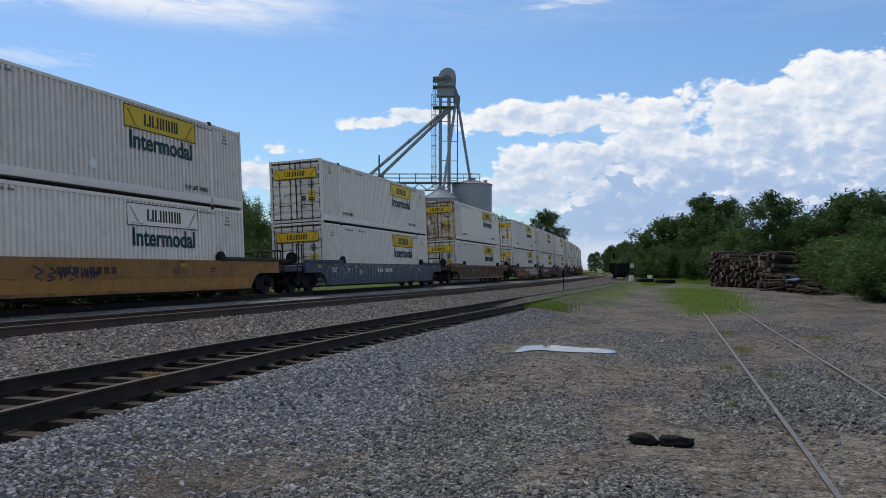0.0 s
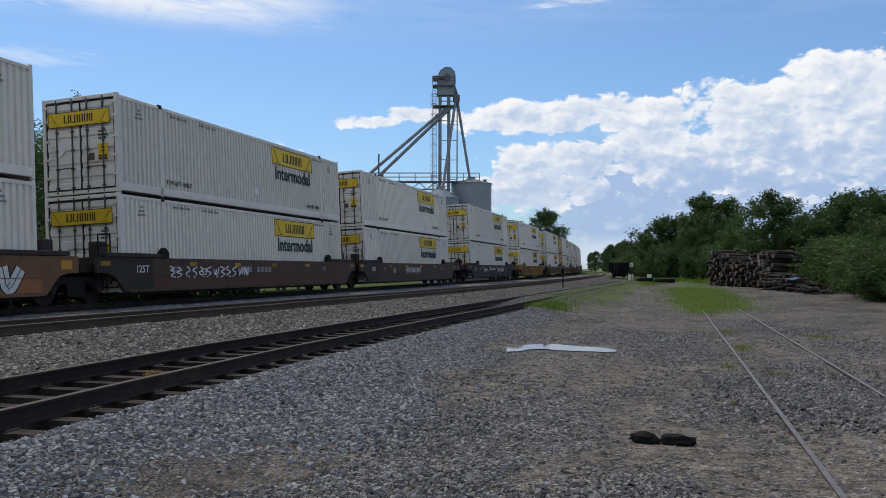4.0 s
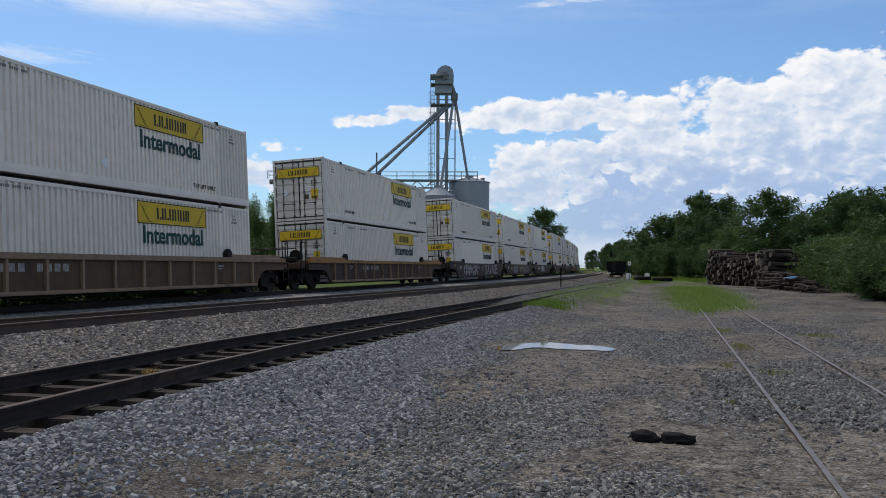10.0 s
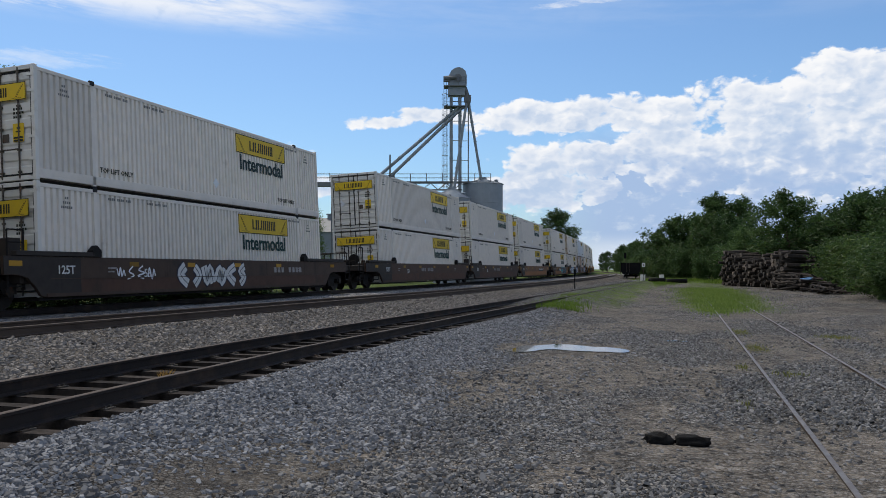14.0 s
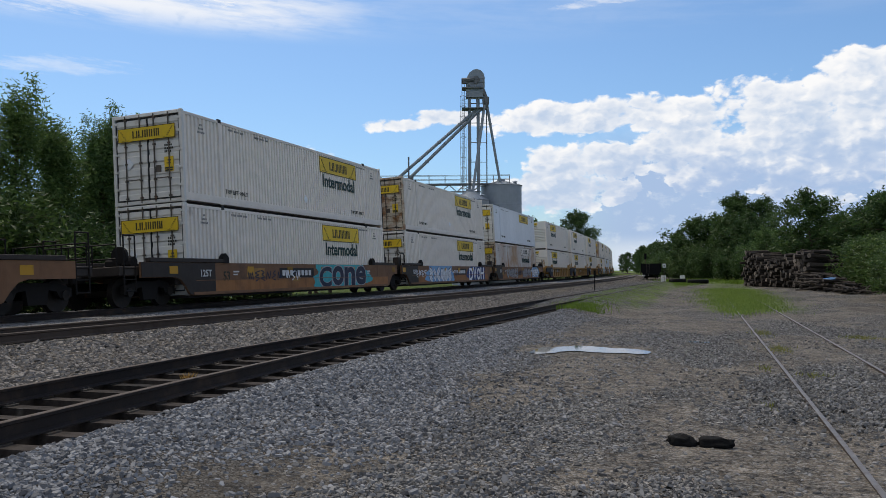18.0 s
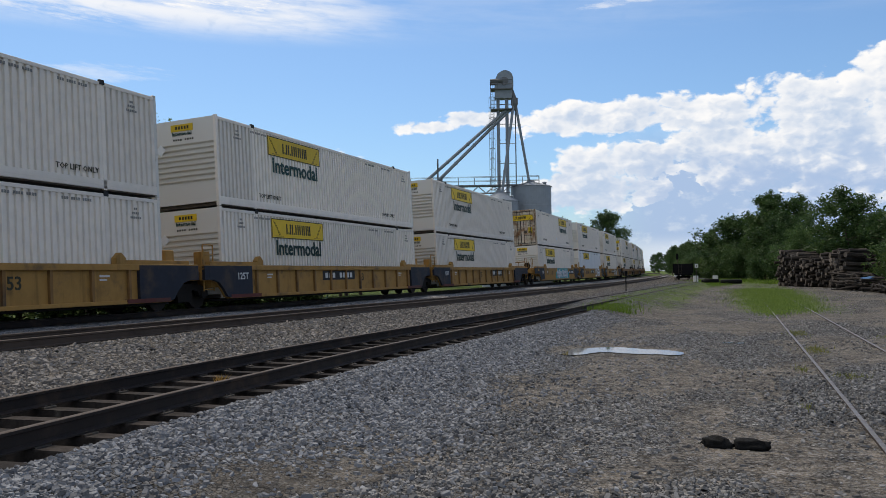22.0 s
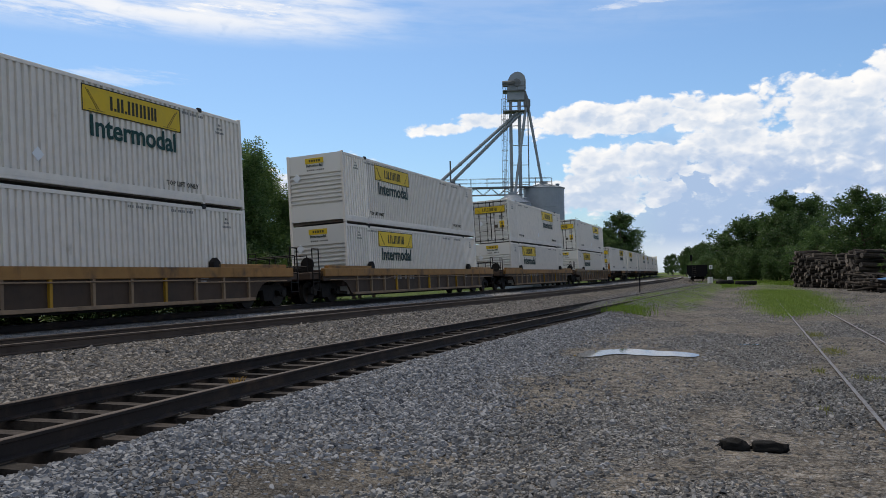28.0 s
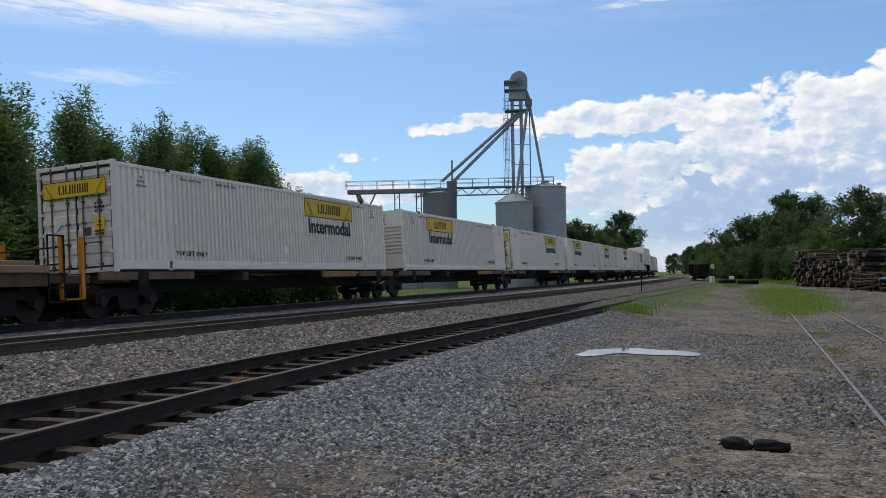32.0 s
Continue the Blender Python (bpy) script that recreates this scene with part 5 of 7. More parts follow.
            box(bm, face - 0.006, face - 0.001, y, y + rng.uniform(0.5, 1.3), z, z + rng.uniform(0.14, 0.3))
            part("paint_patch", bm, rng.choice((PAINT["ochre"], PAINT["mustard"], PAINT["umber"])), root)
    if opts.get("yellow") or kind == "smooth":
        bm = bmesh.new()
        zl = 0.92 if paint == "chestnut" and opts.get("endpaint") else 1.02
        box(bm, face - 0.004, face + 0.003, -0.2, 0.2, zl, 1.15)
        rme = mesh_of("reflector", bm, M["reflector"])
        for y in (-0.9, 3.4, 6.2, 9.0, 12.0, far + 0.8):
            ob = part("reflector", rme, None, root)
            ob.location = (0.0 if kind == "smooth" else 0.09, y, 0.0 if kind == "smooth" else 0.06)
    return root


def spine_car(first):
    """One platform of a skeleton flat; y = 0 is the container's near end."""
    root = thing("spine_car", "dirty brown skeleton flat car with tan side plates", "rail car", "flat cars of the train")
    bm = bmesh.new()
    box(bm, -0.28, 0.28, -1.0, C_LEN + 1.0, 0.62, 1.06, 0.02)
    part("spine", bm, M["truck"], root)
    for y in (0.3, 5.6, 10.9, C_LEN - 0.4):
        bm = bmesh.new()
        box(bm, -1.30, 1.30, y - 0.14, y + 0.14, 0.88, 1.14, 0.01)
        part("cross_arm", bm, PAINT["umber"], root)
    for side in (1, -1):
        for y0, y1 in ((-0.6, 3.0), (10.5, 13.2), (C_LEN - 2.6, C_LEN + 0.6)):
            bm = bmesh.new()
            x0, x1 = sorted((side * 1.24, side * 1.34))
            box(bm, x0, x1, y0, y1, 0.94, 1.15, 0.01)
            part("side_plate", bm, PAINT["tan" if y0 == 10.5 else "chord_brown"], root)
        for y in (0.9, C_LEN - 0.9):
            bm = bmesh.new()
            x0, x1 = sorted((side * 1.1, side * 1.36))
            box(bm, x0, x1, y - 0.2, y + 0.2, 0.72, 1.15, 0.02)
            part("pedestal", bm, M["truck"], root)
    if first:
        for side in (1, -1):
            bm = bmesh.new()
            for y in (-1.75, -1.15):
                box(bm, side * 1.28 - 0.05, side * 1.28 + 0.05, y - 0.05, y + 0.05, 0.5, 2.0)
            for z in (0.5, 1.0):
                rod(bm, (side * 1.28, -1.75, z), (side * 1.28, -1.15, z), 0.02, 6)
            part("grab_rail", bm, M["orange"], root, "orange upright grab rails")
        bm = bmesh.new()
        box(bm, -1.3, 1.3, -2.0, -0.9, 0.86, 1.08, 0.02)
        rod(bm, (0, -2.4, 0.82), (0, -1.0, 0.82), 0.1, 8)
        part("end_deck", bm, PAINT["umber"], root)
        bogie(root, 0.6)
    else:
        bogie(root, -1.1)
    return root


def trailer():
    """A box trailer carried on the flat car, on its own wheels."""
    root = thing("box_trailer", "white box trailer riding on a flat car", "trailer")
    bm = bmesh.new()
    box(bm, -HALF, HALF, 0.0, 16.1, 1.05, 3.95, 0.03)
    part("body", bm, M["white"], root)
    for y in (12.6, 14.0):
        bm = bmesh.new()
        for x in (-1.0, 1.0):
            rod(bm, (x - 0.22, y, 0.51), (x + 0.22, y, 0.51), 0.51, 16)
        rod(bm, (-1.0, y, 0.51), (1.0, y, 0.51), 0.08, 8)
        part("wheels", bm, M["rubber"], root)
    bm = bmesh.new()
    box(bm, -0.5, 0.5, 11.5, 15.2, 0.85, 1.05)
    for x in (-0.7, 0.7):
        box(bm, x - 0.06, x + 0.06, 3.0, 3.12, 0.0, 1.05)
    part("undercarriage", bm, M["truck"], root)
    return root


# Each row: place of the box's near end at the start; car; paint; upper and lower box ("d" doors, "n" front wall towards the camera)
W, DK = "spray", "spray_dark"
CONSIST = [
    (10.90, "smooth", "ochre", "d", "dw", {"colour": "ochre", "yellow": 1, "tags": [(1, (None, "spray_dark"), 5.6, 8.0)]}),
    (34.20, "smooth", "slate", "d", "d", {"colour": "slate blue", "yellow": 1, "tags": [(2, ("loop", "spray_grey"), 0.2, 6.4), (3, ("loop", "spray_grey"), 6.6, 15.8)]}),
    (57.55, "ribbed", "brown", "e", "d", {"colour": "rust-brown", "chord": "chord_brown", "yellow": 1}),
    (80.90, "smooth", "chestnut", "d", "d", {"colour": "chestnut", "tags": [(4, ("stencil", "umber_spray"), 9.0, 15.4)]}),
    (100.25, "smooth", "brown", "d", "d", {"colour": "rust-brown", "tags": [(5, (None, W), 2.0, 7.0)]}),
    (119.50, "smooth", "umber", "d", "d", {"colour": "dark brown", "tags": [(6, (None, "stencil"), 6.0, 9.0)]}),
    (142.30, "smooth", "black", "d", "d", {"colour": "black", "mark": 6.2, "tags": [(7, (None, "stencil"), 3.9, 5.6), (8, (None, "stencil"), 9.4, 12.5)]}),
    (165.60, "ribbed", "tan", "d", "d", {"colour": "tan"}),
    (188.85, "ribbed", "umber", "d", "d", {"colour": "dark brown", "chord": "rib_tan"}),
    (212.00, "ribbed", "brown", "e", "e", {"colour": "rust-brown", "chord": "rib_tan"}),
    (235.25, "ribbed", "umber", "d", "d", {"colour": "dark brown", "chord": "tan"}),
    (258.40, "smooth", "umber", "d", "d", {"colour": "dark brown", "mark": 5.0, "panel_mark": 1, "tags": [(9, ("spray_grey", "umber_spray"), 1.6, 6.6), (45, (None, "spray_grey"), 7.9, 9.0), (10, ("spray_grey", "umber_spray"), 9.4, 14.4, "SAVAGE")]}),
    (277.85, "smooth", "brown", "d", "d", {"colour": "rust-brown", "mark": 7.4, "tags": [(46, (None, "spray_grey"), 2.2, 3.6), (11, ("spray_grey", "umber_spray"), 3.8, 6.4), (27, ("spray_tan", "umber_spray"), 8.0, 11.0), (47, ("worn_stencil", "umber_spray"), 11.0, 14.2)]}),
    (297.10, "smooth", "umber", "d", "d", {"colour": "dark brown", "mark": 11.6, "tags": [(12, (None, W), 2.6, 4.4), (13, ("stencil", "spray_dark"), 5.4, 9.6)]}),
    (320.40, "smooth", "brown", "d", "d", {"colour": "rust-brown"}),
    (339.70, "smooth", "brown", "d", "d", {"colour": "rust-brown"}),
    (359.05, "smooth", "chestnut", "d", "d", {"colour": "chestnut", "mark": 10.8, "no": 2.0}),
    (382.40, "smooth", "chestnut", "d", "d", {"colour": "chestnut", "mark": 5.6, "no": 1.9, "endpaint": "end_dark", "tags": [(14, (None, "spray_dark"), 3.2, 5.6), (41, (None, W), 5.8, 7.0), (15, ("spray_dark", "spray_grey", "spray_teal"), 8.6, 13.4, "Cone")]}),
    (401.75, "smooth", "chestnut", "e", "d", {"colour": "chestnut", "no": 1.6, "endpaint": "end_dark", "tags": [(42, (None, W), 0.9, 2.6), (16, (W, DK, "spray_sky"), 3.0, 7.4), (43, (None, "spray_dark"), 7.6, 8.6), (17, (W, DK, "spray_navy"), 11.2, 15.0, "DVOH")], "brand": 8.8}),
    (421.10, "smooth", "chestnut", "s", "r", {"colour": "chestnut", "no": 1.9, "endpaint": "end_dark", "tags": [(18, ("spray_grey", DK), 2.8, 7.0), (44, (None, DK), 7.1, 9.0), (19, ("spray_grey", "spray_dark"), 8.8, 12.4), (20, (W, DK, "spray_sky"), 13.2, 16.0)], "mark": 11.2}),
    (443.80, "ribbed", "mustard", "n", "n", {"colour": "mustard-yellow", "no": 11.0, "endpaint": "navy", "mark": 4.0}),
    (462.75, "ribbed", "mustard", "n", "n", {"colour": "mustard-yellow", "no": 9.6, "endpaint": "navy"}),
    (482.05, "ribbed", "mustard", "n", "n", {"colour": "mustard-yellow", "no": 7.2, "endpaint": "navy", "mark": 9.4}),
    (505.55, "smooth", "mustard", "e", "n", {"colour": "mustard-yellow", "no": 4.4, "mark": 12.0, "endpaint": "navy", "tags": [(22, (W, DK, "spray_teal"), 6.4, 11.5)]}),
    (524.90, "smooth", "mustard", "n", "ns", {"colour": "mustard-yellow", "endpaint": "navy", "no": 8.4, "tags": [(23, (None, DK), 2.8, 4.6), (24, (W, DK), 9.8, 13.4, "LOWER")]}),
    (544.20, "smooth", "mustard", "n", "n", {"colour": "mustard-yellow", "endpaint": "navy", "tags": [(25, (None, DK), 3.0, 8.0), (26, ("stencil", DK), 9.0, 13.0)]}),
    (567.50, "ribbed", "umber", "d", "n", {"colour": "dark brown", "chord": "tan", "deep": 1, "tags": [(51, (None, "spray_grey"), 3.3, 4.2)]}),
    (590.60, "ribbed", "umber", "n", "n", {"colour": "dark brown", "chord": "tan", "deep": 1}),
    (614.10, "ribbed", "umber", "d", "n", {"colour": "dark brown", "chord": "tan", "deep": 1}),
    (637.20, "ribbed", "brown", "d", "n", {"colour": "rust-brown", "yellow": 1, "chord": "rib_tan"}),
]
FLATS = [(658.05, "d"), (676.3, "n"), (694.2, "d"), (711.9, "n"), (729.5, "n"), (747.1, "n"), (764.8, "d"), (782.5, "trailer"), (800.2, "n"), (817.9, "d")]
SPEED, BASE = 20.05, 0.26
MOVERS = []


def ride(ob, near, base_z, flipped=False):
    MOVERS.append((ob, near, base_z, flipped))


def build_train():
    shapes = {"d": container(), "s": container("smooth", "cool", "yellow", False), "r": container("ribbed", "rusty", "white", True, door_mat="door_rust"), "w": container("ribbed", "white", "white", True), "e": container(door_mat="door_rust")}
    used = set()

    def box_at(code, near, base):
        key = {"d": "d", "n": "d", "dw": "w", "nw": "w", "s": "s", "r": "r", "ns": "s", "e": "e"}[code]
        ob = shapes[key] if key not in used else copy_thing(shapes[key], Matrix())
        used.add(key)
        ride(ob, near, base, code[0] == "n")

    for i, (near, kind, paint, up, low, opts) in enumerate(CONSIST):
        gap0 = near - CONSIST[i - 1][0] - C_LEN if i else 7.1
        gap1 = CONSIST[i + 1][0] - near - C_LEN if i + 1 < len(CONSIST) else 6.0
        ride(well_car(kind, paint, 7.08 if gap0 > 5 else 3.2, 7.08 if gap1 > 5 else 3.2, opts), near, 0.0)
        box_at(low, near, BASE)
        box_at(up, near, BASE + C_HIGH + 0.012)
    spare = None
    for i, (near, code) in enumerate(FLATS):
        if i == 0:
            car = spine_car(True)
        elif spare is None:
            car = spare = spine_car(False)
        else:
            car = copy_thing(spare, Matrix())
        ride(car, near, 0.0)
        if code == "trailer":
            ride(trailer(), near, 1.16)
        else:
            box_at(code, near, 1.16)


def motions():
    for ob, near, base, flipped in MOVERS:
        rows = []
        for k in range(17):
            t = k * 2.0
            p, th = line(near + C_LEN / 2 - SPEED * t)
            m = pose(p.x, p.y, MAIN_Z, 0, -CANT, -math.degrees(HEAD) + math.degrees(th))
            m = m @ (pose(0, C_LEN / 2, base, 0, 0, 180) if flipped else pose(0, -C_LEN / 2, base))
            rows.append((t, m))
        walk(ob, rows)


build_train()

# ---- grain elevator behind the train ----


def ring_wall(r, z0, z1, seg=48, ring=2.45):
    """A bin's wall: sheets with shallow waves, ring by ring."""
    verts, faces, z, rows = [], [], z0, []
    while z < z1 - 1e-6:
        for dz, dr in ((0.0, 0.0), (0.03, 0.03), (0.07, 0.0)):
            rows.append((min(z + dz, z1), r + dr))
        for k in range(1, 5):
            rows.append((min(z + 0.07 + k * (ring - 0.08) / 5, z1), r + (0.006 if k % 2 else 0.0)))
        z += ring
    rows.append((z1, r))
    for z, q in rows:
        verts += [(q * math.cos(2 * math.pi * i / seg), q * math.sin(2 * math.pi * i / seg), z) for i in range(seg)]
    for j in range(len(rows) - 1):
        for i in range(seg):
            k = (i + 1) % seg
            faces.append((j * seg + i, j * seg + k, (j + 1) * seg + k, (j + 1) * seg + i))
    return verts, faces


def grain_bin(label, x, y, r, high, peak, mat):
    root = thing("grain_bin", label, "silo", "bins of the grain elevator", m=pose(x, y, 0))
    part("wall", raw(*ring_wall(r, -0.05, high), "bin_wall", mat, False), None, root)
    bm = bmesh.new()
    bmesh.ops.create_cone(bm, cap_ends=False, segments=32, radius1=r + 0.12, radius2=0.45, depth=peak, matrix=Matrix.Translation((0, 0, high + peak / 2)))
    part("roof", bm, mat, root)
    bm = bmesh.new()
    for i in range(24):
        a = 2 * math.pi * i / 24
        rod(bm, ((r + 0.1) * math.cos(a), (r + 0.1) * math.sin(a), high + 0.03), (0.45 * math.cos(a), 0.45 * math.sin(a), high + peak + 0.03), 0.03, 4)
    part("roof_rib", bm, mat, root)
    bm = bmesh.new()
    rod(bm, (0, 0, high + peak - 0.05), (0, 0, high + peak + 0.3), 0.5, 16)
    part("cap", bm, mat, root)
    for a in (-0.4, 0.9, 2.2):
        bm = bmesh.new()
        q = r * 0.72
        c, s = math.cos(a) * q, math.sin(a) * q
        z = high + peak * 0.28
        rod(bm, (c, s, z - 0.1), (c, s, z + 0.3), 0.22, 10)
        rod(bm, (c, s, z + 0.3), (c, s, z + 0.42), 0.36, 10, 0.05)
        part("vent", bm, M["galv"], root)
    return root


def guard(bm, a, b, high=1.0, step=2.0):
    a, b = Vector(a), Vector(b)
    n = max(1, round((b - a).length / step))
    for i in range(n + 1):
        p = a + (b - a) * i / n
        rod(bm, p, p + Vector((0, 0, high)), 0.03, 5)
    for z in (high * 0.5, high):
        rod(bm, a + Vector((0, 0, z)), b + Vector((0, 0, z)), 0.028, 5)


def build_elevator():
    y0 = 100.0
    root = thing("grain_elevator", "tall grey steel grain elevator leg with spouts and catwalk", "grain elevator", m=pose(0, y0, 0))
    for x in (-0.35, 0.72):
        bm = bmesh.new()
        box(bm, x - 0.2, x + 0.2, -0.22, 0.22, -0.02, 23.6)
        for k in range(9):
            box(bm, x - 0.23, x + 0.23, -0.25, 0.25, 2.2 + k * 2.6, 2.3 + k * 2.6)
        part("leg", bm, M["galv"], root)
    bm = bmesh.new()
    prism(bm, [(-0.75, 22.9), (1.35, 22.9), (1.35, 23.9), (1.55, 24.3), (1.55, 25.3), (1.4, 25.85), (1.05, 26.2), (0.6, 26.35), (0.15, 26.25), (-0.3, 25.95), (-0.6, 25.4), (-0.75, 24.6)], "y", -0.55, 0.55)
    part("head", bm, M["galv"], root, "rounded steel head housing")
    bm = bmesh.new()
    rod(bm, (-1.25, -0.6, 24.95), (0.2, -0.6, 25.05), 0.28, 10)
    box(bm, -1.3, -0.6, -0.75, -0.2, 24.55, 25.2, 0.05)
    rod(bm, (0.45, -0.62, 25.0), (0.45, -0.5, 25.0), 0.5, 16)
    part("drive_motor", bm, M["galv_dark"], root)
    for z in (21.45, 23.95):
        bm = bmesh.new()
        box(bm, -1.25, 1.4, -0.9, 0.9, z, z + 0.12)
        part("platform", bm, M["galv_dark"], root)
        bm = bmesh.new()
        guard(bm, (-1.25, -0.9, z + 0.12), (1.4, -0.9, z + 0.12), 1.0, 0.9)
        guard(bm, (-1.25, 0.9, z + 0.12), (-1.25, -0.9, z + 0.12), 1.0, 0.9)
        part("guard_rail", bm, M["galv_dark"], root)
    # ladder with its hoops
    bm = bmesh.new()
    for x in (-1.25, -0.95):
        rod(bm, (x, -0.35, 0.2), (x, -0.35, 24.6), 0.03, 5)
    for k in range(76):
        rod(bm, (-1.25, -0.35, 0.5 + k * 0.31), (-0.95, -0.35, 0.5 + k * 0.31), 0.016, 4)
    part("ladder", bm, M["galv_dark"], root)
    bm = bmesh.new()
    for k in range(16):
        z = 4.2 + k * 1.25
        pts = [(-1.25, -0.35), (-1.45, -0.6), (-1.42, -0.95), (-1.1, -1.1), (-0.8, -0.95), (-0.76, -0.6), (-0.95, -0.35)]
        for a, b in zip(pts, pts[1:]):
            rod(bm, (*a, z), (*b, z), 0.025, 4)
    for p in ((-1.45, -0.6), (-1.1, -1.1), (-0.76, -0.6)):
        rod(bm, (*p, 4.2), (*p, 23.0), 0.02, 4)
    part("ladder_cage", bm, M["galv_dark"], root)
    # stiffening mast beside the legs
    bm = bmesh.new()
    rod(bm, (1.75, 0.2, 0), (1.75, 0.2, 22.7), 0.07, 8)
    for k in range(9):
        z = 3 + k * 2.4
        rod(bm, (0.7, 0.2, z), (1.75, 0.2, z), 0.04, 5)
        rod(bm, (-0.35, 0.0, z), (0.72, 0.0, z), 0.05, 5)
    part("brace", bm, M["galv_dark"], root)
    # distributor and spouts
    bm = bmesh.new()
    rod(bm, (1.65, -0.3, 22.2), (1.65, -0.3, 22.9), 0.42, 12)
    rod(bm, (1.3, -0.3, 23.9), (1.65, -0.3, 22.9), 0.25, 10)
    rod(bm, (1.65, -0.3, 22.2), (1.65, -0.3, 21.4), 0.42, 12, 0.2)
    part("distributor", bm, M["galv_dark"], root)
    for a, b, r in (((0.9, -0.3, 21.7), (-9.1, -0.3, 13.1), 0.2), ((1.2, -0.3, 21.6), (-7.85, -0.3, 12.9), 0.2), ((1.5, -0.5, 21.9), (0.0, -1.4, 11.2), 0.17), ((1.8, -0.3, 22.0), (3.35, 0.6, 12.6), 0.16)):
        bm = bmesh.new()
        rod(bm, a, b, r, 10)
        for k in (0.25, 0.5, 0.75):
            p, q = Vector(a), Vector(b)
            c, d = p + (q - p) * k, (q - p).normalized() * 0.07
            rod(bm, c - d, c + d, r + 0.05, 10)
        part("spout", bm, M["galv"], root)
    # catwalk with conveyor
    walk_root = thing("catwalk", "long steel catwalk and conveyor over the bins", "catwalk", m=pose(0, y0, 0))
    bm = bmesh.new()
    box(bm, -20.6, -7.6, -0.35, 0.35, 11.75, 12.3, 0.03)
    rod(bm, (-20.2, 0, 12.05), (-20.9, 0, 12.05), 0.3, 10)
    box(bm, -8.5, -7.3, -0.5, 0.5, 11.6, 13.1, 0.03)
    part("conveyor", bm, M["galv_dark"], walk_root)
    bm = bmesh.new()
    box(bm, -7.6, 4.5, -0.45, 0.45, 12.2, 12.36)
    part("walkway", bm, M["galv_dark"], walk_root)
    bm = bmesh.new()
    for y in (-0.45, 0.45):
        for z in (11.35, 12.2):
            rod(bm, (-12.5, y, z), (1.0, y, z), 0.05, 5)
        for k in range(14):
            x = -12.5 + k * 0.96
            rod(bm, (x, y, 11.35 if k % 2 else 12.2), (x + 0.96, y, 12.2 if k % 2 else 11.35), 0.03, 4)
    part("truss", bm, M["galv_dark"], walk_root)
    for y in (-0.45, 0.45):
        bm = bmesh.new()
        guard(bm, (-21.1, y, 12.35), (4.5, y, 12.35), 1.0, 1.9)
        part("guard_rail", bm, M["galv_dark"], walk_root)
    bm = bmesh.new()
    rod(bm, (-7.8, -0.6, 11.4), (-7.8, -0.6, 15.6), 0.1, 8)
    part("mast", bm, M["galv_dark"], walk_root)
    for x in (-14.7, -12.0):
        bm = bmesh.new()
        for dx in (-0.3, 0.3):
            rod(bm, (x + dx, 0, -0.02), (x + dx, 0, 11.8), 0.08, 6)
        for k in range(10):
            z = 0.6 + k * 1.15
            rod(bm, (x - 0.3, 0, z), (x + 0.3, 0, z + (0.6 if k % 2 else 0)), 0.035, 4)
        part("support_leg", bm, M["galv_dark"], walk_root)
    for a, b, r in (((-8.0, -0.7, 11.6), (-10.2, -1.6, 6.5), 0.16), ((-19.6, 0, 11.8), (-18.9, 0, 9.8), 0.3), ((-17.4, 0, 11.8), (-18.4, 0, 9.8), 0.1)):
        bm = bmesh.new()
        rod(bm, a, b, r, 8)
        part("spout", bm, M["galv_dark"], walk_root)
    grain_bin("grey galvanised grain bin with conical roof", -0.3, y0 - 2.5, 2.22, 10.05, 1.1, M["galv"])
    grain_bin("tall grey galvanised grain bin with bands", 3.55, y0 + 1.5, 2.5, 12.15, 0.6, M["galv"])
    # the bin's shaded, backlit side is put into its dark steel colour
    grain_bin("weathered steel bin under the catwalk, coloured dark as if backlit", -9.45, y0 + 0.5, 2.1, 11.6, 0.5, M["galv_dark"])
    # low roofed shed of the elevator, seen past the train
    shed = thing("shed", "low grey metal shed with ventilated ridge", "shed", m=pose(-16.5, y0 + 8, 0))
    bm = bmesh.new()
    box(bm, -5, 5, -4, 4, -0.05, 6.4)
    part("wall", bm, M["galv"], shed)
    bm = bmesh.new()
    prism(bm, [(-4.4, 6.35), (4.4, 6.35), (0, 8.4)], "x", -5.3, 5.3)
    part("roof", bm, M["galv_dark"], shed)
    for x in (-3, 0, 3):
        bm = bmesh.new()
        rod(bm, (x, 0, 8.3), (x, 0, 8.8), 0.25, 8)
        rod(bm, (x, 0, 8.8), (x, 0, 8.95), 0.42, 8)
        part("vent", bm, M["galv"], shed)


build_elevator()

# ---- trees ----


def leaf_material(name, lo, hi):
    mat = bpy.data.materials.new(name)
    mat.use_nodes = True
    g = Nodes(mat.node_tree)
    rnd = g.add("ShaderNodeNewGeometry").outputs["Random Per Island"]
    orn = g.add("ShaderNodeObjectInfo").outputs["Random"]
    co = g.add("ShaderNodeTexCoord").outputs["Object"]
    col = g.mix(rnd, (*lo, 1), (*hi, 1))
    col = g.mix(g.m("MULTIPLY", g.step(g.noise(co, 0.5, 3), 0.35, 0.7), 0.25), col, (lo[0] * 0.7, lo[1] * 0.75, lo[2] * 0.7, 1))
    col = g.mix(1.0, col, g.mix(orn, (0.75, 0.8, 0.8, 1), (1.15, 1.1, 0.95, 1)), "MULTIPLY")
    b = g.add("ShaderNodeBsdfPrincipled", Base_Color=col, Roughness=0.6)
    g.put(b, "Specular IOR Level", 0.3)
    tr = g.add("ShaderNodeBsdfTranslucent", Color=col)
    mx = g.add("ShaderNodeMixShader", i0=0.42, i1=b, i2=tr)
    g.add("ShaderNodeOutputMaterial", Surface=mx)
    return mat


M["leaf"] = leaf_material("leaves", (0.034, 0.070, 0.022), (0.080, 0.138, 0.044))
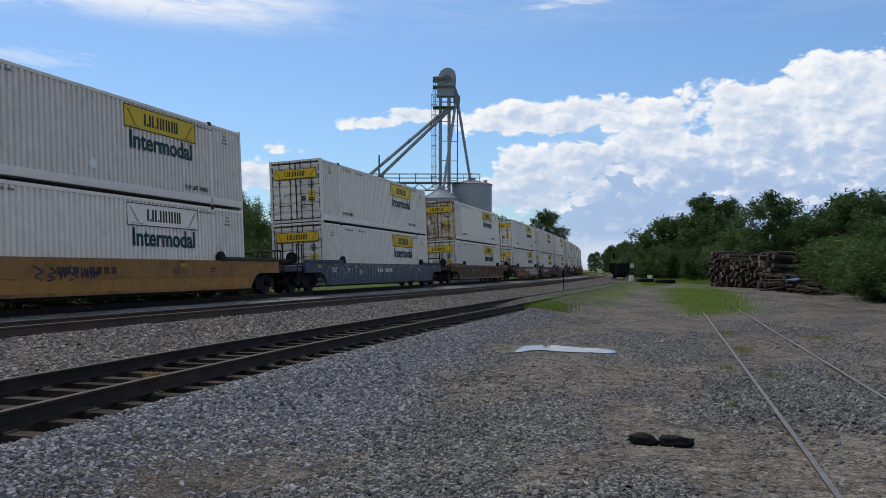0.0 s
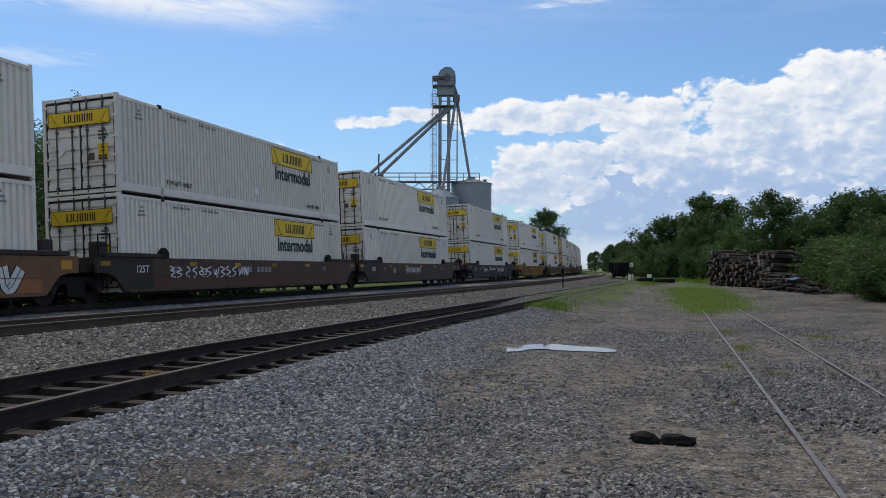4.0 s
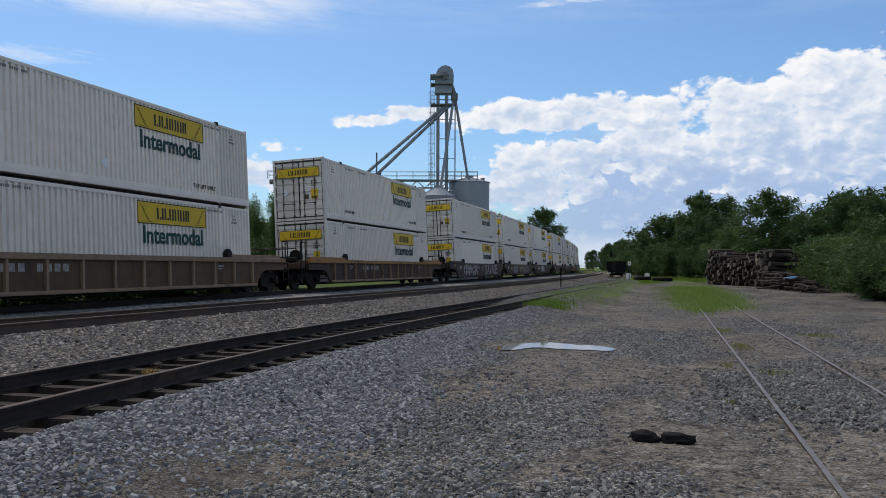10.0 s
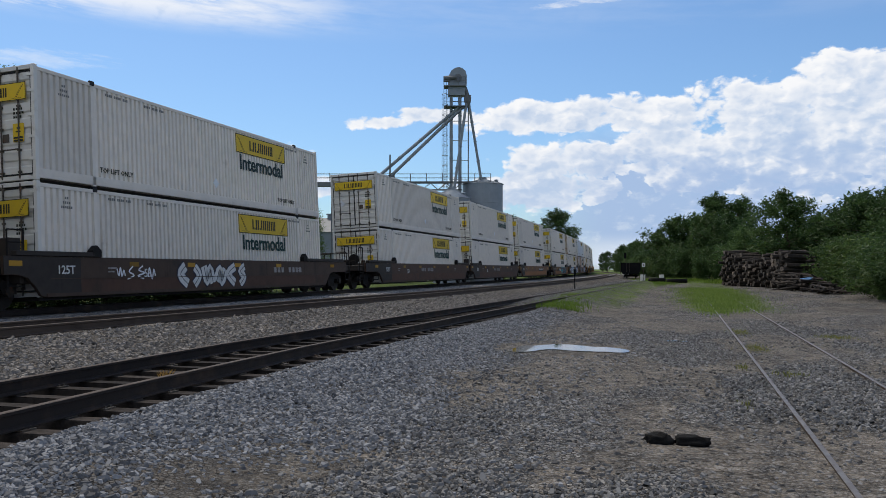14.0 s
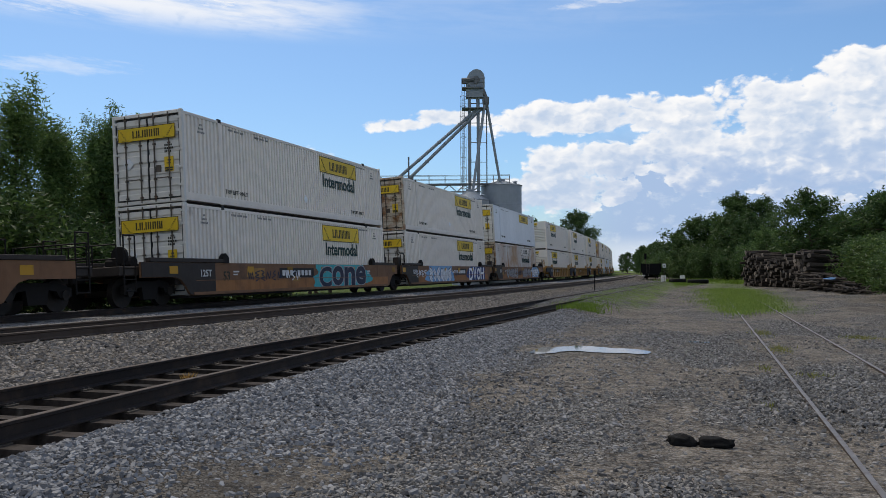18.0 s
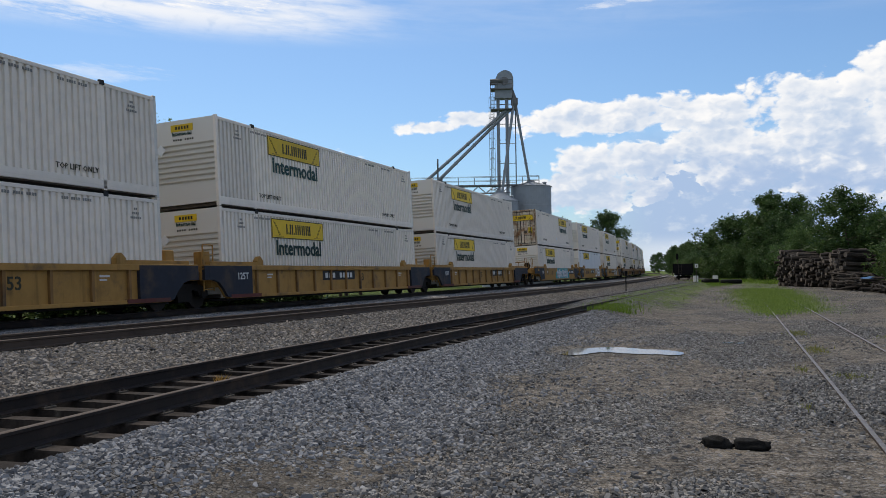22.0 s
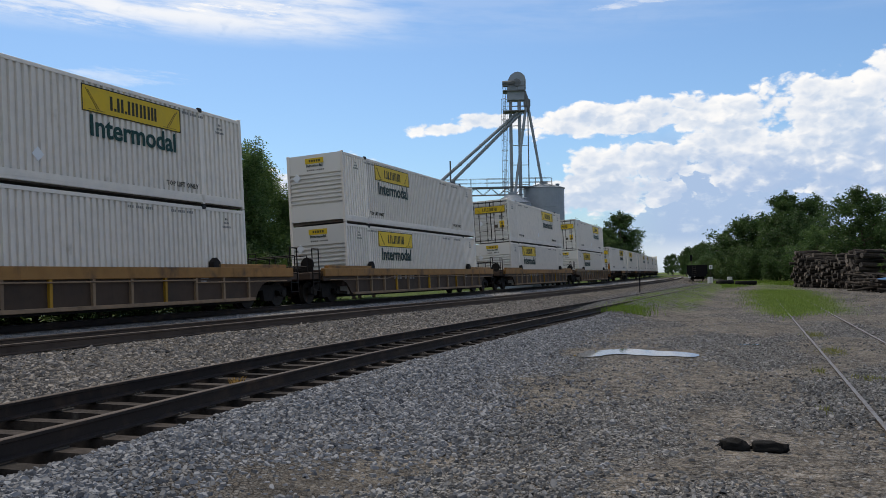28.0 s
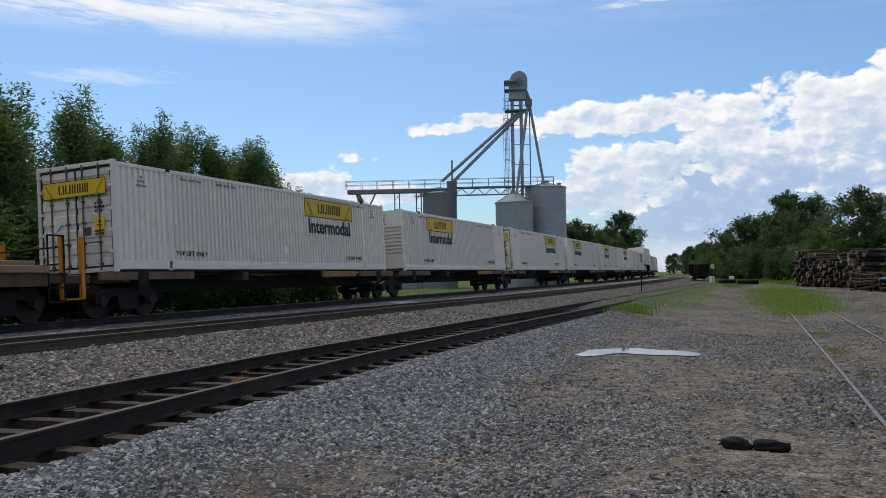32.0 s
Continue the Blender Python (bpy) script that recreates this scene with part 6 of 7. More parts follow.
M["leaf_pale"] = leaf_material("pale_leaves", (0.058, 0.112, 0.033), (0.15, 0.235, 0.072))
M["leaf_bush"] = leaf_material("bush_leaves", (0.044, 0.086, 0.026), (0.105, 0.162, 0.05))
M["grass"] = leaf_material("grass_blades", (0.085, 0.15, 0.02), (0.19, 0.28, 0.05))
M["weed"] = leaf_material("dry_weeds", (0.13, 0.15, 0.03), (0.28, 0.27, 0.07))
M["verge"] = leaf_material("yellowish_grass", (0.11, 0.18, 0.036), (0.25, 0.34, 0.082))
M["straw"] = leaf_material("straw", (0.26, 0.16, 0.05), (0.45, 0.29, 0.1))


def leaves(rng, spots, count, size, squash=1.0):
    """Three-cornered leaf blades thinning outwards round given clump centres (x, y, z, radius)."""
    spots = np.array(spots)
    weight = spots[:, 3] ** 2
    pick = rng.choice(len(spots), count, p=weight / weight.sum())
    d = np.clip(rng.normal(size=(count, 3)), -2.2, 2.2) * 0.52
    c = spots[pick, :3] + d * spots[pick, 3][:, None] * np.array([1, 1, squash])
    u = rng.normal(size=(count, 3))
    u[:, 2] *= 0.6
    u /= np.linalg.norm(u, axis=1)[:, None]
    v = np.cross(u, rng.normal(size=(count, 3)))
    v /= np.linalg.norm(v, axis=1)[:, None]
    s = size * (0.6 + 0.8 * rng.random(count))[:, None]
    verts = np.stack([c - u * s + v * s * 0.2, c + v * s * 0.55, c + u * s - v * s * 0.3], 1).reshape(-1, 3)
    return verts.tolist(), [(3 * i, 3 * i + 1, 3 * i + 2) for i in range(count)]


def tree(label, seed, high, wide, count, size, start=0.12, leaf="leaf", shape="round"):
    """Stem, limbs with side twigs, and a loose crown of leaves round the twigs."""
    rng, pr = np.random.default_rng(seed), random.Random(seed)
    root = thing("tree", label, "tree", "trees round the yard")
    bm = bmesh.new()
    spots = []
    x = y = 0.0
    prev, r = Vector((0, 0, -0.1)), high * 0.016 + 0.05
    n = 6
    stem = [prev]
    for i in range(1, n + 1):
        x += pr.uniform(-0.03, 0.03) * high
        y += pr.uniform(-0.03, 0.03) * high
        p = Vector((x, y, high * 0.9 * i / n))
        rod(bm, prev, p, r * (1 - (i - 1) / n * 0.85), 7, r * (1 - i / n * 0.85))
        prev = p
        stem.append(p)
    part("trunk", bm, M["bark"], root)
    bm = bmesh.new()
    m = 34
    cone = shape == "cone"
    for i in range(m):
        k = start + (1 - start) * (i + 0.5) / m
        base = stem[min(int(k * n), n - 1)].lerp(stem[min(int(k * n) + 1, n)], k * n - int(k * n))
        if cone:
            reach = wide * (1.05 - k * 0.75)
        else:
            reach = wide * math.sqrt(max(0.05, 1 - (2 * (k - 0.48) / 1.1) ** 2))
        reach *= pr.uniform(0.5, 1.2)
        a = i * 2.4 + pr.uniform(-0.5, 0.5)
        rise = high * (pr.uniform(0.08, 0.20) if cone else pr.uniform(0.02, 0.13))
        tip = base + Vector((math.cos(a) * reach, math.sin(a) * reach, rise))
        rod(bm, base, tip, r * 0.32 * (1.1 - k), 4, 0.01)
        for q in (0.4, 0.62, 0.82, 1.0):
            c = base.lerp(tip, q)
            b = a + pr.uniform(-1.4, 1.4)
            side = Vector((math.cos(b), math.sin(b), pr.uniform(0.0, 0.9))) * reach * pr.uniform(0.08, 0.26)
            rad = (pr.uniform(0.07, 0.14) * wide + (0.30 if cone else 0.2)) * (1.25 if q < 0.9 else 0.8)
            spots.append((*(c + side), rad))
            if cone and q > 0.7:
                spots.append((*(c + side + Vector((0, 0, rad * 1.3))), rad * 0.6))
    spots += [(stem[-1].x, stem[-1].y, high * z, w * wide + 0.15) for z, w in ((0.86, 0.16), (0.91, 0.12), (0.955, 0.07), (0.99, 0.03))]
    part("limb_frame", bm, M["bark"], root)
    part("crown", raw(*leaves(rng, spots, count, size), "crown", M[leaf]), None, root)
    return root


def on_plan(s, n):
    return AX * s + NX * n


def plant(ob, used, x, y, scale=1.0, turn=0.0, label=""):
    """First use keeps the original; later ones are copies."""
    m = pose(x, y, 0, 0, 0, turn)
    if ob.name in used:
        ob = copy_thing(ob, m)
    else:
        used.add(ob.name)
        ob.matrix_world = m
    ob.scale = (scale * random.uniform(0.9, 1.1), scale * random.uniform(0.9, 1.1), scale)
    return ob


def build_trees():
    used = set()
    far = "leafy dark green tree in the treeline"
    kinds = [tree(far, 11, 9.5, 3.3, 10500, 0.21), tree(far, 12, 10.5, 2.9, 10500, 0.21, 0.08), tree(far, 13, 8.5, 3.7, 10500, 0.21, 0.05)]
    slim = [tree("slender pale green tree behind the tracks", 21, 9.5, 1.9, 19000, 0.105, 0.05, "leaf_pale", "cone"),
            tree("slender pale green tree behind the tracks", 22, 9.0, 2.1, 19000, 0.105, 0.05, "leaf_pale", "cone")]
    bush = [tree("dense green bush at the yard's edge", 31, 4.2, 2.8, 11000, 0.15, 0.02), tree("dense green bush at the yard's edge", 32, 3.4, 2.6, 11000, 0.15, 0.02, "leaf_bush")]
    rng = random.Random(3)
    # row behind the train, left of the elevator
    for s, n, k in ((3, -29, 1.35), (7, -28, 1.35), (10.5, -27.5, 1.35), (13, -28.5, 1.35), (15.5, -27, 1.3), (18, -28.5, 1.35), (19.6, -26.4, 1.2), (21.5, -27.6, 1.28), (23.4, -26.4, 1.18), (25, -28.6, 1.26),
                    (26.6, -27, 1.12), (28.3, -26.6, 1.10), (29.6, -28, 1.16), (31, -26.8, 1.12), (32.4, -28, 1.18), (33.6, -27, 1.12), (35, -28.4, 1.14), (36.2, -26.9, 1.12), (37.6, -27.8, 1.2), (38.8, -26.8, 1.1),
                    (40, -28, 1.2), (41.2, -27.2, 1.22), (42.4, -28.2, 1.12), (43.6, -27.2, 0.98), (45.2, -27.8, 0.9), (47, -28.2, 0.92), (49, -28.5, 0.94), (51, -29, 0.92), (53.5, -29, 0.95), (55.5, -28.5, 1.02), (57.5, -29, 0.98), (60, -29, 0.95)):
        p = on_plan(s, n)
        plant(slim[rng.random() < 0.5], used, p.x, p.y, k * 0.78 * rng.uniform(0.88, 1.06), rng.uniform(0, 360))
    for s, n, k in ((15, -25, 1.0), (19, -25, 1.1), (22.5, -24.6, 1.0), (26, -25, 0.9), (29, -25, 0.8), (33, -25, 0.9), (37, -25.5, 0.9), (41, -26, 0.8), (45, -26, 0.8)):
        p = on_plan(s, n)
        plant(bush[rng.random() < 0.5], used, p.x, p.y, k, rng.uniform(0, 360))
    # behind the elevator
    for x, y, k in ((22.4, 169.5, 0.95), (5, 135, 0.8), (8.3, 139, 1.15), (10.6, 141, 1.08), (13, 142, 0.98), (15.4, 145, 0.92), (17.6, 150, 0.8), (2, 130, 0.7), (-22, 120, 0.9), (-26, 115, 1.0)):
        plant(kinds[rng.randrange(3)], used, x, y, k, rng.uniform(0, 360))
    plant(kinds[1], used, 21.2, 168, 1.34, 75)
    # treeline right of the tracks, from far to near
    for x, y, k in ((80, 440, 1.05), (75, 400, 1.05), (70, 350, 1.05), (64, 315, 1.0), (60, 290, 1.05), (57, 265, 1.0), (54, 245, 1.0), (51, 225, 1.0), (50, 205, 1.05), (47.5, 192, 1.1),
                    (45, 178, 1.0), (43, 165, 0.95), (43, 152, 1.1), (39.5, 146, 1.5), (42.4, 141, 1.55), (42, 132, 1.58), (45, 130, 1.55), (41, 122, 1.2), (47, 121, 1.0), (42.5, 114, 0.85), (44, 107, 0.75),
                    (40.5, 100, 0.7), (41, 93, 0.72), (38, 88, 1.02), (40, 82, 1.0), (37.5, 76, 1.2), (37, 72, 1.14), (38, 68, 1.08), (37.5, 64, 0.85), (37.5, 60, 0.72), (37, 55, 0.66), (35.5, 51, 0.56), (37, 47, 0.6), (36, 43, 0.55),
                    (36, 38, 0.55), (35, 33, 0.5), (47, 100, 1.0), (48, 90, 1.05), (45, 80, 1.0), (46, 70, 1.0), (46, 60, 0.8), (45, 50, 0.65), (52, 150, 1.1), (55, 170, 1.1), (32.8, 81, 1.12), (39, 79, 1.22)):
        plant(kinds[rng.randrange(3)], used, x, y, k * (0.95 if y > 180 else 0.85), rng.uniform(0, 360))
    for x, y, k in ((31.5, 64, 1.1), (31, 59, 1.15), (30.5, 55, 1.1), (29.5, 51, 1.1), (28.2, 47.5, 1.0), (28, 44, 0.9), (29.5, 41, 1.0), (30.5, 37, 1.0), (31, 33, 1.0), (36.5, 95, 1.1), (37, 102, 1.1), (38.5, 108, 1.1), (39, 116, 1.1),
                    (38.5, 124, 1.1), (37, 131, 1.1), (37.5, 140, 1.2), (39, 150, 1.2), (40.5, 160, 1.2), (42, 172, 1.2), (43.5, 185, 1.2), (46, 200, 1.3), (48, 215, 1.3), (33.5, 70, 1.0), (34.5, 80, 1.0), (34.5, 88, 0.9), (25.8, 42.2, 0.5), (26.8, 39.5, 0.45), (24.6, 45.5, 0.75), (23.9, 42.8, 0.7), (23.2, 40.0, 0.7), (22.6, 37.5, 0.65), (25.4, 48.5, 0.7), (24.4, 38.0, 0.9), (25.6, 43.5, 1.0), (26.4, 47.0, 1.05)):
        plant(bush[rng.random() < 0.5], used, x, y, k, rng.uniform(0, 360))
    pale = tree("pale green arching bush behind the log pile", 35, 5.6, 2.4, 9000, 0.13, 0.02, "leaf_pale")
    plant(pale, used, 31.4, 87.5, 1.05, 40)


build_trees()

# ---- grass, weeds, logs, wagon and small things of the yard ----


def blades(rng, pts, high, wide):
    n = len(pts)
    p = np.array(pts)
    a = rng.random(n) * 2 * np.pi
    h = high * (0.5 + rng.random(n))
    d = np.stack([np.cos(a), np.sin(a), np.zeros(n)], 1)
    lean = rng.normal(size=(n, 3)) * np.array([1, 1, 0]) * (h * 0.35)[:, None]
    w = wide * (0.6 + 0.8 * rng.random(n))[:, None]
    up = np.stack([np.zeros(n), np.zeros(n), h], 1)
    v = np.stack([p - d * w, p + d * w, p + up * 0.6 + lean * 0.5 + d * w * 0.7, p + up + lean, p + up * 0.6 + lean * 0.5 - d * w * 0.7], 1).reshape(-1, 3)
    return v.tolist(), [(5 * i, 5 * i + 1, 5 * i + 2, 5 * i + 3, 5 * i + 4) for i in range(n)]


def tuft_patch(name, label, seed, centres, per, high, wide, mat):
    rng = np.random.default_rng(seed)
    pts = []
    for x, y, rx, ry, turn, z in centres:
        k = int(per * rx * ry * 3.1)
        q = rng.normal(size=(k, 2)) * np.array([rx, ry]) * 0.5
        c, s = math.cos(radians(turn)), math.sin(radians(turn))
        for u, v in q:
            pts.append((x + u * c + v * s, y - u * s + v * c, z - 0.03))
    ob = new(name, raw(*blades(rng, pts, high, wide), name, M[mat]))
    tagged(ob, label, "grass", kind="stuff")


def build_growth():
    tuft_patch("grass", "bright green grass growing over the siding", 1, [(3.7, 30.8, 0.9, 0.9, 15, 0.14), (4.2, 33.0, 0.8, 1.6, 15, 0.15), (5.0, 36.5, 0.7, 2.2, 15, 0.16), (6.0, 41.0, 0.7, 2.4, 15, 0.16)], 420, 0.24, 0.012, "grass")
    tuft_patch("grass", "green verge between the siding and the gravel road", 2, [(8.2, 46.5, 1.0, 6, 15, 0.08), (10.8, 56, 1.3, 7, 15, 0.05), (14.5, 69, 1.5, 8, 15, 0.02), (18.5, 82, 1.8, 9, 15, 0), (24, 98, 2.2, 12, 15, 0)], 110, 0.13, 0.014, "grass")
    tuft_patch("grass", "low yellowish grass between the old stub rails", 3, [(10.4, 33, 0.8, 3, 15, 0), (12.0, 36.5, 1.5, 4, 15, 0), (13.8, 43, 2.1, 6, 15, 0), (16.5, 52, 2.4, 8, 15, 0), (20, 65, 2.6, 9, 15, 0)], 120, 0.10, 0.010, "verge")
    tuft_patch("weeds", "small weed tufts in the gravel along the rails", 4, [(5.35, 13.2, 0.25, 0.3, 0, 0), (4.9, 14.2, 0.12, 0.4, 15, 0), (7.6, 22, 0.25, 1.0, 15, 0), (6.4, 17.6, 0.25, 0.8, 15, 0), (3.6, 10.3, 0.1, 0.25, 15, 0), (9.4, 20.5, 0.5, 0.5, 0, 0)],
               420, 0.07, 0.005, "weed")
    tuft_patch("grass", "grass along the far side of the tracks", 5, [(-14, 18, 0.8, 9, 15.8, 0), (-9, 36, 0.8, 9, 15.8, 0), (-4, 54, 0.8, 9, 15.8, 0), (-19, 0, 0.8, 9, 15.8, 0)], 130, 0.25, 0.015, "grass")
    tuft_patch("weeds", "tall grass at the foot of the trees", 6, [(25.5, 40, 1.2, 3, 10, 0), (27, 44, 0.9, 3, 10, 0), (26, 36, 2.0, 3, 10, 0), (34, 100, 3, 8, 10, 0), (31, 118, 4, 6, 10, 0)], 60, 0.35, 0.02, "grass")
    tuft_patch("dry_tuft", "dry yellow weed tuft between the siding rails", 7, [(-3.75, 10.55, 0.06, 0.06, 0, 0.28)], 5200, 0.11, 0.006, "straw")


def log(bm, a, b, r):
    rod(bm, a, b, r, 9, r * random.uniform(0.82, 1.0))


def cut_ends(me):
    """Gives the sawn ends their paler wood."""
    me.materials.append(M["log_end"])
    for f in me.polygons:
        if len(f.vertices) > 4:
            f.material_index = 1
    return me


def build_logs():
    pile = thing("log_pile", "long stack of dark weathered logs", "log pile", m=pose(0, 0, 0))
    rng = random.Random(8)
    # cord wood stacked with the cut ends outwards
    a, b = Vector((27.6, 84.5, 0)), Vector((28.9, 71.5, 0))
    along = (b - a).normalized()
    across = Vector((along.y, -along.x, 0)) * -1
    if across.x > 0:
        across = -across
    meshes = []
    for k in range(5):
        bm = bmesh.new()
        r = rng.uniform(0.13, 0.2)
        rod(bm, (0, 0, 0), (2.6, 0, 0), r, 9, r * 0.92)
        meshes.append((cut_ends(mesh_of("log", bm, M["log"])), r))
    length, d = (b - a).length, 0.0
    made = 0
    while d < length:
        top = 2.9 + 0.45 * math.sin(d * 0.9) + 0.3 * math.sin(d * 2.3) + (0.35 if d > length - 2.5 else 0) - (0.5 if 6 < d < 11 else 0)
        z = 0.1
        while z < top:
            me, r = rng.choice(meshes)
            if made < 300:
                p = a + along * (d + rng.uniform(-0.1, 0.1)) + across * rng.uniform(-0.5, 0.5)
                ob = part("log", me, None, pile)
                ob.matrix_local = Matrix.Translation((p.x, p.y, z + r * 0.6)) @ (-across).to_track_quat("X", "Z").to_matrix().to_4x4() @ pose(0, 0, 0, rng.uniform(0, 360), rng.uniform(-7, 7), rng.uniform(-16, 16))
                made += 1
            z += r * 1.7
        d += 0.52
    # long poles lying loose in front of it
    loose = thing("loose_logs", "tumbled heap of long weathered poles and slabs", "log pile")
    lm = []
    for k in range(4):
        bm = bmesh.new()
        r = rng.uniform(0.08, 0.15)
        rod(bm, (-2.0, 0, 0), (2.0, 0, 0), r, 8, r * 0.8)
        lm.append(cut_ends(mesh_of("pole", bm, M["log"])))
    for i in range(90):
        k = rng.random()
        c = Vector((27.2, 67.5, 0)).lerp(Vector((25.6, 55.5, 0)), k)
        z = rng.uniform(0.1, 1.3 * (1 - k) ** 0.8 + 0.3)
        ob = part("pole", rng.choice(lm), None, loose)
        ob.matrix_local = pose(c.x + rng.uniform(-0.5, 0.9), c.y + rng.uniform(-1.2, 1.2), z, 0, rng.uniform(-9, 9), 80 + rng.uniform(-55, 55))
        s = rng.uniform(0.45, 0.95) - 0.15 * k
        ob.scale = (s, s, s)
    bm = bmesh.new()
    box(bm, -0.5, 0.5, -0.3, 0.3, 0, 0.05)
    tarp = new("tarpaulin", mesh_of("tarpaulin", bm, M["tarp"]))
    tarp.matrix_world = pose(26.2, 61.0, 0.95, 8, -6, 20)
    tagged(tarp, "crumpled blue plastic sheet on the logs", "tarpaulin")
    stack = thing("log_stack", "taller stack of long logs beside the pile", "log pile")
    sm = []
    for k in range(4):
        bm = bmesh.new()
        r = rng.uniform(0.14, 0.22)
        rod(bm, (-1.15, 0, 0), (1.15, 0, 0), r, 7, r * 0.85)
        sm.append(cut_ends(mesh_of("long_log", bm, M["log"])))
    for row in range(9):
        for i in range(5):
            ob = part("long_log", rng.choice(sm), None, stack)
            ob.matrix_local = pose(28.3 + rng.uniform(-0.4, 0.4), 68.2 + i * 0.42 + rng.uniform(-0.06, 0.06), 0.2 + row * 0.36, 0, rng.uniform(-5, 5), 12 + rng.uniform(-14, 14))


M["tarp"] = material("blue_tarpaulin", (0.04, 0.10, 0.2), 0.5, grain=((0.1, 0.25, 0.5), 3.0, 0.5), bump=0.5, bump_scale=6)
M["tin"] = material("white_tin", (0.7, 0.7, 0.68), 0.5, stain=((0.4, 0.38, 0.35), 2.0, 0.2))


def build_wagon():
    p, th = track_at(SIDING, 141.0)
    root = thing("hopper_wagon", "black open freight wagon parked on the siding", "rail car", m=pose(p.x, p.y, 0.05, 0, 0, -math.degrees(HEAD) + math.degrees(th)))
    bm = bmesh.new()
    prism(bm, [(-1.5, 2.7), (-1.5, 1.3), (-0.9, 0.95), (0.9, 0.95), (1.5, 1.3), (1.5, 2.7), (1.4, 2.7), (1.4, 1.35), (-1.4, 1.35), (-1.4, 2.7)], "y", -0.1, 12.1)
    box(bm, -1.5, 1.5, -0.15, 0.0, 1.1, 2.7), box(bm, -1.5, 1.5, 12.0, 12.15, 1.1, 2.7)
    part("hopper", bm, M["blackcar"], root)
    for y in (0, 2.4, 4.8, 7.2, 9.6, 12):
        bm = bmesh.new()
        for x in (-1.56, 1.56):
            box(bm, x - 0.06, x + 0.06, y - 0.08, y + 0.08, 1.2, 2.74)
        part("rib", bm, M["blackcar"], root)
    bm = bmesh.new()
    box(bm, -0.3, 0.3, -0.9, 13.0, 0.75, 1.05)
    box(bm, -1.4, 1.4, -0.7, -0.4, 0.8, 1.1)
    part("sill", bm, M["blackcar"], root)
    bm = bmesh.new()
    for x in (-0.7, -0.2):
        rod(bm, (x, -0.2, 0.9), (x, -0.2, 2.6), 0.02, 5)
    for k in range(5):
        rod(bm, (-0.7, -0.2, 1.1 + k * 0.35), (-0.2, -0.2, 1.1 + k * 0.35), 0.018, 5)
    part("ladder", bm, M["steel_dirty"], root)
    bogie(root, 1.6), bogie(root, 10.4)


def tyre(label, x, y, r, w, flat=True, z=None, tilt=0):
    bm = bmesh.new()
    seg, prof = 22, [(0.62, -0.42), (0.9, -0.5), (1.0, -0.36), (1.0, 0.36), (0.9, 0.5), (0.62, 0.42)]
    rings = []
    for i in range(seg):
        a = 2 * math.pi * i / seg
        rings.append([bm.verts.new((r * q * math.cos(a), r * q * math.sin(a), w * h)) for q, h in prof])
    for i in range(seg):
        A, B = rings[i], rings[(i + 1) % seg]
        for k in range(len(prof)):
            j = (k + 1) % len(prof)
            bm.faces.new((A[k], B[k], B[j], A[j]))
    ob = new("tyre", mesh_of("tyre", bm, M["rubber"], True))
    ob.matrix_world = pose(x, y, w / 2 if z is None else z, tilt, 0, 0)
    tagged(ob, label, "tyre", "old tyres in the yard")


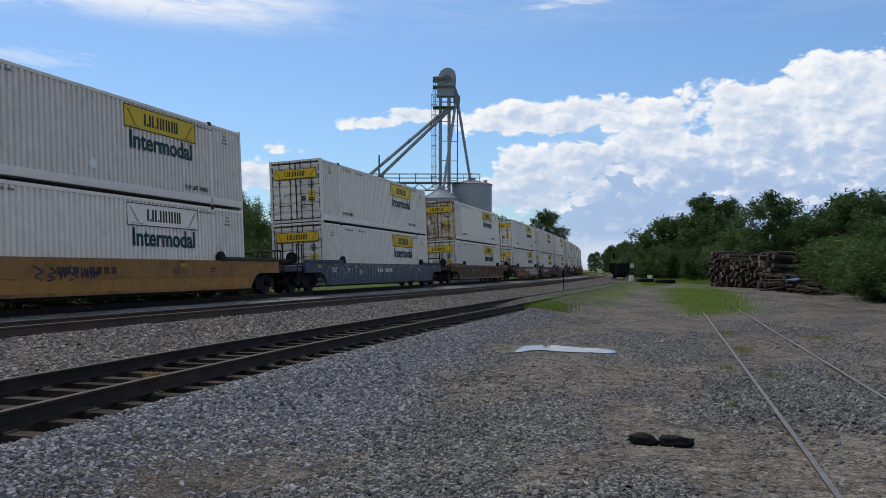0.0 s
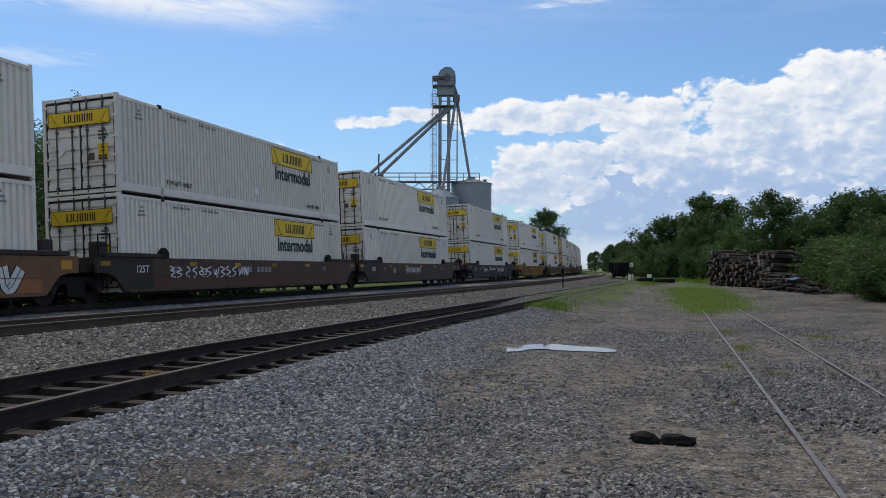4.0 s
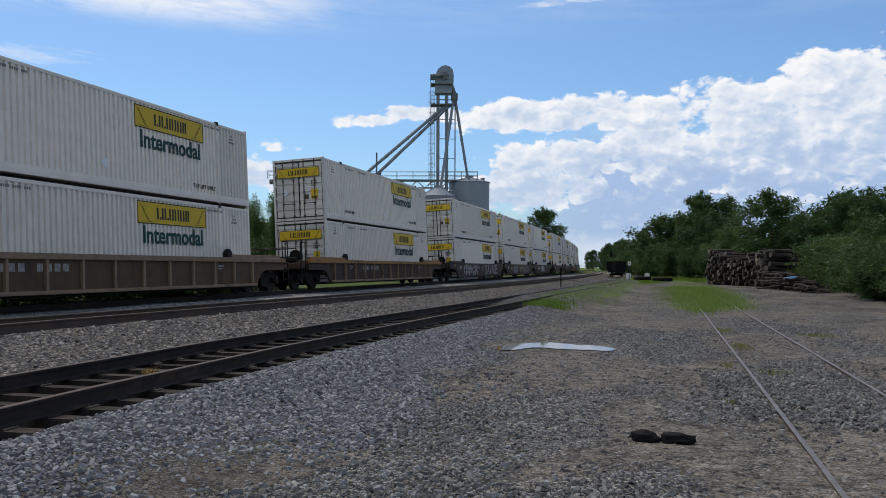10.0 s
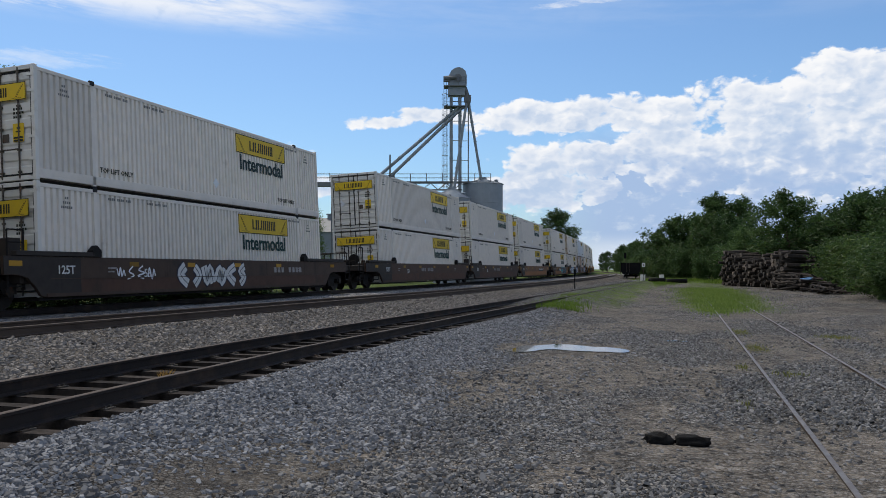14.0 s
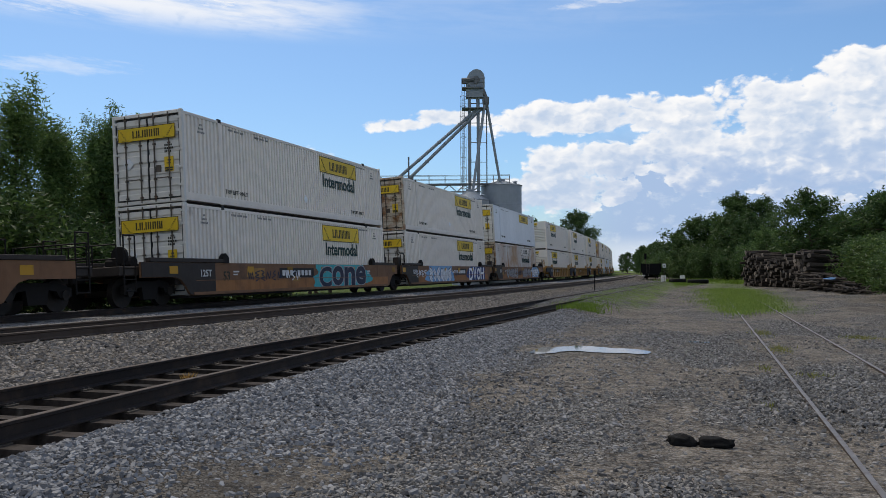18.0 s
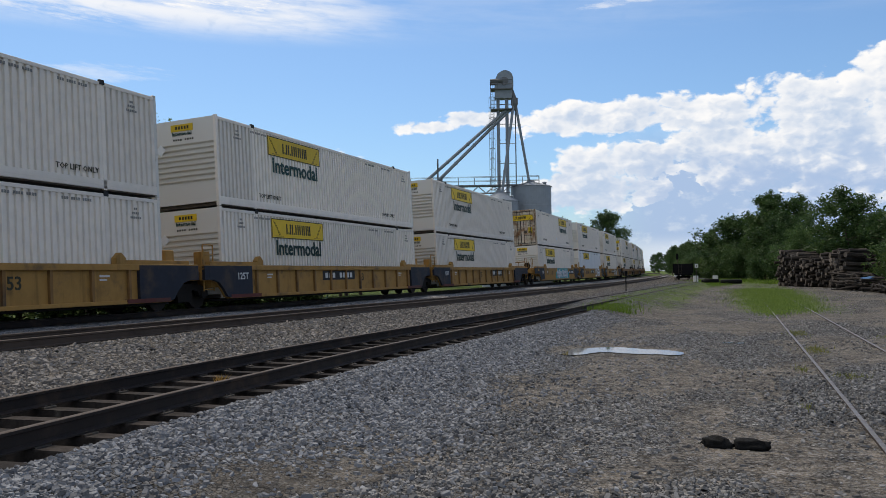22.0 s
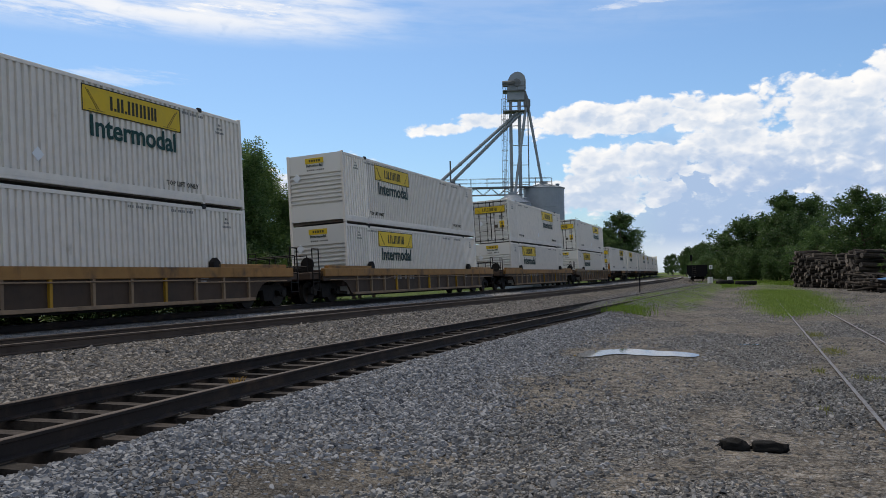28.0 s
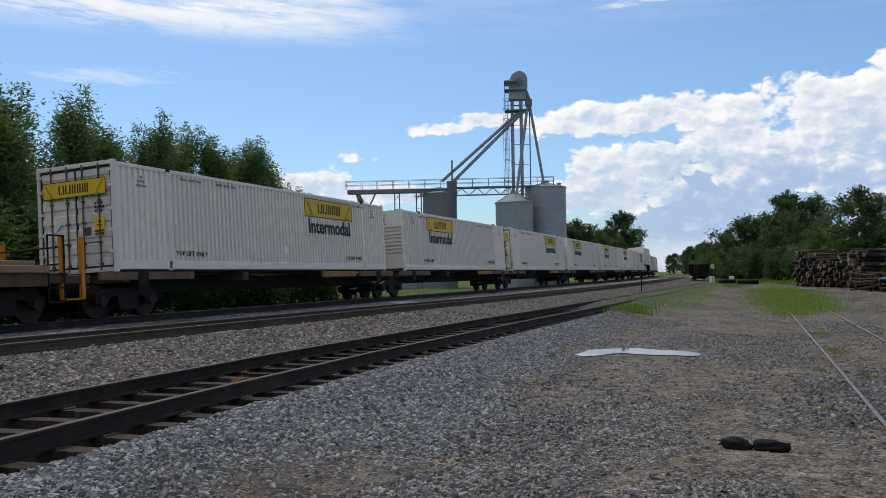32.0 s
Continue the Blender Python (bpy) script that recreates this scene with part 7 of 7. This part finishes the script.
def build_small():
    # old tyres and a white drum at the end of the gravel road
    tyre("black tyre lying flat on the grass", 26.2, 105.5, 0.95, 0.55)
    tyre("black tyre lying flat on the grass", 27.4, 101.0, 1.25, 0.5)
    tyre("black tyre lying near a white drum", 26.3, 108.2, 0.7, 0.4, z=0.22, tilt=6)
    for x, y, rx in ((25.2, 109.6, 20), (27.6, 109.2, 70)):
        bm = bmesh.new()
        rod(bm, (0, 0, -0.02), (0, 0, 0.95), 0.32, 14)
        for z in (0.3, 0.62):
            rod(bm, (0, 0, z - 0.02), (0, 0, z + 0.02), 0.335, 14)
        d = new("drum", mesh_of("drum", bm, M["tin"]))
        d.matrix_world = pose(x, y, 0.0)
        tagged(d, "white metal drum standing on the grass", "drum")
    sign = thing("track_sign", "small white sign on a thin post", "sign", m=pose(23.9, 103.5, 0))
    bm = bmesh.new()
    rod(bm, (0, 0, -0.1), (0, 0, 2.4), 0.03, 6)
    part("post", bm, M["steel_dirty"], sign)
    bm = bmesh.new()
    box(bm, -0.2, 0.2, -0.045, -0.03, 1.95, 2.45)
    pl = part("plate", bm, M["tin"], sign)
    bm = bmesh.new()
    box(bm, -0.06, 0.06, -0.05, -0.0455, 2.1, 2.3)
    part("print", bm, M["ink"], pl)
    # thin marker beside the siding
    p = on_plan(61.0, -8.0)
    mk = thing("marker_post", "thin dark steel marker beside the siding", "post", m=pose(p.x, p.y, 0.05))
    bm = bmesh.new()
    rod(bm, (0, 0, -0.2), (0, 0, 1.3), 0.045, 6)
    part("post", bm, M["blackcar"], mk)
    bm = bmesh.new()
    box(bm, -0.08, 0.08, -0.06, 0.06, 1.25, 1.62, 0.01)
    part("head", bm, M["blackcar"], mk)
    # signal mast and sign far along the line
    q, _ = line(215, 9.5)
    sg = thing("signal_mast", "dark railway signal mast with a black lamp head", "signal", m=pose(q.x, q.y, 0))
    bm = bmesh.new()
    rod(bm, (0, 0, -0.1), (0, 0, 5.6), 0.09, 6)
    part("mast", bm, M["steel_dirty"], sg)
    bm = bmesh.new()
    box(bm, -0.28, 0.28, -0.18, 0.18, 4.4, 5.9, 0.04)
    part("head", bm, M["blackcar"], sg)
    bm = bmesh.new()
    box(bm, -0.8, 0.8, -0.5, 0.5, 0.0, 1.5, 0.03)
    part("cabinet", bm, M["tin"], sg)
    # two scraps of black rubber on the gravel
    for x, y, rx, ry, seed in ((1.97, 8.06, 0.115, 0.075, 1), (2.27, 7.96, 0.165, 0.08, 2)):
        bm = bmesh.new()
        bmesh.ops.create_icosphere(bm, subdivisions=3, radius=1.0)
        for v in bm.verts:
            k = 1 + 0.55 * noise.noise(v.co * 1.7 + Vector((seed * 7, 0, 0))) + 0.35 * noise.noise(v.co * 5)
            v.co = Vector((v.co.x * rx * k, v.co.y * ry * k, max(-0.02, v.co.z * 0.07 * k + 0.02)))
        ob = new("rubber_scrap", mesh_of("rubber_scrap", bm, M["rubber"], True))
        ob.matrix_world = pose(x, y, 0.0, 0, 0, -15)
        tagged(ob, "torn scrap of black rubber lying on the gravel", "rubber scrap", "rubber scraps")


def water_material():
    mat = bpy.data.materials.new("puddle_water")
    mat.use_nodes = True
    g = Nodes(mat.node_tree)
    b = g.add("ShaderNodeBsdfPrincipled", Base_Color=(0.05, 0.045, 0.04, 1), Roughness=0.03)
    g.put(b, "Specular IOR Level", 0.5)
    g.add("ShaderNodeOutputMaterial", Surface=b)
    return mat


def puddle(label, x, y, rx, ry, turn, seed, n=64):
    verts, faces, k = [], [], n // 2
    for i in range(k + 1):
        u = -1 + 2 * i / k
        mid = 0.45 * math.sin(2.9 * u + seed) * ry
        half = ry * math.sqrt(max(0.0, 1 - u * u)) * (0.88 + 0.5 * noise.noise((u * 1.7 + seed, 0, 0)) + 0.2 * noise.noise((u * 6 + seed, 3, 0)))
        wob = 0.12 * ry * noise.noise((u * 9, seed, 2))
        verts += [(rx * u, mid - abs(half) + wob, 0), (rx * u, mid + abs(half), 0)]
        if i:
            faces.append((2 * i - 2, 2 * i, 2 * i + 1, 2 * i - 1))
    ob = new("puddle", raw(verts, faces, "puddle", M["water"]))
    ob.matrix_world = pose(x, y, 0.006, 0, 0, turn)
    tagged(ob, label, "puddle", kind="structure")


M["water"] = water_material()
build_growth()
build_logs()
build_wagon()
build_small()
puddle("shallow rain puddle mirroring the sky", 2.3, 17.4, 1.28, 0.82, 4, 2)
puddle("small rain puddle mirroring the sky", 5.2, 19.3, 0.26, 0.16, 8, 3)
motions()
